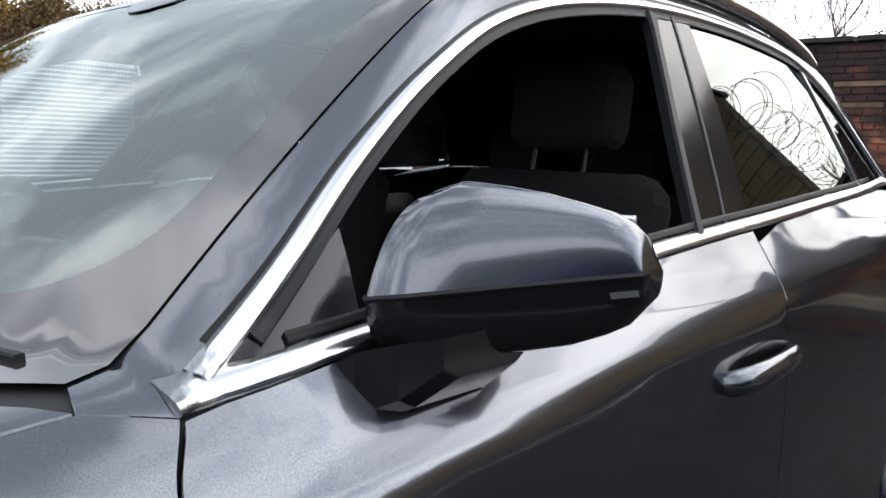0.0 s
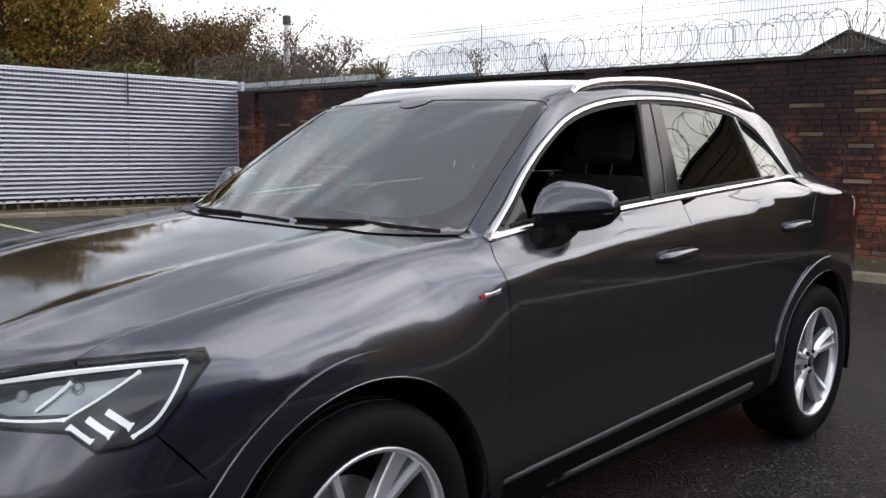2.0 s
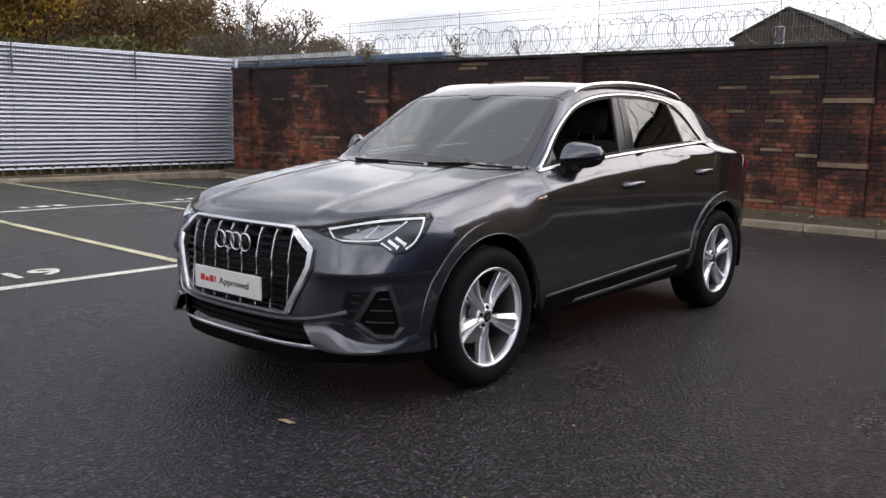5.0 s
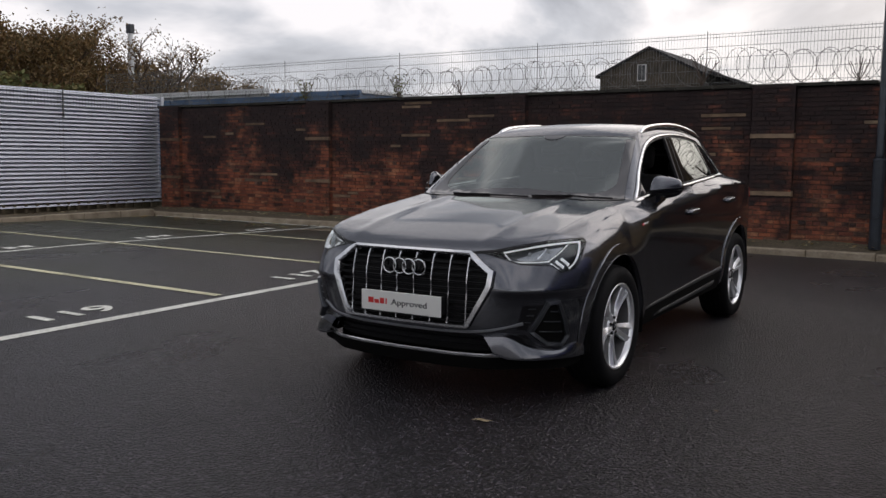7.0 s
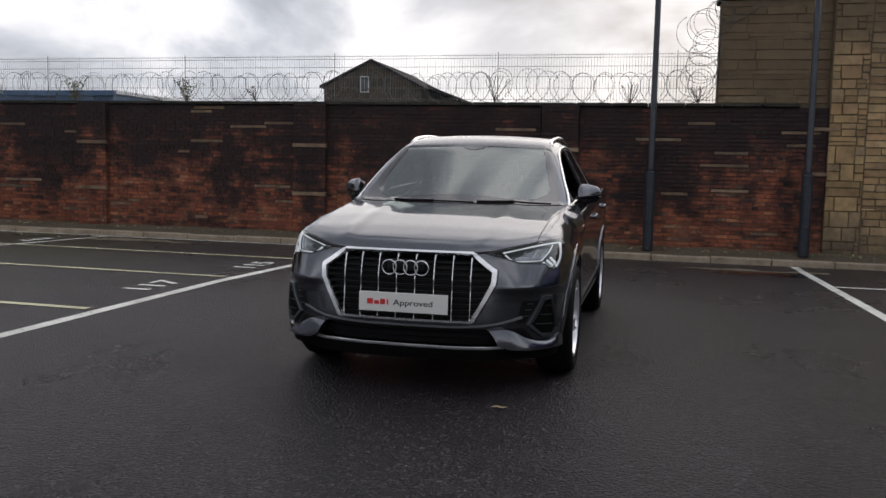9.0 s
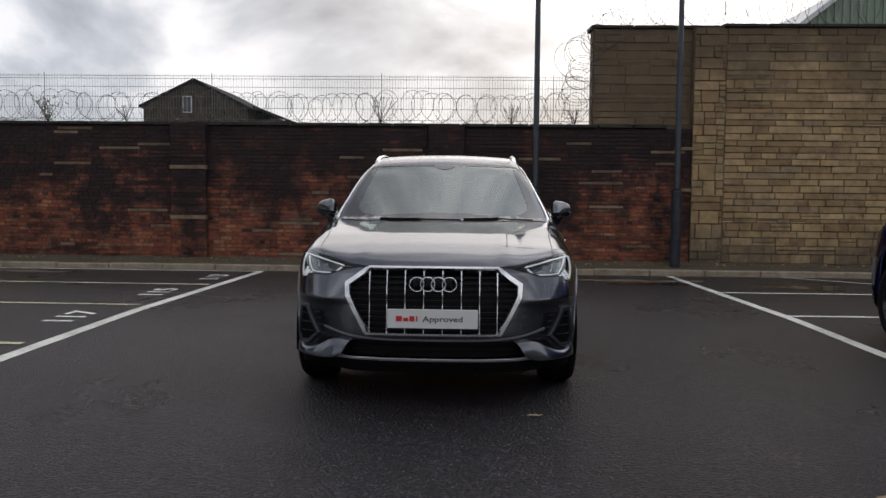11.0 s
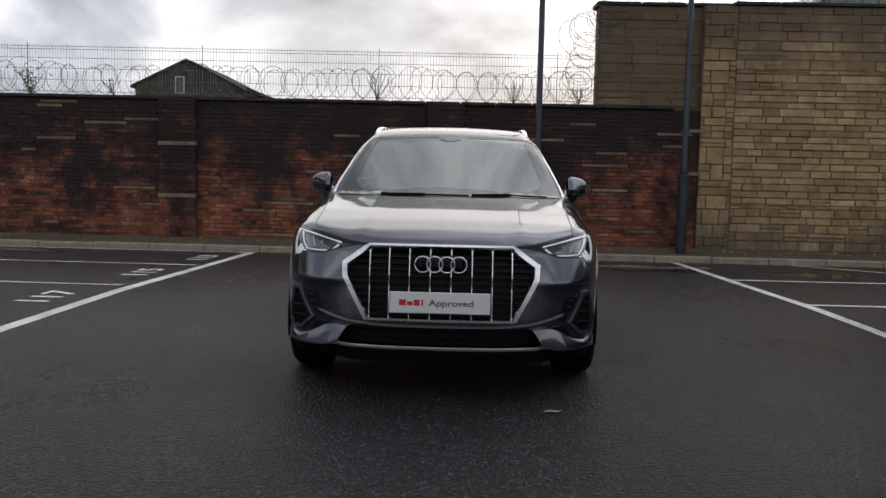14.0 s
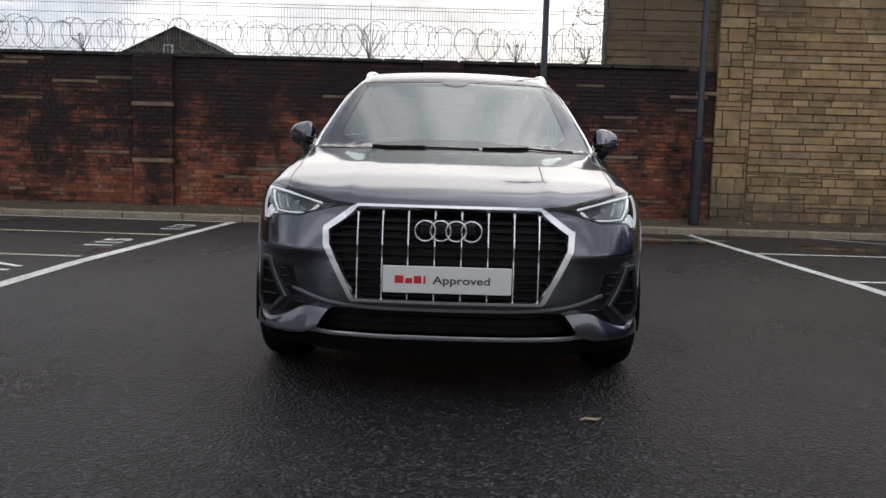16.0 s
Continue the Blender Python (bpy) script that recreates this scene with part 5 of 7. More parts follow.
def lathe(profile, sides):
    """Turned about the x axis; profile: (radius, x)."""
    verts, faces = [], []
    m = len(profile)
    for k in range(sides):
        t = 2 * math.pi * k / sides
        for r, x in profile:
            verts.append((x, r * math.cos(t), r * math.sin(t)))
    for k in range(sides):
        q = (k + 1) % sides
        for i in range(m - 1):
            faces.append((k * m + i, k * m + i + 1, q * m + i + 1, q * m + i))
    return verts, faces


def text_mesh(name, words, size, m, material, parent, width=1.0):
    cu = bpy.data.curves.new(name, "FONT")
    cu.body, cu.size, cu.extrude, cu.offset = words, size, 0.0008, 0.0006
    cu.align_x, cu.align_y = "LEFT", "BOTTOM_BASELINE"
    tmp = new("tmp_text", cu)
    me = bpy.data.meshes.new_from_object(tmp.evaluated_get(bpy.context.evaluated_depsgraph_get()))
    bpy.data.objects.remove(tmp)
    me.materials.clear()
    me.materials.append(material)
    ob = new(name, me)
    ob.parent = parent
    ob.matrix_basis = m @ Matrix.Diagonal((width, 1, 1, 1))
    return ob

ARCH_F, ARCH_R, ARCH_OUT = (0.0, 0.348), (2.68, 0.352), 0.484


def arc(c, r, a0, a1, n=24):
    return [(c[0] + r * math.cos(radians(a0 + (a1 - a0) * i / n)), c[1] + r * math.sin(radians(a0 + (a1 - a0) * i / n))) for i in range(n + 1)]


# lines that neighbouring panels share
HOOD_SEAM = on_top(run([(0.715, -0.60), (0.722, -0.42), (0.727, -0.2), (0.746, 0.06), (0.766, 0.3), (0.778, 0.44)]))
HOOD_FRONT = on_top(run([(0.0, -0.812), (0.2, -0.810), (0.37, -0.797), (0.50, -0.762), (0.60, -0.708), (0.68, -0.642), (0.715, -0.60)]))
HOOD_REAR = on_top(run([(0.778, 0.44), (0.65, 0.36), (0.5, 0.30), (0.3, 0.255), (0.0, 0.24)]))
SCREEN_LOW = on_top(run([(0.0, 0.262), (0.3, 0.277), (0.5, 0.322), (0.64, 0.385), (0.735, 0.455)]))
SCREEN_EDGE = on_top(run([(0.735, 0.455), (0.683, 0.65), (0.640, 0.84), (0.600, 1.02)]))
SCREEN_TOP = on_top(run([(0.600, 1.02), (0.56, 1.055), (0.3, 1.03), (0.0, 1.022)]))
ROOF_SEAM = on_top(run([(0.570, 1.07), (0.552, 1.3), (0.546, 1.7), (0.540, 2.2), (0.528, 2.7), (0.51, 3.12)]))
BELT = on_side(run([(0.50, 1.046), (0.70, 1.073), (1.14, 1.106), (1.515, 1.130), (2.05, 1.158), (2.665, 1.183)]))
DLO_TOP = on_side(run([(0.505, 1.052), (0.620, 1.135), (0.754, 1.235), (0.904, 1.330), (1.08, 1.415), (1.30, 1.472), (1.58, 1.502), (1.90, 1.507), (2.18, 1.489), (2.33, 1.466), (2.45, 1.420), (2.53, 1.360), (2.60, 1.268), (2.665, 1.187)]))
GAP_F = on_side(run([(0.50, 1.046), (0.466, 1.005), (0.472, 0.95), (0.487, 0.86), (0.505, 0.72), (0.512, 0.55), (0.505, 0.40)]))
GAP_M = on_side(run([(1.495, 1.128), (1.462, 1.05), (1.472, 0.95), (1.495, 0.80), (1.512, 0.62), (1.515, 0.44)]))
GAP_R = on_side(run([(2.52, 1.172), (2.478, 1.05), (2.468, 0.95), (2.462, 0.86)]) + arc(ARCH_R, 0.502, 107, 158, 10)[1:] + [(2.225, 0.462)])
SILL = on_side([(0.44, 0.390), (0.505, 0.395), (1.515, 0.438), (2.225, 0.462)])
LAMP = np.array([(0.445, -0.797, 0.824), (0.60, -0.702, 0.862), (0.715, -0.597, 0.884), (0.785, -0.50, 0.892), (0.832, -0.392, 0.893), (0.848, -0.390, 0.872), (0.849, -0.45, 0.80), (0.844, -0.505, 0.745), (0.826, -0.545, 0.727), (0.800, -0.597, 0.722), (0.768, -0.639, 0.762), (0.641, -0.746, 0.769)])
LAMP_DIR = (-0.62, 0.77, -0.12)
LAMP = cast(LAMP, LAMP_DIR)
CORNER_DIR = (-0.70, 0.71, 0)


def build_wheel(root, x, y, side, alloy, groove, tag, turn=0, tall=1.0):
    """One wheel: tyre, rim, five split spokes, cap, bolts, disc. side: +1 or -1."""
    w = empty(tag)
    w.parent = root
    w.matrix_basis = pose(x, y, 0.352 / tall) @ Matrix.Diagonal((side, 1, 1 / tall, 1))
    R = 0.354
    prof = [(0.246, -0.20), (0.30, -0.222), (0.335, -0.215), (R - 0.004, -0.19), (R, -0.15), (R, -0.045), (R - 0.006, -0.012), (0.330, 0.008), (0.300, 0.014), (0.268, 0.010), (0.247, -0.002)]
    v, f = lathe(prof, 72)
    tyre = link_mesh("tyre", v, f, M_RUBBER, w, smooth=True)
    for gx in (-0.155, -0.115, -0.075, -0.04):
        v, f = lathe([(R + 0.0015, gx - 0.004), (R - 0.006, gx), (R + 0.0015, gx + 0.004)], 72)
        link_mesh("tread_groove", v, f, M_BLACK, tyre)
    prof = [(0.250, -0.004), (0.2525, 0.002), (0.247, 0.006), (0.239, 0.001), (0.235, -0.02), (0.2335, -0.028)]
    v, f = lathe(prof, 72)
    link_mesh("rim", v, f, alloy, w, smooth=True)
    v, f = lathe([(0.2335, -0.028), (0.226, -0.06), (0.220, -0.19), (0.246, -0.20)], 72)
    link_mesh("rim_barrel", v, f, M_BARREL, w, smooth=True, label="shaded grey inner face of the rim")
    v, f = lathe([(0.001, -0.13), (0.15, -0.13), (0.152, -0.12), (0.001, -0.118)], 40)
    link_mesh("brake_disc", v, f, M_DISC, w)
    v, f = lathe([(0.001, -0.19), (0.222, -0.19), (0.222, -0.188)], 40)
    link_mesh("back_plate", v, f, M_BLACK, w)
    part("caliper", box_bm(-0.15, -0.07, -0.19, -0.10, -0.09, 0.09, 0.02), M_ALUDARK, w)
    v, f = lathe([(0.0005, -0.034), (0.030, -0.034), (0.032, -0.026), (0.036, -0.025), (0.060, -0.036), (0.066, -0.044), (0.062, -0.10), (0.0005, -0.10)], 40)
    link_mesh("hub", v, f, alloy, w, smooth=False)
    v, f = lathe([(0.0005, -0.020), (0.024, -0.021), (0.029, -0.025), (0.030, -0.036)], 32)
    cap = link_mesh("centre_cap", v, f, M_GLOSSBLACK, w, smooth=False)
    for dz in (-0.007, 0.007):
        bm = box_bm(-0.0205, -0.0195, -0.016, 0.016, dz - 0.0016, dz + 0.0016)
        bmesh.ops.rotate(bm, cent=(0, 0, 0), matrix=Matrix.Rotation(radians(58), 3, "X"), verts=bm.verts)
        part("cap_mark", bm, M_CHROME, cap)
    rs = [0.030, 0.048, 0.070, 0.10, 0.135, 0.17, 0.205, 0.240]
    edge_v = [0.010, 0.0165, 0.023, 0.030, 0.038, 0.046, 0.054, 0.062]
    ridge_v = [0.002, 0.002, 0.003, 0.006, 0.011, 0.016, 0.021, 0.026]
    for k in range(5):
        a = math.radians(72 * k + turn)
        ca, sa = math.cos(a), math.sin(a)

        def at(r, s, x):
            return (x, r * ca - s * sa, r * sa + s * ca)

        face_x = [-0.024 + 0.020 * (r / 0.24) ** 2 - 0.007 * math.sin(math.pi * (r - 0.03) / 0.21) for r in rs]
        # an arm: two legs that part towards the rim, each sloping away from a shared channel
        for sg in (1, -1):
            verts, faces = [], []
            for r, e, q, x in zip(rs, edge_v, ridge_v, face_x):
                lo = 0.022 if r > 0.09 else 0.008
                verts += [at(r, sg * q * 0.95, x - 0.016), at(r, sg * q, x - 0.001), at(r, sg * (q + 0.0025), x), at(r, sg * (e - 0.003), x - lo * 0.55), at(r, sg * e, x - lo * 0.55 - 0.004), at(r, sg * e * 0.9, x - 0.046)]
            for i in range(len(rs) - 1):
                for j in range(5):
                    fc = (i * 6 + j, i * 6 + j + 1, i * 6 + j + 7, i * 6 + j + 6)
                    faces.append(fc if sg > 0 else fc[::-1])
            link_mesh("spoke", verts, faces, alloy, w)
        verts = []
        for r, q, x in zip(rs, ridge_v, face_x):
            d = 0.002 + 0.010 * min(1.0, max(0.0, (r - 0.07) / 0.05))
            verts += [at(r, q, x - d), at(r, -q, x - d)]
        link_mesh("spoke_channel", verts, [(2 * i, 2 * i + 1, 2 * i + 3, 2 * i + 2) for i in range(len(rs) - 1)], groove, w)
        b = a + math.radians(36)
        v, f = lathe([(0.0005, -0.022), (0.0075, -0.022), (0.0095, -0.026), (0.0095, -0.05)], 12)
        link_mesh("wheel_bolt", [(q[0], q[1] + 0.047 * math.cos(b), q[2] + 0.047 * math.sin(b)) for q in v], f, M_BLACK, w)
    return w


def build_mirror(root, paint):
    """Door mirror on the +x side: painted cap, black lower shell, stalk, indicator, glass."""
    keys = [0.0, 0.04, 0.12, 0.25, 0.4, 0.55, 0.7, 0.82, 0.9, 0.955, 0.985, 1.0]
    grid = []
    for s in keys:
        x = 0.822 + 0.165 * s
        front = float(np.interp(s, [0, 0.04, 0.12, 0.25, 0.5, 0.75, 1.0], [0.69, 0.662, 0.650, 0.672, 0.735, 0.790, 0.840]))
        rear = 0.800 + 0.078 * s
        top = float(np.interp(s, [0, 0.05, 0.12, 0.25, 0.5, 0.7, 0.86, 0.95, 1.0], [1.150, 1.183, 1.203, 1.212, 1.206, 1.196, 1.186, 1.170, 1.140]))
        low = float(np.interp(s, [0, 0.05, 0.2, 0.5, 0.75, 0.9, 1.0], [1.088, 1.068, 1.058, 1.064, 1.073, 1.088, 1.112]))
        split = 1.114 + 0.022 * s
        yc, ry = (front + rear) / 2, (rear - front) / 2
        ring = []
        for k in range(40):
            t = 2 * math.pi * k / 40
            c, sn = math.cos(t), math.sin(t)
            yy = math.copysign(abs(c) ** 0.7, c) * ry
            zz = split + (top - split) * abs(sn) ** 0.72 if sn > 0 else split - (split - low) * abs(sn) ** 0.8
            lean = 0.35 * max(0.0, zz - split) * (1 - s)
            ring.append((x, yc + yy + (lean if c < 0 else 0.0), zz))
        grid.append(ring)
    n = len(grid)

    def shell(name, ks, material, label=""):
        verts, faces = [], []
        for i in range(n):
            verts += [grid[i][k % 40] for k in ks]
        m = len(ks)
        for i in range(n - 1):
            for j in range(m - 1):
                faces.append((i * m + j, i * m + j + 1, (i + 1) * m + j + 1, (i + 1) * m + j))
        faces += [tuple(range(m))[::-1], tuple((n - 1) * m + j for j in range(m))]
        ob = link_mesh(name, verts, faces, material, asm, smooth=True, label=label)
        bm = bmesh.new()
        bm.from_mesh(ob.data)
        bmesh.ops.recalc_face_normals(bm, faces=bm.faces)
        bm.to_mesh(ob.data)
        bm.free()
        return ob

    asm = empty("door_mirror")
    asm.parent = root
    shell("mirror_cap", list(range(0, 21)), paint, "grey painted mirror cap")
    shell("lower_shell", list(range(20, 41)), M_GLOSSBLACK, "black lower mirror shell")
    seam = [grid[i][20] for i in range(n)]
    v, f = tube(seam, 0.003, 5)
    link_mesh("shell_seam", v, f, M_BLACK, asm)
    v, f = tube([(q[0] - 0.004, q[1] - 0.002, q[2] - 0.018) for q in seam[8:]], 0.006, 6)
    link_mesh("indicator", v, f, M_GLOSSBLACK, asm)
    part("mirror_glass", box_bm(0.845, 0.965, 0.862, 0.866, 1.095, 1.185, 0.003), M_CHROME, asm)
    # stalk
    verts, faces = [], []
    for x, y0, y1, z0, z1 in ((0.80, 0.63, 0.76, 1.0, 1.06), (0.84, 0.64, 0.77, 1.012, 1.075), (0.875, 0.655, 0.79, 1.03, 1.085), (0.90, 0.68, 0.80, 1.055, 1.09)):
        verts += [(x, y0, z0 + 0.01), (x, y0 + 0.02, z0), (x, y1 - 0.02, z0), (x, y1, z0 + 0.012), (x, y1, z1), (x, y0, z1)]
    for i in range(3):
        for j in range(6):
            faces.append((i * 6 + j, i * 6 + (j + 1) % 6, i * 6 + 6 + (j + 1) % 6, i * 6 + 6 + j))
    faces += [tuple(range(6)), tuple(range(18, 24))]
    st = link_mesh("stalk", verts, faces, M_GLOSSBLACK, asm)
    bm = bmesh.new()
    bm.from_mesh(st.data)
    bmesh.ops.recalc_face_normals(bm, faces=bm.faces)
    bm.to_mesh(st.data)
    bm.free()
    other = empty("door_mirror")
    other.parent = root
    for ch in list(asm.children):
        m2 = mirrored(ch)
        m2.parent = other


def build_handle(root, y, z, paint):
    """Pull handle with a cupped recess."""
    p = on_side([(y, z)])[0]
    x = p[0]
    cup = on_side(run([(y - 0.075, z + 0.012), (y - 0.03, z + 0.026), (y + 0.05, z + 0.03), (y + 0.10, z + 0.022), (y + 0.075, z - 0.012), (y, z - 0.03), (y - 0.06, z - 0.016), (y - 0.075, z + 0.012)], 4)[:-1])
    ob, ob2 = patch("handle_recess", cup, SIDE, M_GLOSSBLACK, root, 0.012, 0.0015, 0.0, 0.0, two=True)
    ys = [y - 0.115, y - 0.105, y - 0.07, y - 0.02, y + 0.04, y + 0.09, y + 0.115, y + 0.122]
    wide = [0.010, 0.017, 0.020, 0.019, 0.018, 0.017, 0.014, 0.006]
    out = [0.006, 0.018, 0.030, 0.035, 0.036, 0.032, 0.022, 0.012]
    verts, faces = [], []
    for yy, w, o in zip(ys, wide, out):
        zz = z + 0.05 * (yy - y)
        for k in range(10):
            t = 2 * math.pi * k / 10
            verts.append((x + o - 0.012 + 0.014 * math.cos(t), yy, zz + w * math.sin(t)))
    for i in range(len(ys) - 1):
        for k in range(10):
            q = (k + 1) % 10
            faces.append((i * 10 + k, i * 10 + q, i * 10 + 10 + q, i * 10 + 10 + k))
    faces += [tuple(range(10)), tuple(range(70, 80))]
    h = link_mesh("door_handle", verts, faces, paint, root, smooth=True)
    bm = bmesh.new()
    bm.from_mesh(h.data)
    bmesh.ops.recalc_face_normals(bm, faces=bm.faces)
    bm.to_mesh(h.data)
    bm.free()
    mirrored(h)


def build_car(place, paint, alloy, groove, label, tall=1.0):
    car = empty("car", label=label, category="car")
    P = lambda *a, **k: patch(a[0], a[1], a[2], k.pop("mat", paint), car, **k)

    # bonnet, roof and screen
    P("bonnet", both(np.concatenate([HOOD_FRONT, HOOD_SEAM[1:], HOOD_REAR[1:]])), TOP)
    P("roof", both(np.concatenate([SCREEN_TOP[::-1][:-6], ROOF_SEAM, on_top([(0.3, 3.17), (0.0, 3.18)])])), TOP, step=0.04)
    screen = P("windscreen", both(np.concatenate([SCREEN_LOW, SCREEN_EDGE[1:], SCREEN_TOP[1:]])), TOP, mat=M_SCREEN, thick=0, label="windscreen of pale green-tinted glass")
    screen.visible_shadow = False
    # black border of the screen and the cowl
    inner = on_top(run([(0.0, 0.412), (0.3, 0.420), (0.47, 0.448), (0.57, 0.495), (0.622, 0.56), (0.630, 0.62), (0.612, 0.70), (0.575, 0.85), (0.535, 1.005)]))
    P("screen_border", np.concatenate([SCREEN_LOW, SCREEN_EDGE[1:], inner[::-1]]), TOP, mat=M_FRIT, off=0.002, thick=0, two=True, gap=0)
    P("screen_border", both(np.concatenate([SCREEN_TOP[::-1], SCREEN_TOP - (0, 0.016, 0)])[:]), TOP, mat=M_FRIT, off=0.002, thick=0, gap=0)
    P("sensor_patch", both(on_top([(0, 1.01), (0.085, 1.01), (0.07, 0.975), (0.03, 0.955), (0, 0.95)])), TOP, mat=M_FRIT, off=0.003, thick=0, gap=0)
    cowl = both(np.concatenate([HOOD_REAR[::-1], SCREEN_EDGE[1:5], on_top(run([(0.66, 0.475), (0.5, 0.385), (0.3, 0.338), (0, 0.322)]))[1:]]))
    P("cowl", cowl, TOP, mat=M_BLACK, off=-0.004)
    for a, b in (((0.16, 0.335), (0.665, 0.455)), ((-0.44, 0.345), (0.14, 0.315))):
        line = on_top(run([a, ((a[0] + b[0]) / 2, (a[1] + b[1]) / 2 + 0.004), b]))
        strip("wiper", line, 0.006, M_BLACK, car, 0.008, 0.007)
        strip("wiper_arm", line[:6] + (0, -0.008, 0), 0.008, M_BLACK, car, 0.013, 0.007)

    # sides
    fen = np.concatenate([HOOD_SEAM, [BELT[0]], GAP_F[1:], on_side([(0.47, 0.395)] + arc(ARCH_F, ARCH_OUT, 5, 148)), cast([(0.876, -0.42, 0.64)], SIDE), LAMP[7:4:-1], LAMP[4:5], LAMP[3:4]])
    P("front_wing", fen, (-0.86, 0, -0.5), two=True)
    i_m = np.argmin(np.abs(BELT[:, 1] - 1.495))
    fdoor = np.concatenate([BELT[:i_m], GAP_M, SILL[1:2], GAP_F[::-1][1:-1]])
    P("front_door", fdoor, SIDE, two=True)
    i_r = np.argmin(np.abs(BELT[:, 1] - 2.52))
    P("rear_door", np.concatenate([BELT[i_m + 1:i_r], GAP_R, GAP_M[::-1][:-1]]), SIDE, two=True)
    quarter = np.concatenate([BELT[i_r + 1:], on_side([(2.9, 1.188), (3.05, 1.17), (3.0, 1.0), (3.12, 0.93), (3.25, 0.86), (3.22, 0.42), (3.15, 0.352)]), on_side(arc(ARCH_R, ARCH_OUT, 2, 156)), GAP_R[::-1][1:-1]])
    P("rear_wing", quarter, SIDE, two=True)
    P("roof_side", np.concatenate([[BELT[0]], DLO_TOP[1:], BELT[-1:], on_side([(2.9, 1.188)]), on_top([(0.64, 3.15)]), ROOF_SEAM[::-1], SCREEN_EDGE[::-1], HOOD_SEAM[-1:]]), (-0.76, 0, -0.65), two=True, gap=0.001)
    P("sill_panel", np.concatenate([SILL, on_side([(2.22, 0.30), (0.45, 0.26)])]), SIDE, two=True, mat=M_UNDER)
    ribbon("sill_moulding", on_side(run([(0.47, 0.376), (1.5, 0.420), (2.22, 0.446)], 12)), on_side(run([(0.47, 0.390), (1.5, 0.446), (2.22, 0.476)], 12)), M_SILL, car, 0.007)
    ribbon("sill_moulding", on_side(run([(0.72, 0.302), (1.3, 0.318), (1.93, 0.345), (2.03, 0.374)], 10)), on_side(run([(0.80, 0.322), (1.3, 0.345), (1.90, 0.376), (2.03, 0.382)], 10)), M_SILL, car, 0.010)
    # arches
    for c in (ARCH_F, ARCH_R):
        flare = on_side(arc(c, 0.488, -3, 182, 44) + arc(c, 0.422, 182, -3, 44))
        P("wheel_arch", flare, SIDE, two=True, off=0.007, thick=0.05, gap=0, step=0.022)
        v, f = tube(on_side(arc(c, 0.423, -3, 182, 60)) + (0.005, 0, 0), 0.0035, 6)
        mirrored(link_mesh("arch_lip", v, f, paint, car, smooth=True))
        v, f = [], []
        for k, (yy, zz) in enumerate(arc(c, 0.426, -14, 194, 40)):
            for xx in (0.895, 0.58):
                v.append((xx, yy, zz))
            if k:
                f.append((2 * k - 2, 2 * k - 1, 2 * k + 1, 2 * k))
        mirrored(link_mesh("arch_liner", v, f, M_UNDER, car, smooth=True))
    # windows
    low_in = lambda w: BELT[:, 1:] + (0, w)

    def top_in(w):
        """The window opening's upper edge moved inwards by w, kept above the belt line."""
        q = shifted(DLO_TOP[:, 1:], -w * np.interp(DLO_TOP[:, 1:2], [0.5, 0.9, 1.3], [0.62, 0.72, 1.0]))
        q[:, 1] = np.maximum(q[:, 1], np.interp(q[:, 0], BELT[:, 1], BELT[:, 2]) + 0.001)
        return on_side([tuple(v) for v in q])

    ribbon("window_chrome", on_side(low_in(0.000)), on_side(low_in(0.018)), M_CHROME, car, 0.007, label="bright chrome window moulding")
    ribbon("window_chrome", top_in(0.0175)[1:], top_in(0.0)[1:], M_CHROME, car, 0.007, label="bright chrome window moulding")
    ribbon("window_seal", top_in(0.030)[3:-2], top_in(0.017)[3:-2], M_BLACK, car, -0.002)
    ribbon("window_seal", on_side(low_in(0.021)[3:-2]), on_side(low_in(0.029)[3:-2]), M_BLACK, car, 0.0)
    ribbon("window_gap", top_in(0.0)[2:-2], top_in(-0.004)[2:-2], M_BLACK, car, 0.0008)
    P("b_pillar", on_side(run([(1.30, 1.118), (1.395, 1.278), (1.53, 1.490)], 6) + run([(1.695, 1.500), (1.572, 1.245), (1.49, 1.13)], 6)), SIDE, mat=M_GLOSSBLACK, two=True, off=-0.002, lean=-0.22, plane=0.5)
    strip("door_frame_rib", on_side(run([(1.312, 1.12), (1.405, 1.278), (1.53, 1.475)], 6)), 0.018, M_BLACK, car, 0.004, 0.02, two=True)
    strip("door_frame_gap", on_side(run([(1.405, 1.125), (1.482, 1.245), (1.62, 1.49)], 6)), 0.008, M_BLACK, car, 0.0005, 0.01, two=True)
    P("window_corner", on_side([(0.52, 1.056), (0.68, 1.076), (0.70, 1.17)]), SIDE, mat=M_GLOSSBLACK, two=True, off=-0.004)
    top_at = lambda y: float(np.interp(y, DLO_TOP[:, 1], DLO_TOP[:, 2]))
    belt_at = lambda y: float(np.interp(y, BELT[:, 1], BELT[:, 2]))
    rear_glass = [(1.475, belt_at(1.475)), (1.8, belt_at(1.8)), (2.25, belt_at(2.25)), (2.30, top_at(2.30)), (2.1, top_at(2.1)), (1.9, top_at(1.9)), (1.68, top_at(1.68)), (1.555, 1.245)]
    for ob in P("rear_door_window", on_side(rear_glass), SIDE, mat=M_TINT, two=True, off=-0.006, thick=0, lean=-0.15, plane=0.8, label="dark tinted side glass"):
        ob.visible_shadow = False
    qg = [(2.25, belt_at(2.25)), (2.62, belt_at(2.62)), (2.53, top_at(2.53)), (2.42, top_at(2.42)), (2.30, top_at(2.30))]
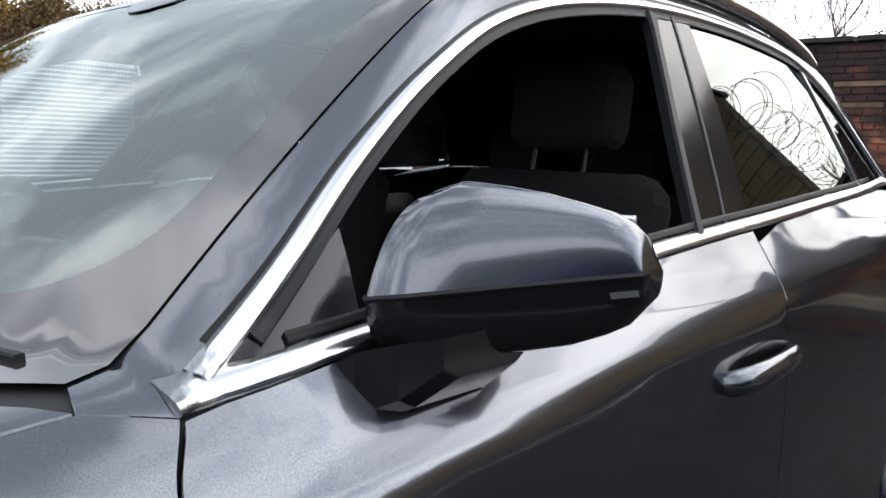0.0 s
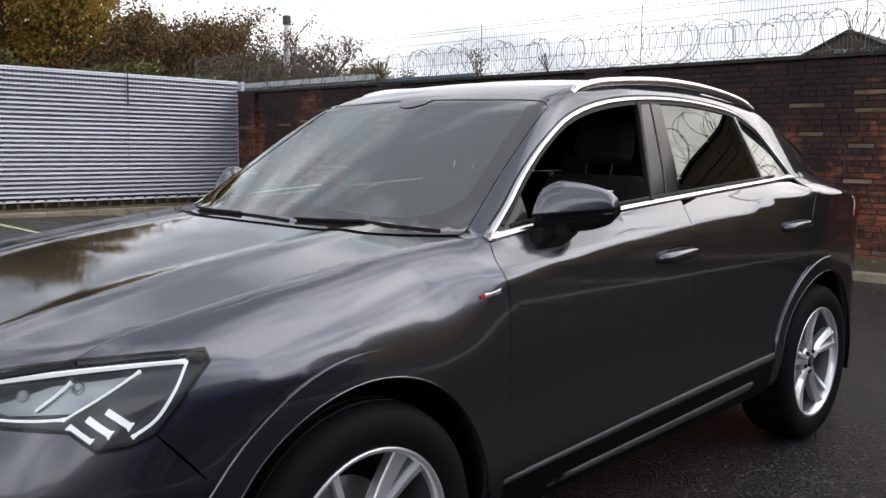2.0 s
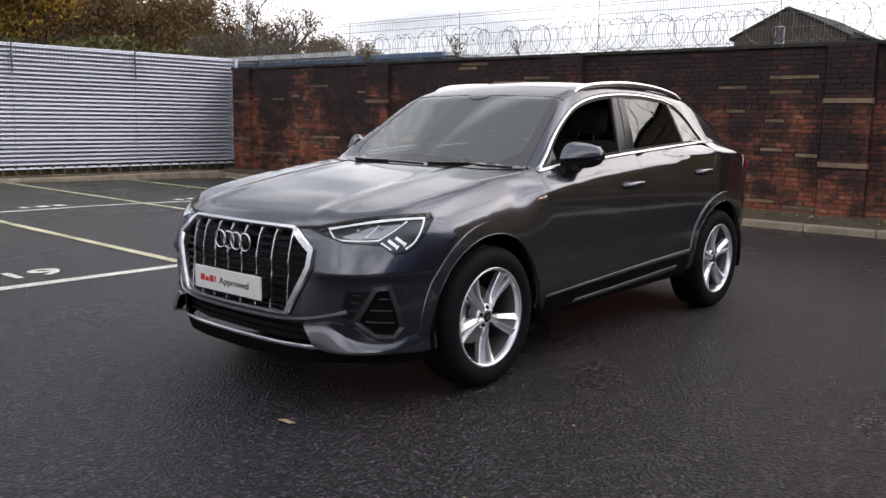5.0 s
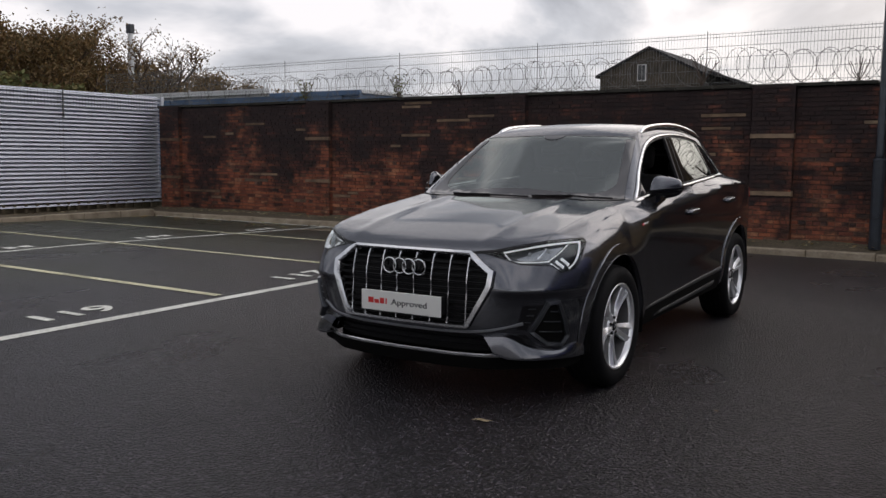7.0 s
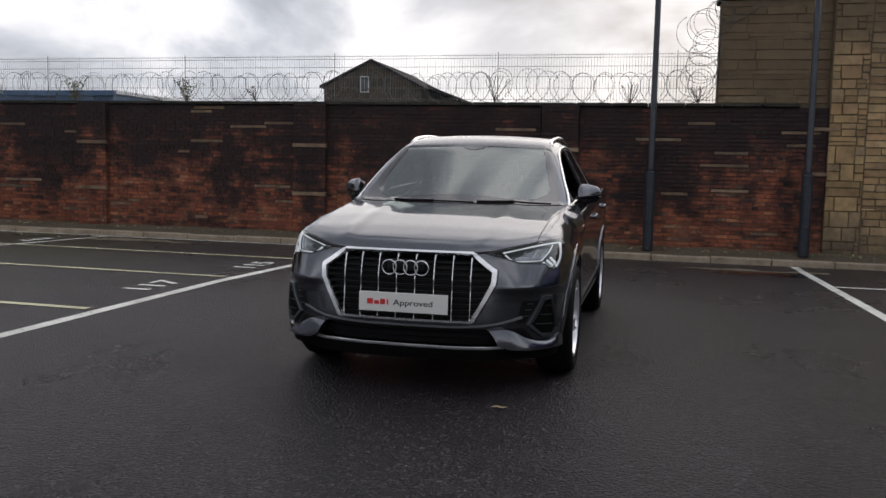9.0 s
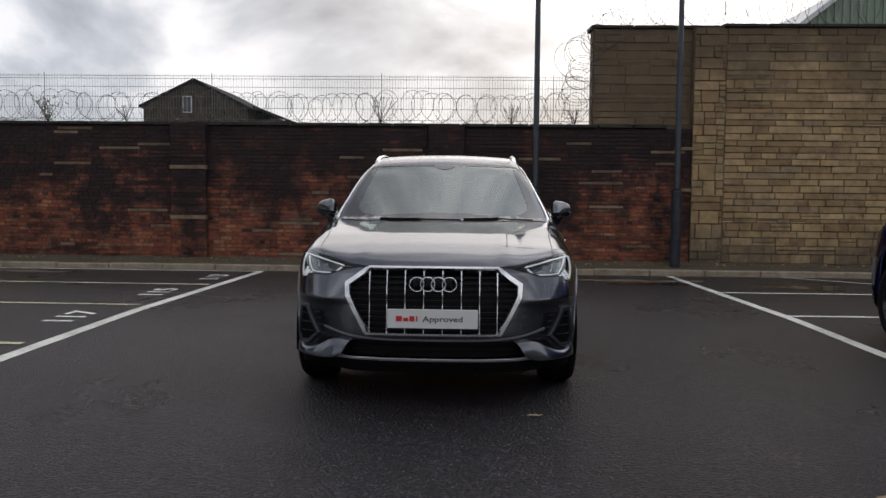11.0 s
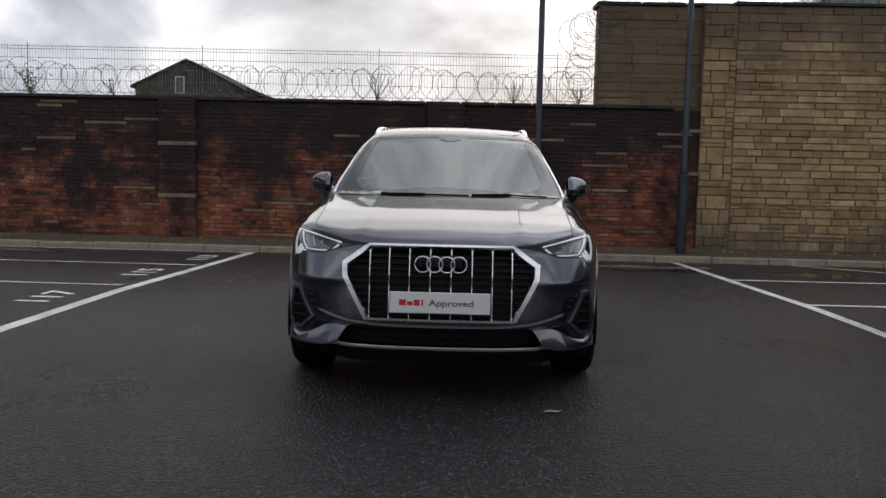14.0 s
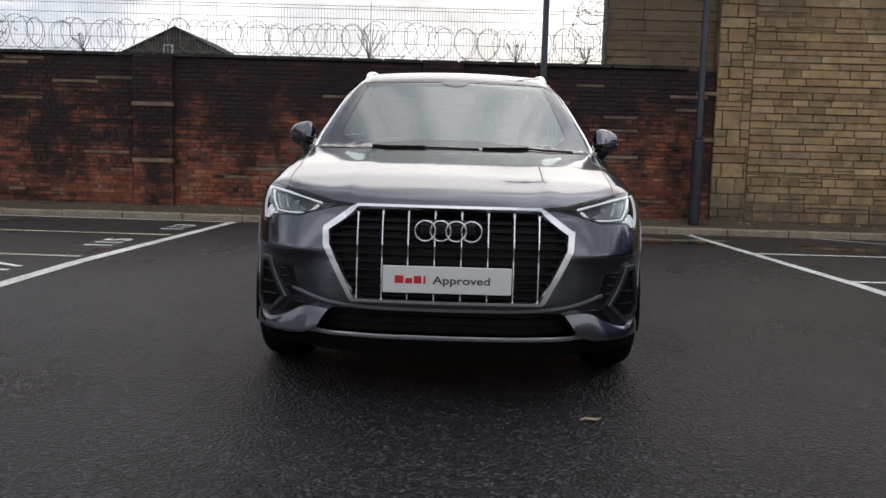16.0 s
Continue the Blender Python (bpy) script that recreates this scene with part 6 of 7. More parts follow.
    for ob in P("quarter_window", on_side(qg), SIDE, mat=M_TINT, two=True, off=-0.006, thick=0, lean=-0.15, plane=0.8, label="dark tinted side glass"):
        ob.visible_shadow = False
    strip("window_divider", on_side(run([(2.255, belt_at(2.255)), (2.285, 1.32), (2.305, top_at(2.305))], 5)), 0.028, M_GLOSSBLACK, car, 0.0, 0.012, two=True)
    # rear end
    rear = [(0, 0.30), (0.5, 0.30), (0.80, 0.34), (0.86, 0.5), (0.86, 0.85), (0.84, 1.04), (0.66, 1.17), (0.62, 1.30), (0.55, 1.46), (0.3, 1.49), (0, 1.495)]
    P("tailgate", both(on_rear(rear)), REAR, step=0.05)
    P("rear_window", both(on_rear([(0, 1.16), (0.52, 1.16), (0.50, 1.40), (0, 1.42)])), REAR, mat=M_TINT, off=0.003, thick=0)
    P("rear_corner", np.concatenate([on_side([(3.05, 1.17), (3.0, 1.0), (3.12, 0.93), (3.25, 0.86), (3.22, 0.42), (3.15, 0.352)]), on_rear([(0.80, 0.34), (0.86, 0.5), (0.86, 0.85), (0.84, 1.04), (0.66, 1.17)])]), (-0.75, -0.66, 0), two=True, gap=0)
    P("c_pillar", np.concatenate([on_side([(2.9, 1.188), (3.05, 1.17)]), on_rear([(0.66, 1.17), (0.62, 1.30), (0.55, 1.46)]), on_top([(0.64, 3.15)])]), (-0.8, -0.5, -0.3), two=True, gap=0)
    P("tail_lamp", on_side([(3.08, 1.09), (3.15, 1.095), (3.24, 1.07), (3.24, 0.99), (3.11, 0.985)]), (-0.8, -0.6, 0), mat=M_REDLENS, two=True, off=0.006, label="red tail lamp")
    # roof rails
    for s in (1, -1):
        pts = run([(0.560, 1.20, 1.497), (0.560, 1.26, 1.522), (0.560, 1.41, 1.549), (0.560, 1.75, 1.572), (0.557, 2.06, 1.570), (0.553, 2.33, 1.552), (0.548, 2.53, 1.525), (0.544, 2.64, 1.498)], 6)
        verts, faces = [], []
        for i, q in enumerate(pts):
            t = i / (len(pts) - 1)
            h = 0.017 if 0.06 < t < 0.95 else 0.012
            for k in range(8):
                a = 2 * math.pi * k / 8 + 0.39
                verts.append((s * (q[0] + 0.017 * math.cos(a)), q[1], q[2] - 0.004 + h * math.sin(a)))
        for i in range(len(pts) - 1):
            for k in range(8):
                r = (k + 1) % 8
                faces.append((i * 8 + k, i * 8 + r, i * 8 + 8 + r, i * 8 + 8 + k) if s > 0 else (i * 8 + 8 + k, i * 8 + 8 + r, i * 8 + r, i * 8 + k))
        link_mesh("roof_rail", verts, faces, M_CHROME, car, smooth=True, label="satin silver roof rail")
        web = [np.array(q) for q in pts]
        vv, ff = [], []
        for i, q in enumerate(web):
            low = on_top([(q[0], q[1])])[0]
            vv += [(s * q[0], q[1], q[2] - 0.012), (s * q[0], q[1], min(low[2], q[2] - 0.013))]
            if i:
                ff.append((2 * i - 2, 2 * i - 1, 2 * i + 1, 2 * i))
        link_mesh("rail_foot", vv, ff, M_BLACK, car)

    build_front(car, paint)
    build_mirror(car, paint)
    for y, z in ((1.352, 0.952), (2.315, 0.998)):
        build_handle(car, y, z, paint)
    # badge on the wing
    strip("wing_badge", on_side([(0.392, 0.920), (0.42, 0.922), (0.447, 0.926)]), 0.010, M_CHROME, car, 0.004, 0.004, two=True, label="small silver badge")
    strip("badge_accent", on_side([(0.378, 0.917), (0.384, 0.918), (0.390, 0.919)]), 0.010, M_BADGERED, car, 0.004, 0.004, two=True, label="red end of the badge")

    # wheels
    for y in (0.0, 2.68):
        for s in (1, -1):
            build_wheel(car, s * 0.898, y, s, alloy, groove, "wheel", -19 if y < 1 else 20, tall)
    build_cabin(car)
    car.matrix_world = place
    return car


def build_front(car, paint):
    GR_OUT = [(0.385, 0.822), (0.525, 0.728), (0.522, 0.650), (0.400, 0.428)]
    GR_IN = [(0.372, 0.804), (0.490, 0.716), (0.488, 0.656), (0.382, 0.446)]
    # bumper skin: one piece in front, one round each corner
    front = on_front([(0, 0.425), (0.405, 0.425), (0.527, 0.650), (0.530, 0.730), (0.386, 0.828)])
    skin = np.concatenate([front, HOOD_FRONT[10:20], LAMP[:1], LAMP[11:12], on_front([(0.665, 0.765), (0.665, 0.60), (0.665, 0.40), (0.47, 0.396), (0, 0.398)])])
    ob = patch("bumper", skin, FRONT, paint, car, gap=0.0, off=-0.0015, step=0.014)
    mirrored(ob)
    corner = np.concatenate([LAMP[11:6:-1], cast([(0.878, -0.42, 0.640)], SIDE), on_side(arc(ARCH_F, ARCH_OUT, 142, 181, 10)), cast([(0.868, -0.43, 0.250), (0.841, -0.503, 0.262), (0.80, -0.62, 0.284), (0.72, -0.73, 0.292), (0.60, -0.80, 0.286), (0.545, -0.825, 0.318), (0.505, -0.848, 0.375)], CORNER_DIR), on_front([(0.47, 0.396), (0.64, 0.40), (0.64, 0.60), (0.64, 0.76)])])
    patch("bumper_corner", corner, CORNER_DIR, paint, car, gap=0.0, two=True, thick=0.006, step=0.014)
    # grille
    back = both(on_front([(0, 0.815), (0.375, 0.815), (0.508, 0.722), (0.505, 0.652), (0.392, 0.437), (0, 0.437)]))
    patch("grille_back", back, FRONT, M_BLACK, car, off=-0.055, thick=0.0, gap=0)
    mid = [((a[0] + b[0]) / 2, (a[1] + b[1]) / 2) for a, b in zip(GR_OUT, GR_IN)]
    loop = [(-x, z) for x, z in mid] + [(x, z) for x, z in mid[::-1]]

    def dense(pts, n=8):
        out = []
        for a, b in zip(pts, pts[1:] + pts[:1]):
            ed = [0.0, 0.04] + [i / n for i in range(1, n)] + [0.96]
            out += [(a[0] + (b[0] - a[0]) * t, a[1] + (b[1] - a[1]) * t) for t in ed]
        return out

    ring = dense(loop[::-1])
    wide = [(i / (len(ring) - 1), float(np.interp(z, [0.436, 0.445, 0.64, 0.66, 0.80, 0.81], [0.45, 0.80, 1.0, 1.05, 1.0, 0.55]))) for i, (x, z) in enumerate(ring)]
    strip("grille_frame", on_front(ring), 0.036, M_CHROME, car, 0.020, 0.05, closed=True, taper=wide, label="broad satin chrome grille frame")

    def half_at(z, pts=GR_IN):
        return float(np.interp(z, [q[1] for q in pts[::-1]], [q[0] for q in pts[::-1]]))

    z = 0.458
    while z < 0.80:
        h = half_at(z) + 0.012
        strip("grille_slat", on_front([(x, z) for x in np.linspace(-h, h, 22)]), 0.012, M_SLAT, car, -0.016, 0.03)
        z += 0.0345
    for x in (0.055, 0.165, 0.272, 0.376):
        for s in (-1, 1):
            z0, z1 = 0.446, 0.803
            if x > 0.362:
                z1 = 0.803 - (x - 0.362) * 0.55
            zs = np.linspace(z0, z1, 14)
            line = on_front([(s * x, zz) for zz in zs])
            line[:, 1] += np.where(zs < 0.62, 0.010, 0.010 * np.clip((0.66 - zs) / 0.04, 0, 1))
            strip("grille_bar", line, 0.0075, M_CHROME, car, 0.002, 0.03)
    # four-ring emblem as plain rings
    for k in range(4):
        cx = -0.095 + 0.0633 * k
        pts = [(cx + 0.0415 * math.cos(a), -0.892 + (0.012 if k % 2 else 0.008) - 0.004, 0.729 + 0.0415 * math.sin(a)) for a in [2 * math.pi * i / 40 for i in range(40)]]
        v, f = tube(pts, 0.0044, 8, closed=True)
        link_mesh("emblem_ring", v, f, M_CHROME, car, smooth=True)
    part("emblem_mount", box_bm(-0.12, 0.12, -0.880, -0.850, 0.70, 0.775, 0.02, 3), M_GLOSSBLACK, car)
    # show plate
    pl = part("show_plate", box_bm(-0.263, 0.263, -0.926, -0.916, 0.476, 0.588, 0.004), M_PLATE, car, "white show plate with red and grey lettering")
    part("plate_carrier", box_bm(-0.255, 0.255, -0.916, -0.86, 0.485, 0.58, 0.004), M_BLACK, car)
    mt = pose(0, -0.9268, 0, 90, 0, 0)
    bars = ((-0.213, 0.036), (-0.171, 0.030), (-0.135, 0.030), (-0.096, 0.009))
    for i, (bx, bw) in enumerate(bars):
        part("red_bar", box_bm(bx, bx + bw, -0.9272, -0.9262, 0.517, 0.548 if i in (0, 2, 3) else 0.538), M_REDINK, pl)
    text_mesh("lettering", "Approved", 0.0455, pose(-0.058, -0.9266, 0.517, 90, 0, 0), M_INK, pl, 1.28)
    # lower intake, blade and lip
    intake = both(on_front([(0, 0.396), (0.49, 0.394), (0.54, 0.330), (0.59, 0.300), (0.40, 0.285), (0, 0.282)]))
    patch("lower_intake", intake, FRONT, M_BLACK, car, off=-0.05, thick=0, gap=0)
    for zz in (0.322, 0.356):
        strip("intake_slat", on_front([(x, zz) for x in np.linspace(-0.50, 0.50, 20)]), 0.012, M_SLAT, car, -0.025, 0.03)
    strip("intake_edge", on_front([(x, 0.401 + 0.02 * (abs(x) / 0.5) ** 4) for x in np.linspace(-0.66, 0.66, 30)]), 0.012, M_ALUDARK, car, 0.006, 0.02)
    lip = cast(run([(0.0, -0.9, 0.279), (0.30, -0.88, 0.279), (0.50, -0.84, 0.282), (0.60, -0.805, 0.284)], 5), (-0.45, 0.89, 0))
    strip("lip_moulding", lip, 0.012, M_ALU, car, 0.012, 0.016, two=True, face=(0.2, -0.6, 0.75))
    low = np.concatenate([cast(run([(0.0, -0.9, 0.276), (0.30, -0.88, 0.276), (0.50, -0.84, 0.279), (0.62, -0.80, 0.280), (0.74, -0.72, 0.278), (0.80, -0.62, 0.272), (0.840, -0.51, 0.256), (0.862, -0.44, 0.248)], 4), (-0.45, 0.89, 0)), cast([(0.855, -0.44, 0.215), (0.80, -0.6, 0.21), (0.6, -0.78, 0.205), (0.3, -0.85, 0.2), (0, -0.86, 0.2)], (-0.45, 0.89, 0))])
    patch("front_lip", low, (-0.45, 0.89, 0), M_UNDER, car, two=True, gap=0)
    # fog recess: black inset, frame and slats
    FO = [(0.766, -0.677, 0.568), (0.797, -0.623, 0.572), (0.818, -0.593, 0.470), (0.829, -0.575, 0.390), (0.813, -0.607, 0.346), (0.768, -0.680, 0.352), (0.708, -0.743, 0.415)]
    OUT = (0.70, -0.70, 0.14)
    fo = cast(FO, CORNER_DIR)
    patch("fog_recess", fo, CORNER_DIR, M_UNDER, car, 0.03, 0.003, 0.0, 0.004, two=True)
    loop3 = []
    for a, b in zip(fo, np.roll(fo, -1, 0)):
        loop3 += [a + (b - a) * t for t in (0.0, 0.1, 0.3, 0.5, 0.7, 0.9)]
    strip("fog_frame", cast(loop3, CORNER_DIR), 0.024, M_GUNMETAL, car, 0.020, 0.034, closed=True, two=True, face=OUT)
    for a, b in (((0.773, -0.662, 0.524), (0.802, -0.619, 0.521)), ((0.753, -0.694, 0.473), (0.806, -0.612, 0.468)), ((0.741, -0.715, 0.420), (0.812, -0.605, 0.413))):
        ln = cast([np.array(a) + (np.array(b) - a) * t for t in np.linspace(0, 1, 5)], CORNER_DIR)
        strip("fog_slat", ln, 0.005, M_GUNMETAL, car, 0.012, 0.012, two=True, face=OUT)
    # painted blade under the inlets and the flap at the arch
    top = run([(0.492, -0.866, 0.390), (0.600, -0.818, 0.392), (0.690, -0.768, 0.346), (0.760, -0.702, 0.322), (0.818, -0.612, 0.318), (0.846, -0.545, 0.340), (0.864, -0.46, 0.346), (0.878, -0.395, 0.346)], 4)
    edge = run([(0.540, -0.872, 0.318), (0.605, -0.846, 0.292), (0.700, -0.796, 0.286), (0.778, -0.715, 0.284), (0.830, -0.625, 0.282), (0.858, -0.550, 0.280), (0.873, -0.46, 0.277), (0.882, -0.395, 0.275)], 4)
    lines = [[], [], [], [], [], []]
    for p, q in zip(top, edge):
        q = q + np.array((0.0, 0.010, 0.0))
        back = q + np.array((-0.02, 0.05, -0.004))
        for line, r in zip(lines, (p + (-0.035, 0.050, 0.010), p, p * 0.5 + q * 0.5 + (0.003, -0.003, 0.002), q, q - (0, 0, 0.009), back - (0, 0, 0.009))):
            line.append(r)
    verts, faces, n = [], [], len(top)
    for rows in (lines[0:2], lines[1:4], lines[3:5], lines[4:6]):
        o = len(verts)
        for line in rows:
            verts += line
        faces += [(o + j * n + i, o + (j + 1) * n + i, o + (j + 1) * n + i + 1, o + j * n + i + 1) for j in range(len(rows) - 1) for i in range(n - 1)]
    mirrored(link_mesh("bumper_wedge", verts, faces, paint, car, smooth=True))
    inlet = cast([(0.668, -0.77, 0.555), (0.748, -0.69, 0.560), (0.690, -0.755, 0.425), (0.652, -0.785, 0.430)], CORNER_DIR)
    patch("side_inlet", inlet, CORNER_DIR, M_GLOSSBLACK, car, 0.03, 0.0025, 0.004, 0.0, two=True)
    for zz, x0, x1 in ((0.540, 0.685, 0.735), (0.505, 0.672, 0.722), (0.468, 0.660, 0.706)):
        ln = cast([(x, -0.74, zz) for x in np.linspace(x0, x1, 5)], CORNER_DIR)
        strip("inlet_slat", ln, 0.005, M_GUNMETAL, car, 0.005, 0.006, two=True)
    notch = cast([(0.60, -0.81, 0.400), (0.690, -0.76, 0.398), (0.742, -0.712, 0.338), (0.69, -0.76, 0.352)], CORNER_DIR)
    patch("side_inlet", notch, CORNER_DIR, M_GLOSSBLACK, car, 0.03, 0.003, 0.004, 0.0, two=True)
    # headlamps
    lamp = LAMP
    patch("headlamp_bowl", lamp, LAMP_DIR, M_LAMPDARK, car, 0.02, -0.045, 0, 0.0, two=True)
    cov = patch("headlamp_cover", lamp, LAMP_DIR, M_CLEAR, car, 0.02, 0.0, 0, 0.002, two=True, label="clear headlamp cover")
    for ob in cov:
        ob.visible_shadow = False
    strip("headlamp_rim", cast(np.concatenate([[a + (b - a) * t for t in (0, 0.25, 0.5, 0.75)] for a, b in zip(lamp, np.roll(lamp, -1, 0))]), LAMP_DIR), 0.010, M_GLOSSBLACK, car, 0.001, 0.045, closed=True, two=True)
    shut = HOOD_FRONT + (0, -0.006, -0.006)
    strip("bonnet_gap", cast(shut, LAMP_DIR), 0.016, M_BLACK, car, 0.0015, 0.02, two=True)
    L = lambda pts: cast(run(pts, 5), LAMP_DIR)
    top_line = L([(0.535, -0.748, 0.829), (0.62, -0.69, 0.850), (0.715, -0.60, 0.868), (0.78, -0.51, 0.876), (0.822, -0.42, 0.877)])
    strip("light_guide", top_line, 0.0052, M_DRL, car, -0.003, 0.012, two=True, label="white daytime light guide")
    out_line = L([(0.826, -0.420, 0.876), (0.838, -0.45, 0.83), (0.836, -0.49, 0.775), (0.820, -0.535, 0.742)])
    strip("light_guide", out_line, 0.0055, M_DRL, car, -0.003, 0.012, two=True, label="white daytime light guide")
    low_line = L([(0.545, -0.748, 0.818), (0.585, -0.750, 0.785), (0.645, -0.735, 0.782), (0.71, -0.69, 0.782), (0.755, -0.645, 0.785)])
    strip("light_guide", low_line, 0.0055, M_DRL, car, -0.004, 0.012, two=True, label="white daytime light guide")
    up_line = L([(0.755, -0.645, 0.785), (0.785, -0.57, 0.83), (0.80, -0.51, 0.868)])
    strip("light_guide", up_line, 0.004, M_DRL, car, -0.008, 0.010, two=True)
    for k in range(3):
        a = np.array((0.762 + 0.017 * k, -0.640 + 0.031 * k, 0.772 + 0.012 * k))
        b = a + np.array((0.024, 0.040, -0.034))
        strip("light_block", L([a, (a + b) / 2, b]), 0.013, M_DRL, car, -0.005, 0.012, two=True)
    for (x, y, z), r in (((0.665, -0.690, 0.818), 0.013), ((0.735, -0.610, 0.832), 0.013)):
        c = cast([(x, y, z)], LAMP_DIR)[0] + np.array(LAMP_DIR) * 0.030
        for s in (1, -1):
            bm = bmesh.new()
            bmesh.ops.create_uvsphere(bm, u_segments=20, v_segments=12, radius=r, matrix=pose(s * c[0], c[1], c[2]))
            part("projector_lens", bm, M_LAMPBODY, car, smooth=True)
    pan = cast([(0.60, -0.735, 0.800), (0.70, -0.645, 0.850), (0.79, -0.53, 0.862), (0.76, -0.62, 0.795), (0.66, -0.722, 0.790)], LAMP_DIR)
    patch("lamp_bezel", pan, LAMP_DIR, M_LAMPBODY, car, 0.02, -0.026, 0.01, 0.0, two=True)
    strip("lamp_divider", L([(0.70, -0.675, 0.800), (0.715, -0.64, 0.83), (0.72, -0.61, 0.855)]), 0.008, M_CHROME, car, -0.018, 0.008, two=True)


def soft_box(name, x0, x1, y0, y1, z0, z1, material, parent, bevel=0.04, tilt=0.0):
    bm = box_bm(x0, x1, y0, y1, z0, z1, bevel, 3)
    if tilt:
        c = Vector(((x0 + x1) / 2, (y0 + y1) / 2, z0))
        bmesh.ops.rotate(bm, cent=c, matrix=Matrix.Rotation(radians(tilt), 3, "X"), verts=bm.verts)
    return part(name, bm, material, parent, smooth=False)


def build_cabin(car):
    for x in (-0.37, 0.37):
        s = empty("front_seat")
        s.parent = car
        soft_box("seat_cushion", x - 0.25, x + 0.25, 1.02, 1.52, 0.52, 0.70, M_FABRIC, s, 0.06)
        soft_box("seat_back", x - 0.24, x + 0.24, 1.46, 1.60, 0.66, 1.22, M_FABRIC, s, 0.06, -16)
        soft_box("headrest", x - 0.13, x + 0.13, 1.64, 1.74, 1.24, 1.42, M_FABRIC, s, 0.045, -8)
        for dx in (-0.06, 0.06):
            v, f = tube([(x + dx, 1.66, 1.19), (x + dx, 1.68, 1.27)], 0.005, 8)
            link_mesh("headrest_post", v, f, M_CHROME, s)
    soft_box("rear_seat_cushion", -0.66, 0.66, 2.0, 2.48, 0.52, 0.70, M_FABRIC, car, 0.06)
    soft_box("rear_seat_back", -0.66, 0.66, 2.46, 2.60, 0.66, 1.14, M_FABRIC, car, 0.06, -18)
    for x in (-0.42, 0.0, 0.42):
        soft_box("rear_headrest", x - 0.12, x + 0.12, 2.62, 2.71, 1.14, 1.30, M_FABRIC, car, 0.04)
    soft_box("dashboard", -0.70, 0.70, 0.46, 0.86, 0.66, 1.015, M_CABIN, car, 0.07)
    soft_box("dash_top", -0.66, 0.66, 0.34, 0.60, 0.95, 1.03, M_CABIN, car, 0.03)
    soft_box("instrument_hood", -0.55, -0.20, 0.70, 0.86, 0.98, 1.055, M_CABIN, car, 0.03)
    ring = [(-0.37 + 0.185 * math.cos(a), 0.98 - 0.42 * 0.185 * math.sin(a), 0.98 + 0.91 * 0.185 * math.sin(a)) for a in [2 * math.pi * i / 48 for i in range(48)]]
    v, f = tube(ring, 0.016, 8, closed=True)
    w = link_mesh("steering_wheel", v, f, M_BLACK, car, smooth=True)
    soft_box("wheel_boss", -0.44, -0.30, 0.93, 1.0, 0.92, 1.04, M_BLACK, w, 0.02)
    soft_box("wheel_spoke", -0.53, -0.21, 0.965, 0.985, 0.96, 1.0, M_BLACK, w, 0.006)
    soft_box("centre_console", -0.12, 0.12, 0.8, 1.7, 0.45, 0.74, M_CABIN, car, 0.03)
    soft_box("inner_mirror", -0.12, 0.12, 1.02, 1.05, 1.345, 1.405, M_GLOSSBLACK, car, 0.02)
    patch("headliner", both(np.concatenate([on_top(run([(0, 1.05), (0.3, 1.06), (0.55, 1.09)])), on_top([(0.56, 1.3), (0.56, 1.7), (0.56, 2.2), (0.55, 2.7), (0.53, 3.1), (0.3, 3.15), (0, 3.16)])])), TOP, mat("grey_headliner", (0.10, 0.10, 0.10), 0.95), car, 0.06, -0.03, 0, 0)
    for s in (1, -1):
        pts = [(0.52, 0.35), (2.6, 0.35), (2.6, 1.14), (2.05, 1.125), (1.5, 1.10), (1.0, 1.075), (0.55, 1.03)]
        ob = patch("door_lining", on_side(pts), SIDE, M_CABIN, car, 0.08, -0.07, 0, 0)
        if s < 0:
            v = ob.data
            for q in v.vertices:
                q.co.x *= -1
    part("floor_pan", box_bm(-0.66, 0.66, -0.62, 3.25, 0.20, 0.42, 0.03), M_UNDER, car)
    part("engine_bay", box_bm(-0.52, 0.52, -0.76, 0.40, 0.40, 0.78, 0.03), M_BLACK, car)
    part("bulkhead", box_bm(-0.74, 0.74, 0.42, 0.47, 0.40, 0.98, 0.01), M_BLACK, car)
    part("boot_tub", box_bm(-0.60, 0.60, 2.72, 3.38, 0.42, 1.06, 0.05), M_BLACK, car)


build_car(Matrix.Identity(4), M_CARGREY, M_ALU, M_ALUDARK, "dark grey metallic SUV with chrome trim and an open front window")


# ---- a blue car in the bay on the far side ----
def build_blue_car():
    tall = 1.15
    place = pose(4.80, 1.70, 0.0, 0, 0, 180) @ Matrix.Diagonal((1, 1, tall, 1))
    build_car(place, M_CARBLUE, M_GLOSSBLACK, M_ALUDARK, "deep blue car with black alloy wheels parked nose-in in a bay", tall)


build_blue_car()


# ---- water, moss and litter on the ground ----
def blob(name, cx, cy, rx, ry, material, label, category, lift, seed):
    verts, faces = [(cx, cy, ground_z(cy) + lift)], []
    n = 64
    for k in range(n):
        a = 2 * math.pi * k / n
        r = 0.72 + 0.5 * noise.fractal((math.cos(a) * 1.4 + seed, math.sin(a) * 1.4, seed * 0.7), 1, 2, 4)
        x, y = cx + rx * r * math.cos(a), cy + ry * r * math.sin(a)
        verts.append((x, y, ground_z(y) + lift))
        faces.append((0, k + 1, (k + 1) % n + 1))
    tagged(link_mesh(name, verts, faces, material), label, category, kind="structure")


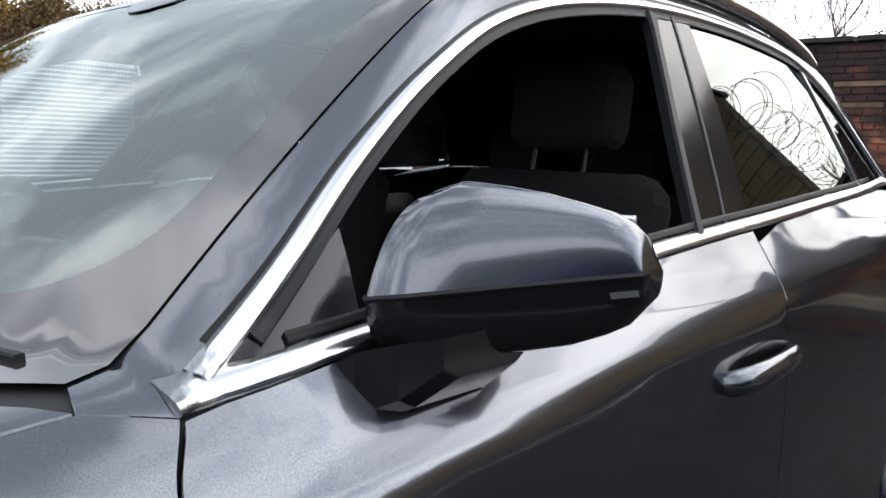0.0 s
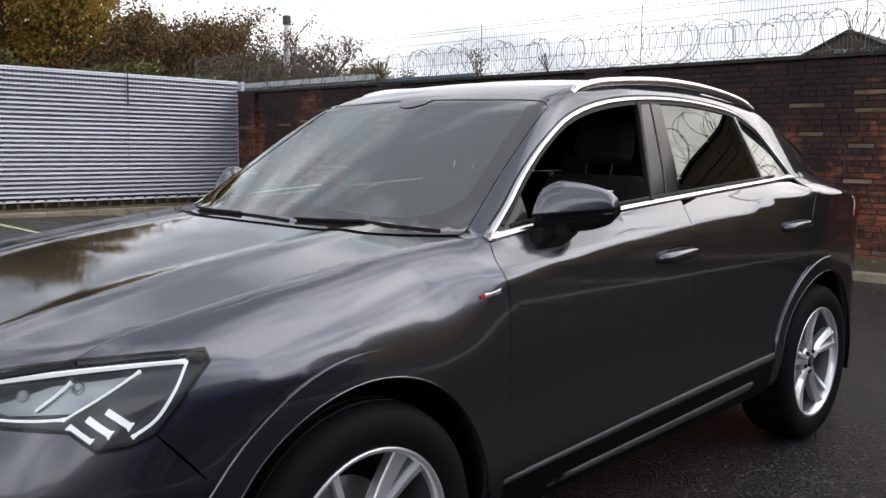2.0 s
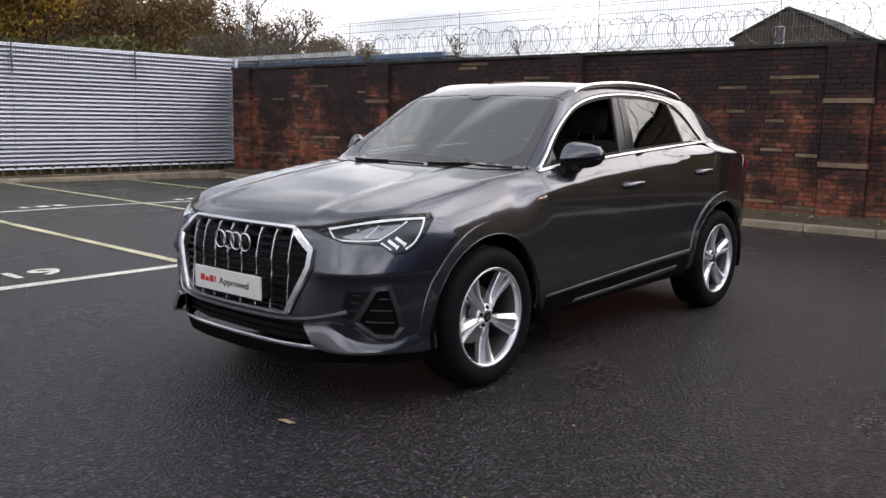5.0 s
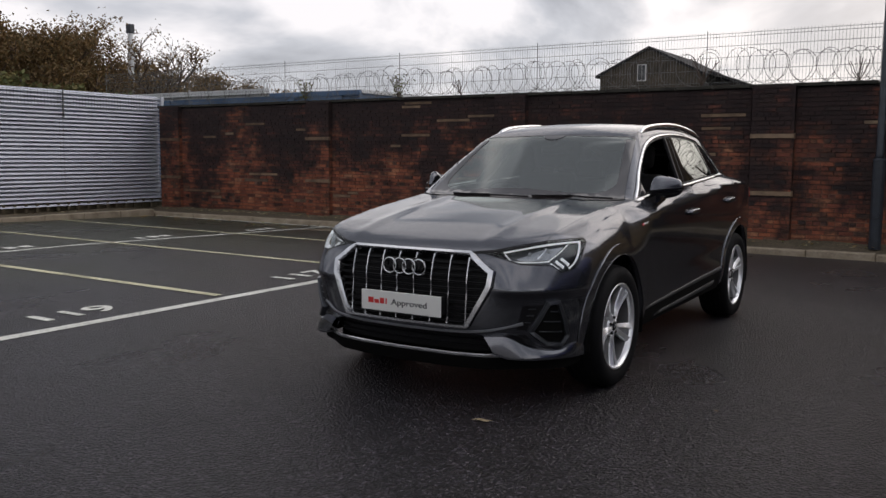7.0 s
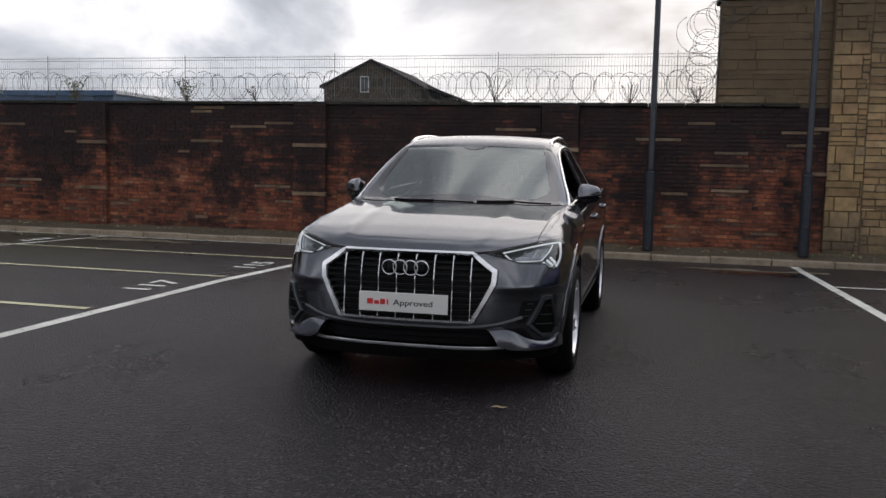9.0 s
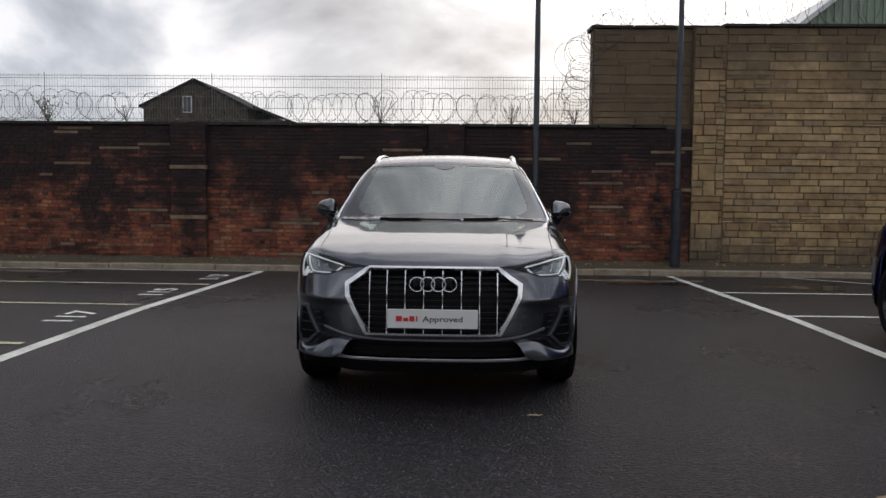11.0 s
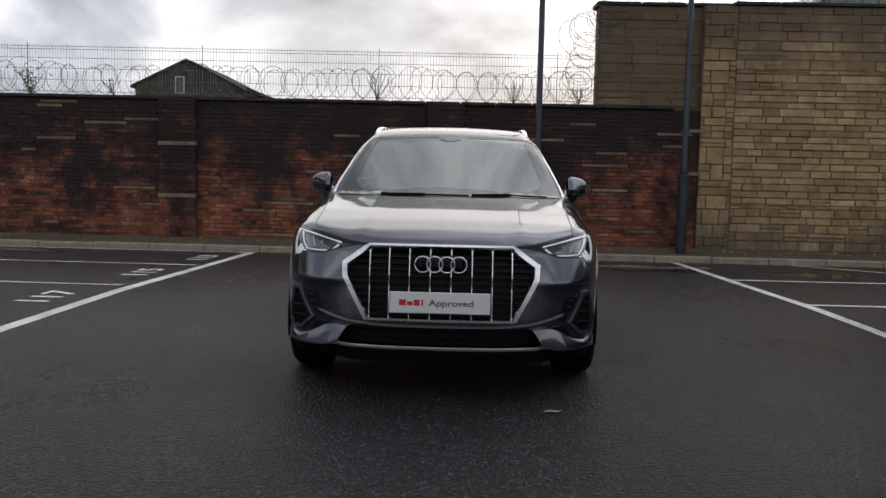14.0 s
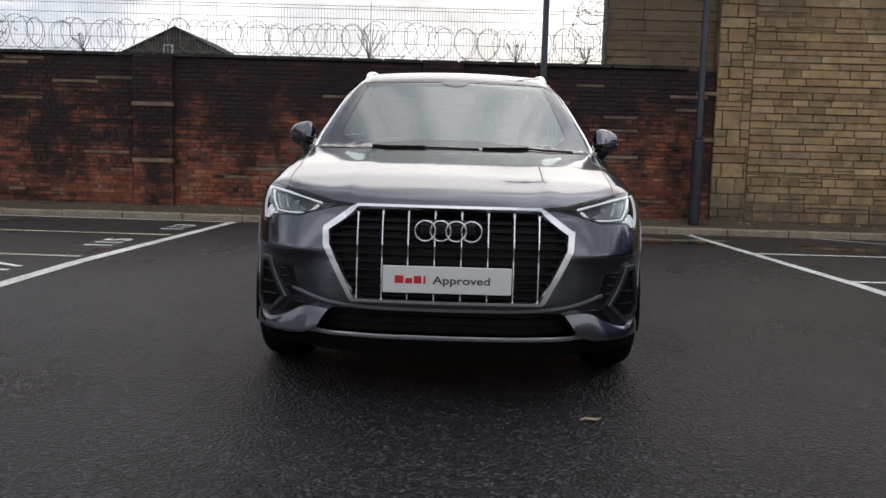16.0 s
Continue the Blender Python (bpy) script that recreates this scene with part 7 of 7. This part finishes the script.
blob("puddle", 2.85, 7.35, 1.15, 0.75, M_PUDDLE, "shallow puddle near the kerb mirroring the brick wall", "puddle", 0.003, 3)
blob("puddle", 5.1, 6.7, 0.8, 0.5, M_PUDDLE, "shallow puddle between painted bay lines", "puddle", 0.003, 8)
blob("puddle", -7.6, 7.9, 1.3, 0.35, M_PUDDLE, "shallow puddle near the kerb mirroring the brick wall", "puddle", 0.003, 5)


def litter():
    rnd = random.Random(21)
    verts, faces = [], []

    def leaf(x, y, z, s):
        a, t = rnd.uniform(0, 6.28), rnd.uniform(-0.4, 0.4)
        u, w = Vector((math.cos(a), math.sin(a), t)), Vector((-math.sin(a), math.cos(a), rnd.uniform(-0.3, 0.3)))
        p = Vector((x, y, z + s * 0.35))
        o = len(verts)
        verts.extend([p - u * s, p + w * s * 0.5, p + u * s, p - w * s * 0.5])
        faces.append((o, o + 1, o + 2, o + 3))

    for k in range(420):
        leaf(rnd.uniform(-14, 12), rnd.uniform(8.82, 9.38), 0.05, rnd.uniform(0.018, 0.05))
    for k in range(160):
        leaf(rnd.uniform(-14.2, -8.5), 8.55 - abs(rnd.gauss(0, 0.35)), ground_z(8.4) + 0.004, rnd.uniform(0.02, 0.05))
    for k in range(170):
        leaf(rnd.uniform(-14.4, -13.9), rnd.uniform(-4, 8.6), 0.055, rnd.uniform(0.02, 0.05))
    for k in range(120):
        x, y = rnd.uniform(-9, 6), rnd.uniform(-5.5, 8.4)
        leaf(x, y, ground_z(y) + 0.003, rnd.uniform(0.006, 0.016))
    tagged(link_mesh("fallen_leaves", verts, faces, M_LEAF_LITTER), "pale fallen leaves scattered on soil and asphalt", "leaves", kind="stuff")


litter()


def ground_leaf(x, y, s, turn):
    v = [(-s, 0, 0.004), (-s * 0.3, s * 0.28, 0.012), (s * 0.5, s * 0.2, 0.006), (s, 0.0, 0.010), (s * 0.4, -s * 0.22, 0.004), (-s * 0.4, -s * 0.2, 0.010)]
    ob = link_mesh("leaf", v, [(0, 5, 1), (1, 5, 4, 2), (2, 4, 3)], M_LEAF_LITTER)
    ob.matrix_world = pose(x, y, ground_z(y) + 0.003, 0, 0, turn)
    tagged(ob, "single yellowed leaf lying on the asphalt", "leaf", "loose leaves")


ground_leaf(0.59, -1.045, 0.055, 15)
ground_leaf(1.95, -2.3, 0.05, 40)
ground_leaf(-2.3, -2.6, 0.05, 80)


def wall_weed(x, z, size, seed, leaf):
    """A self-seeded shrub on the wall top."""
    rnd = random.Random(seed)
    root = empty("wall_shrub", pose(x, 9.62, z), "scrubby self-seeded shrub on the wall top", "shrub", "wall shrubs")
    sh, tips = [], []
    for k in range(9):
        a = rnd.uniform(0, 6.28)
        d = Vector((math.cos(a) * 0.6, math.sin(a) * 0.3, 1)).normalized()
        p = [Vector((0, 0, 0))]
        for s in range(4):
            d = (d + Vector((rnd.uniform(-0.3, 0.3), rnd.uniform(-0.2, 0.2), 0.05))).normalized()
            p.append(p[-1] + d * size * 0.25)
        sh.append(tube(p, 0.006, 3))
        tips += p[1:]
    v, q = join_shapes(sh)
    link_mesh("stem_work", v, q, M_TWIG, root, kind="stuff")
    if leaf:
        verts, faces = [], []
        for k in range(150):
            p = rnd.choice(tips) + Vector((rnd.gauss(0, 0.05), rnd.gauss(0, 0.05), rnd.gauss(0, 0.05)))
            u = Vector((rnd.uniform(-1, 1), rnd.uniform(-1, 1), rnd.uniform(-1, 1))).normalized() * 0.022
            w = u.orthogonal() * 0.5
            o = len(verts)
            verts += [p - u, p + w, p + u, p - w]
            faces.append((o, o + 1, o + 2, o + 3))
        link_mesh("foliage", verts, faces, M_GREEN, root, kind="stuff")


for wx, ws, wl_, sd in ((-7.45, 0.42, True, 3), (-9.9, 0.4, True, 4), (-1.45, 0.5, False, 5), (0.9, 0.35, False, 6), (-6.0, 0.3, False, 7), (2.0, 0.3, False, 9)):
    wall_weed(wx, 2.47, ws, sd, wl_)


# ---- plain buildings added out of view, only to shape the reflections ----
def reflection_block(name, x0, x1, y0, y1, h, label, face):
    root = empty(name, label=label, category="building")
    part("wall", box_bm(x0, x1, y0, y1, 0, h), face, root)
    part("roof", box_bm(x0 - 0.2, x1 + 0.2, y0 - 0.2, y1 + 0.2, h, h + 0.25), M_SLATE, root)


reflection_block("plain_building", 19, 26, -30, 9.9, 3.2, "unseen plain dark stone block added on the east side for reflections", M_FARSTONE)
reflection_block("plain_building", -20, 24, -34, -27, 4.6, "unseen plain pale rendered block added on the south side for reflections", M_PALEWALL)
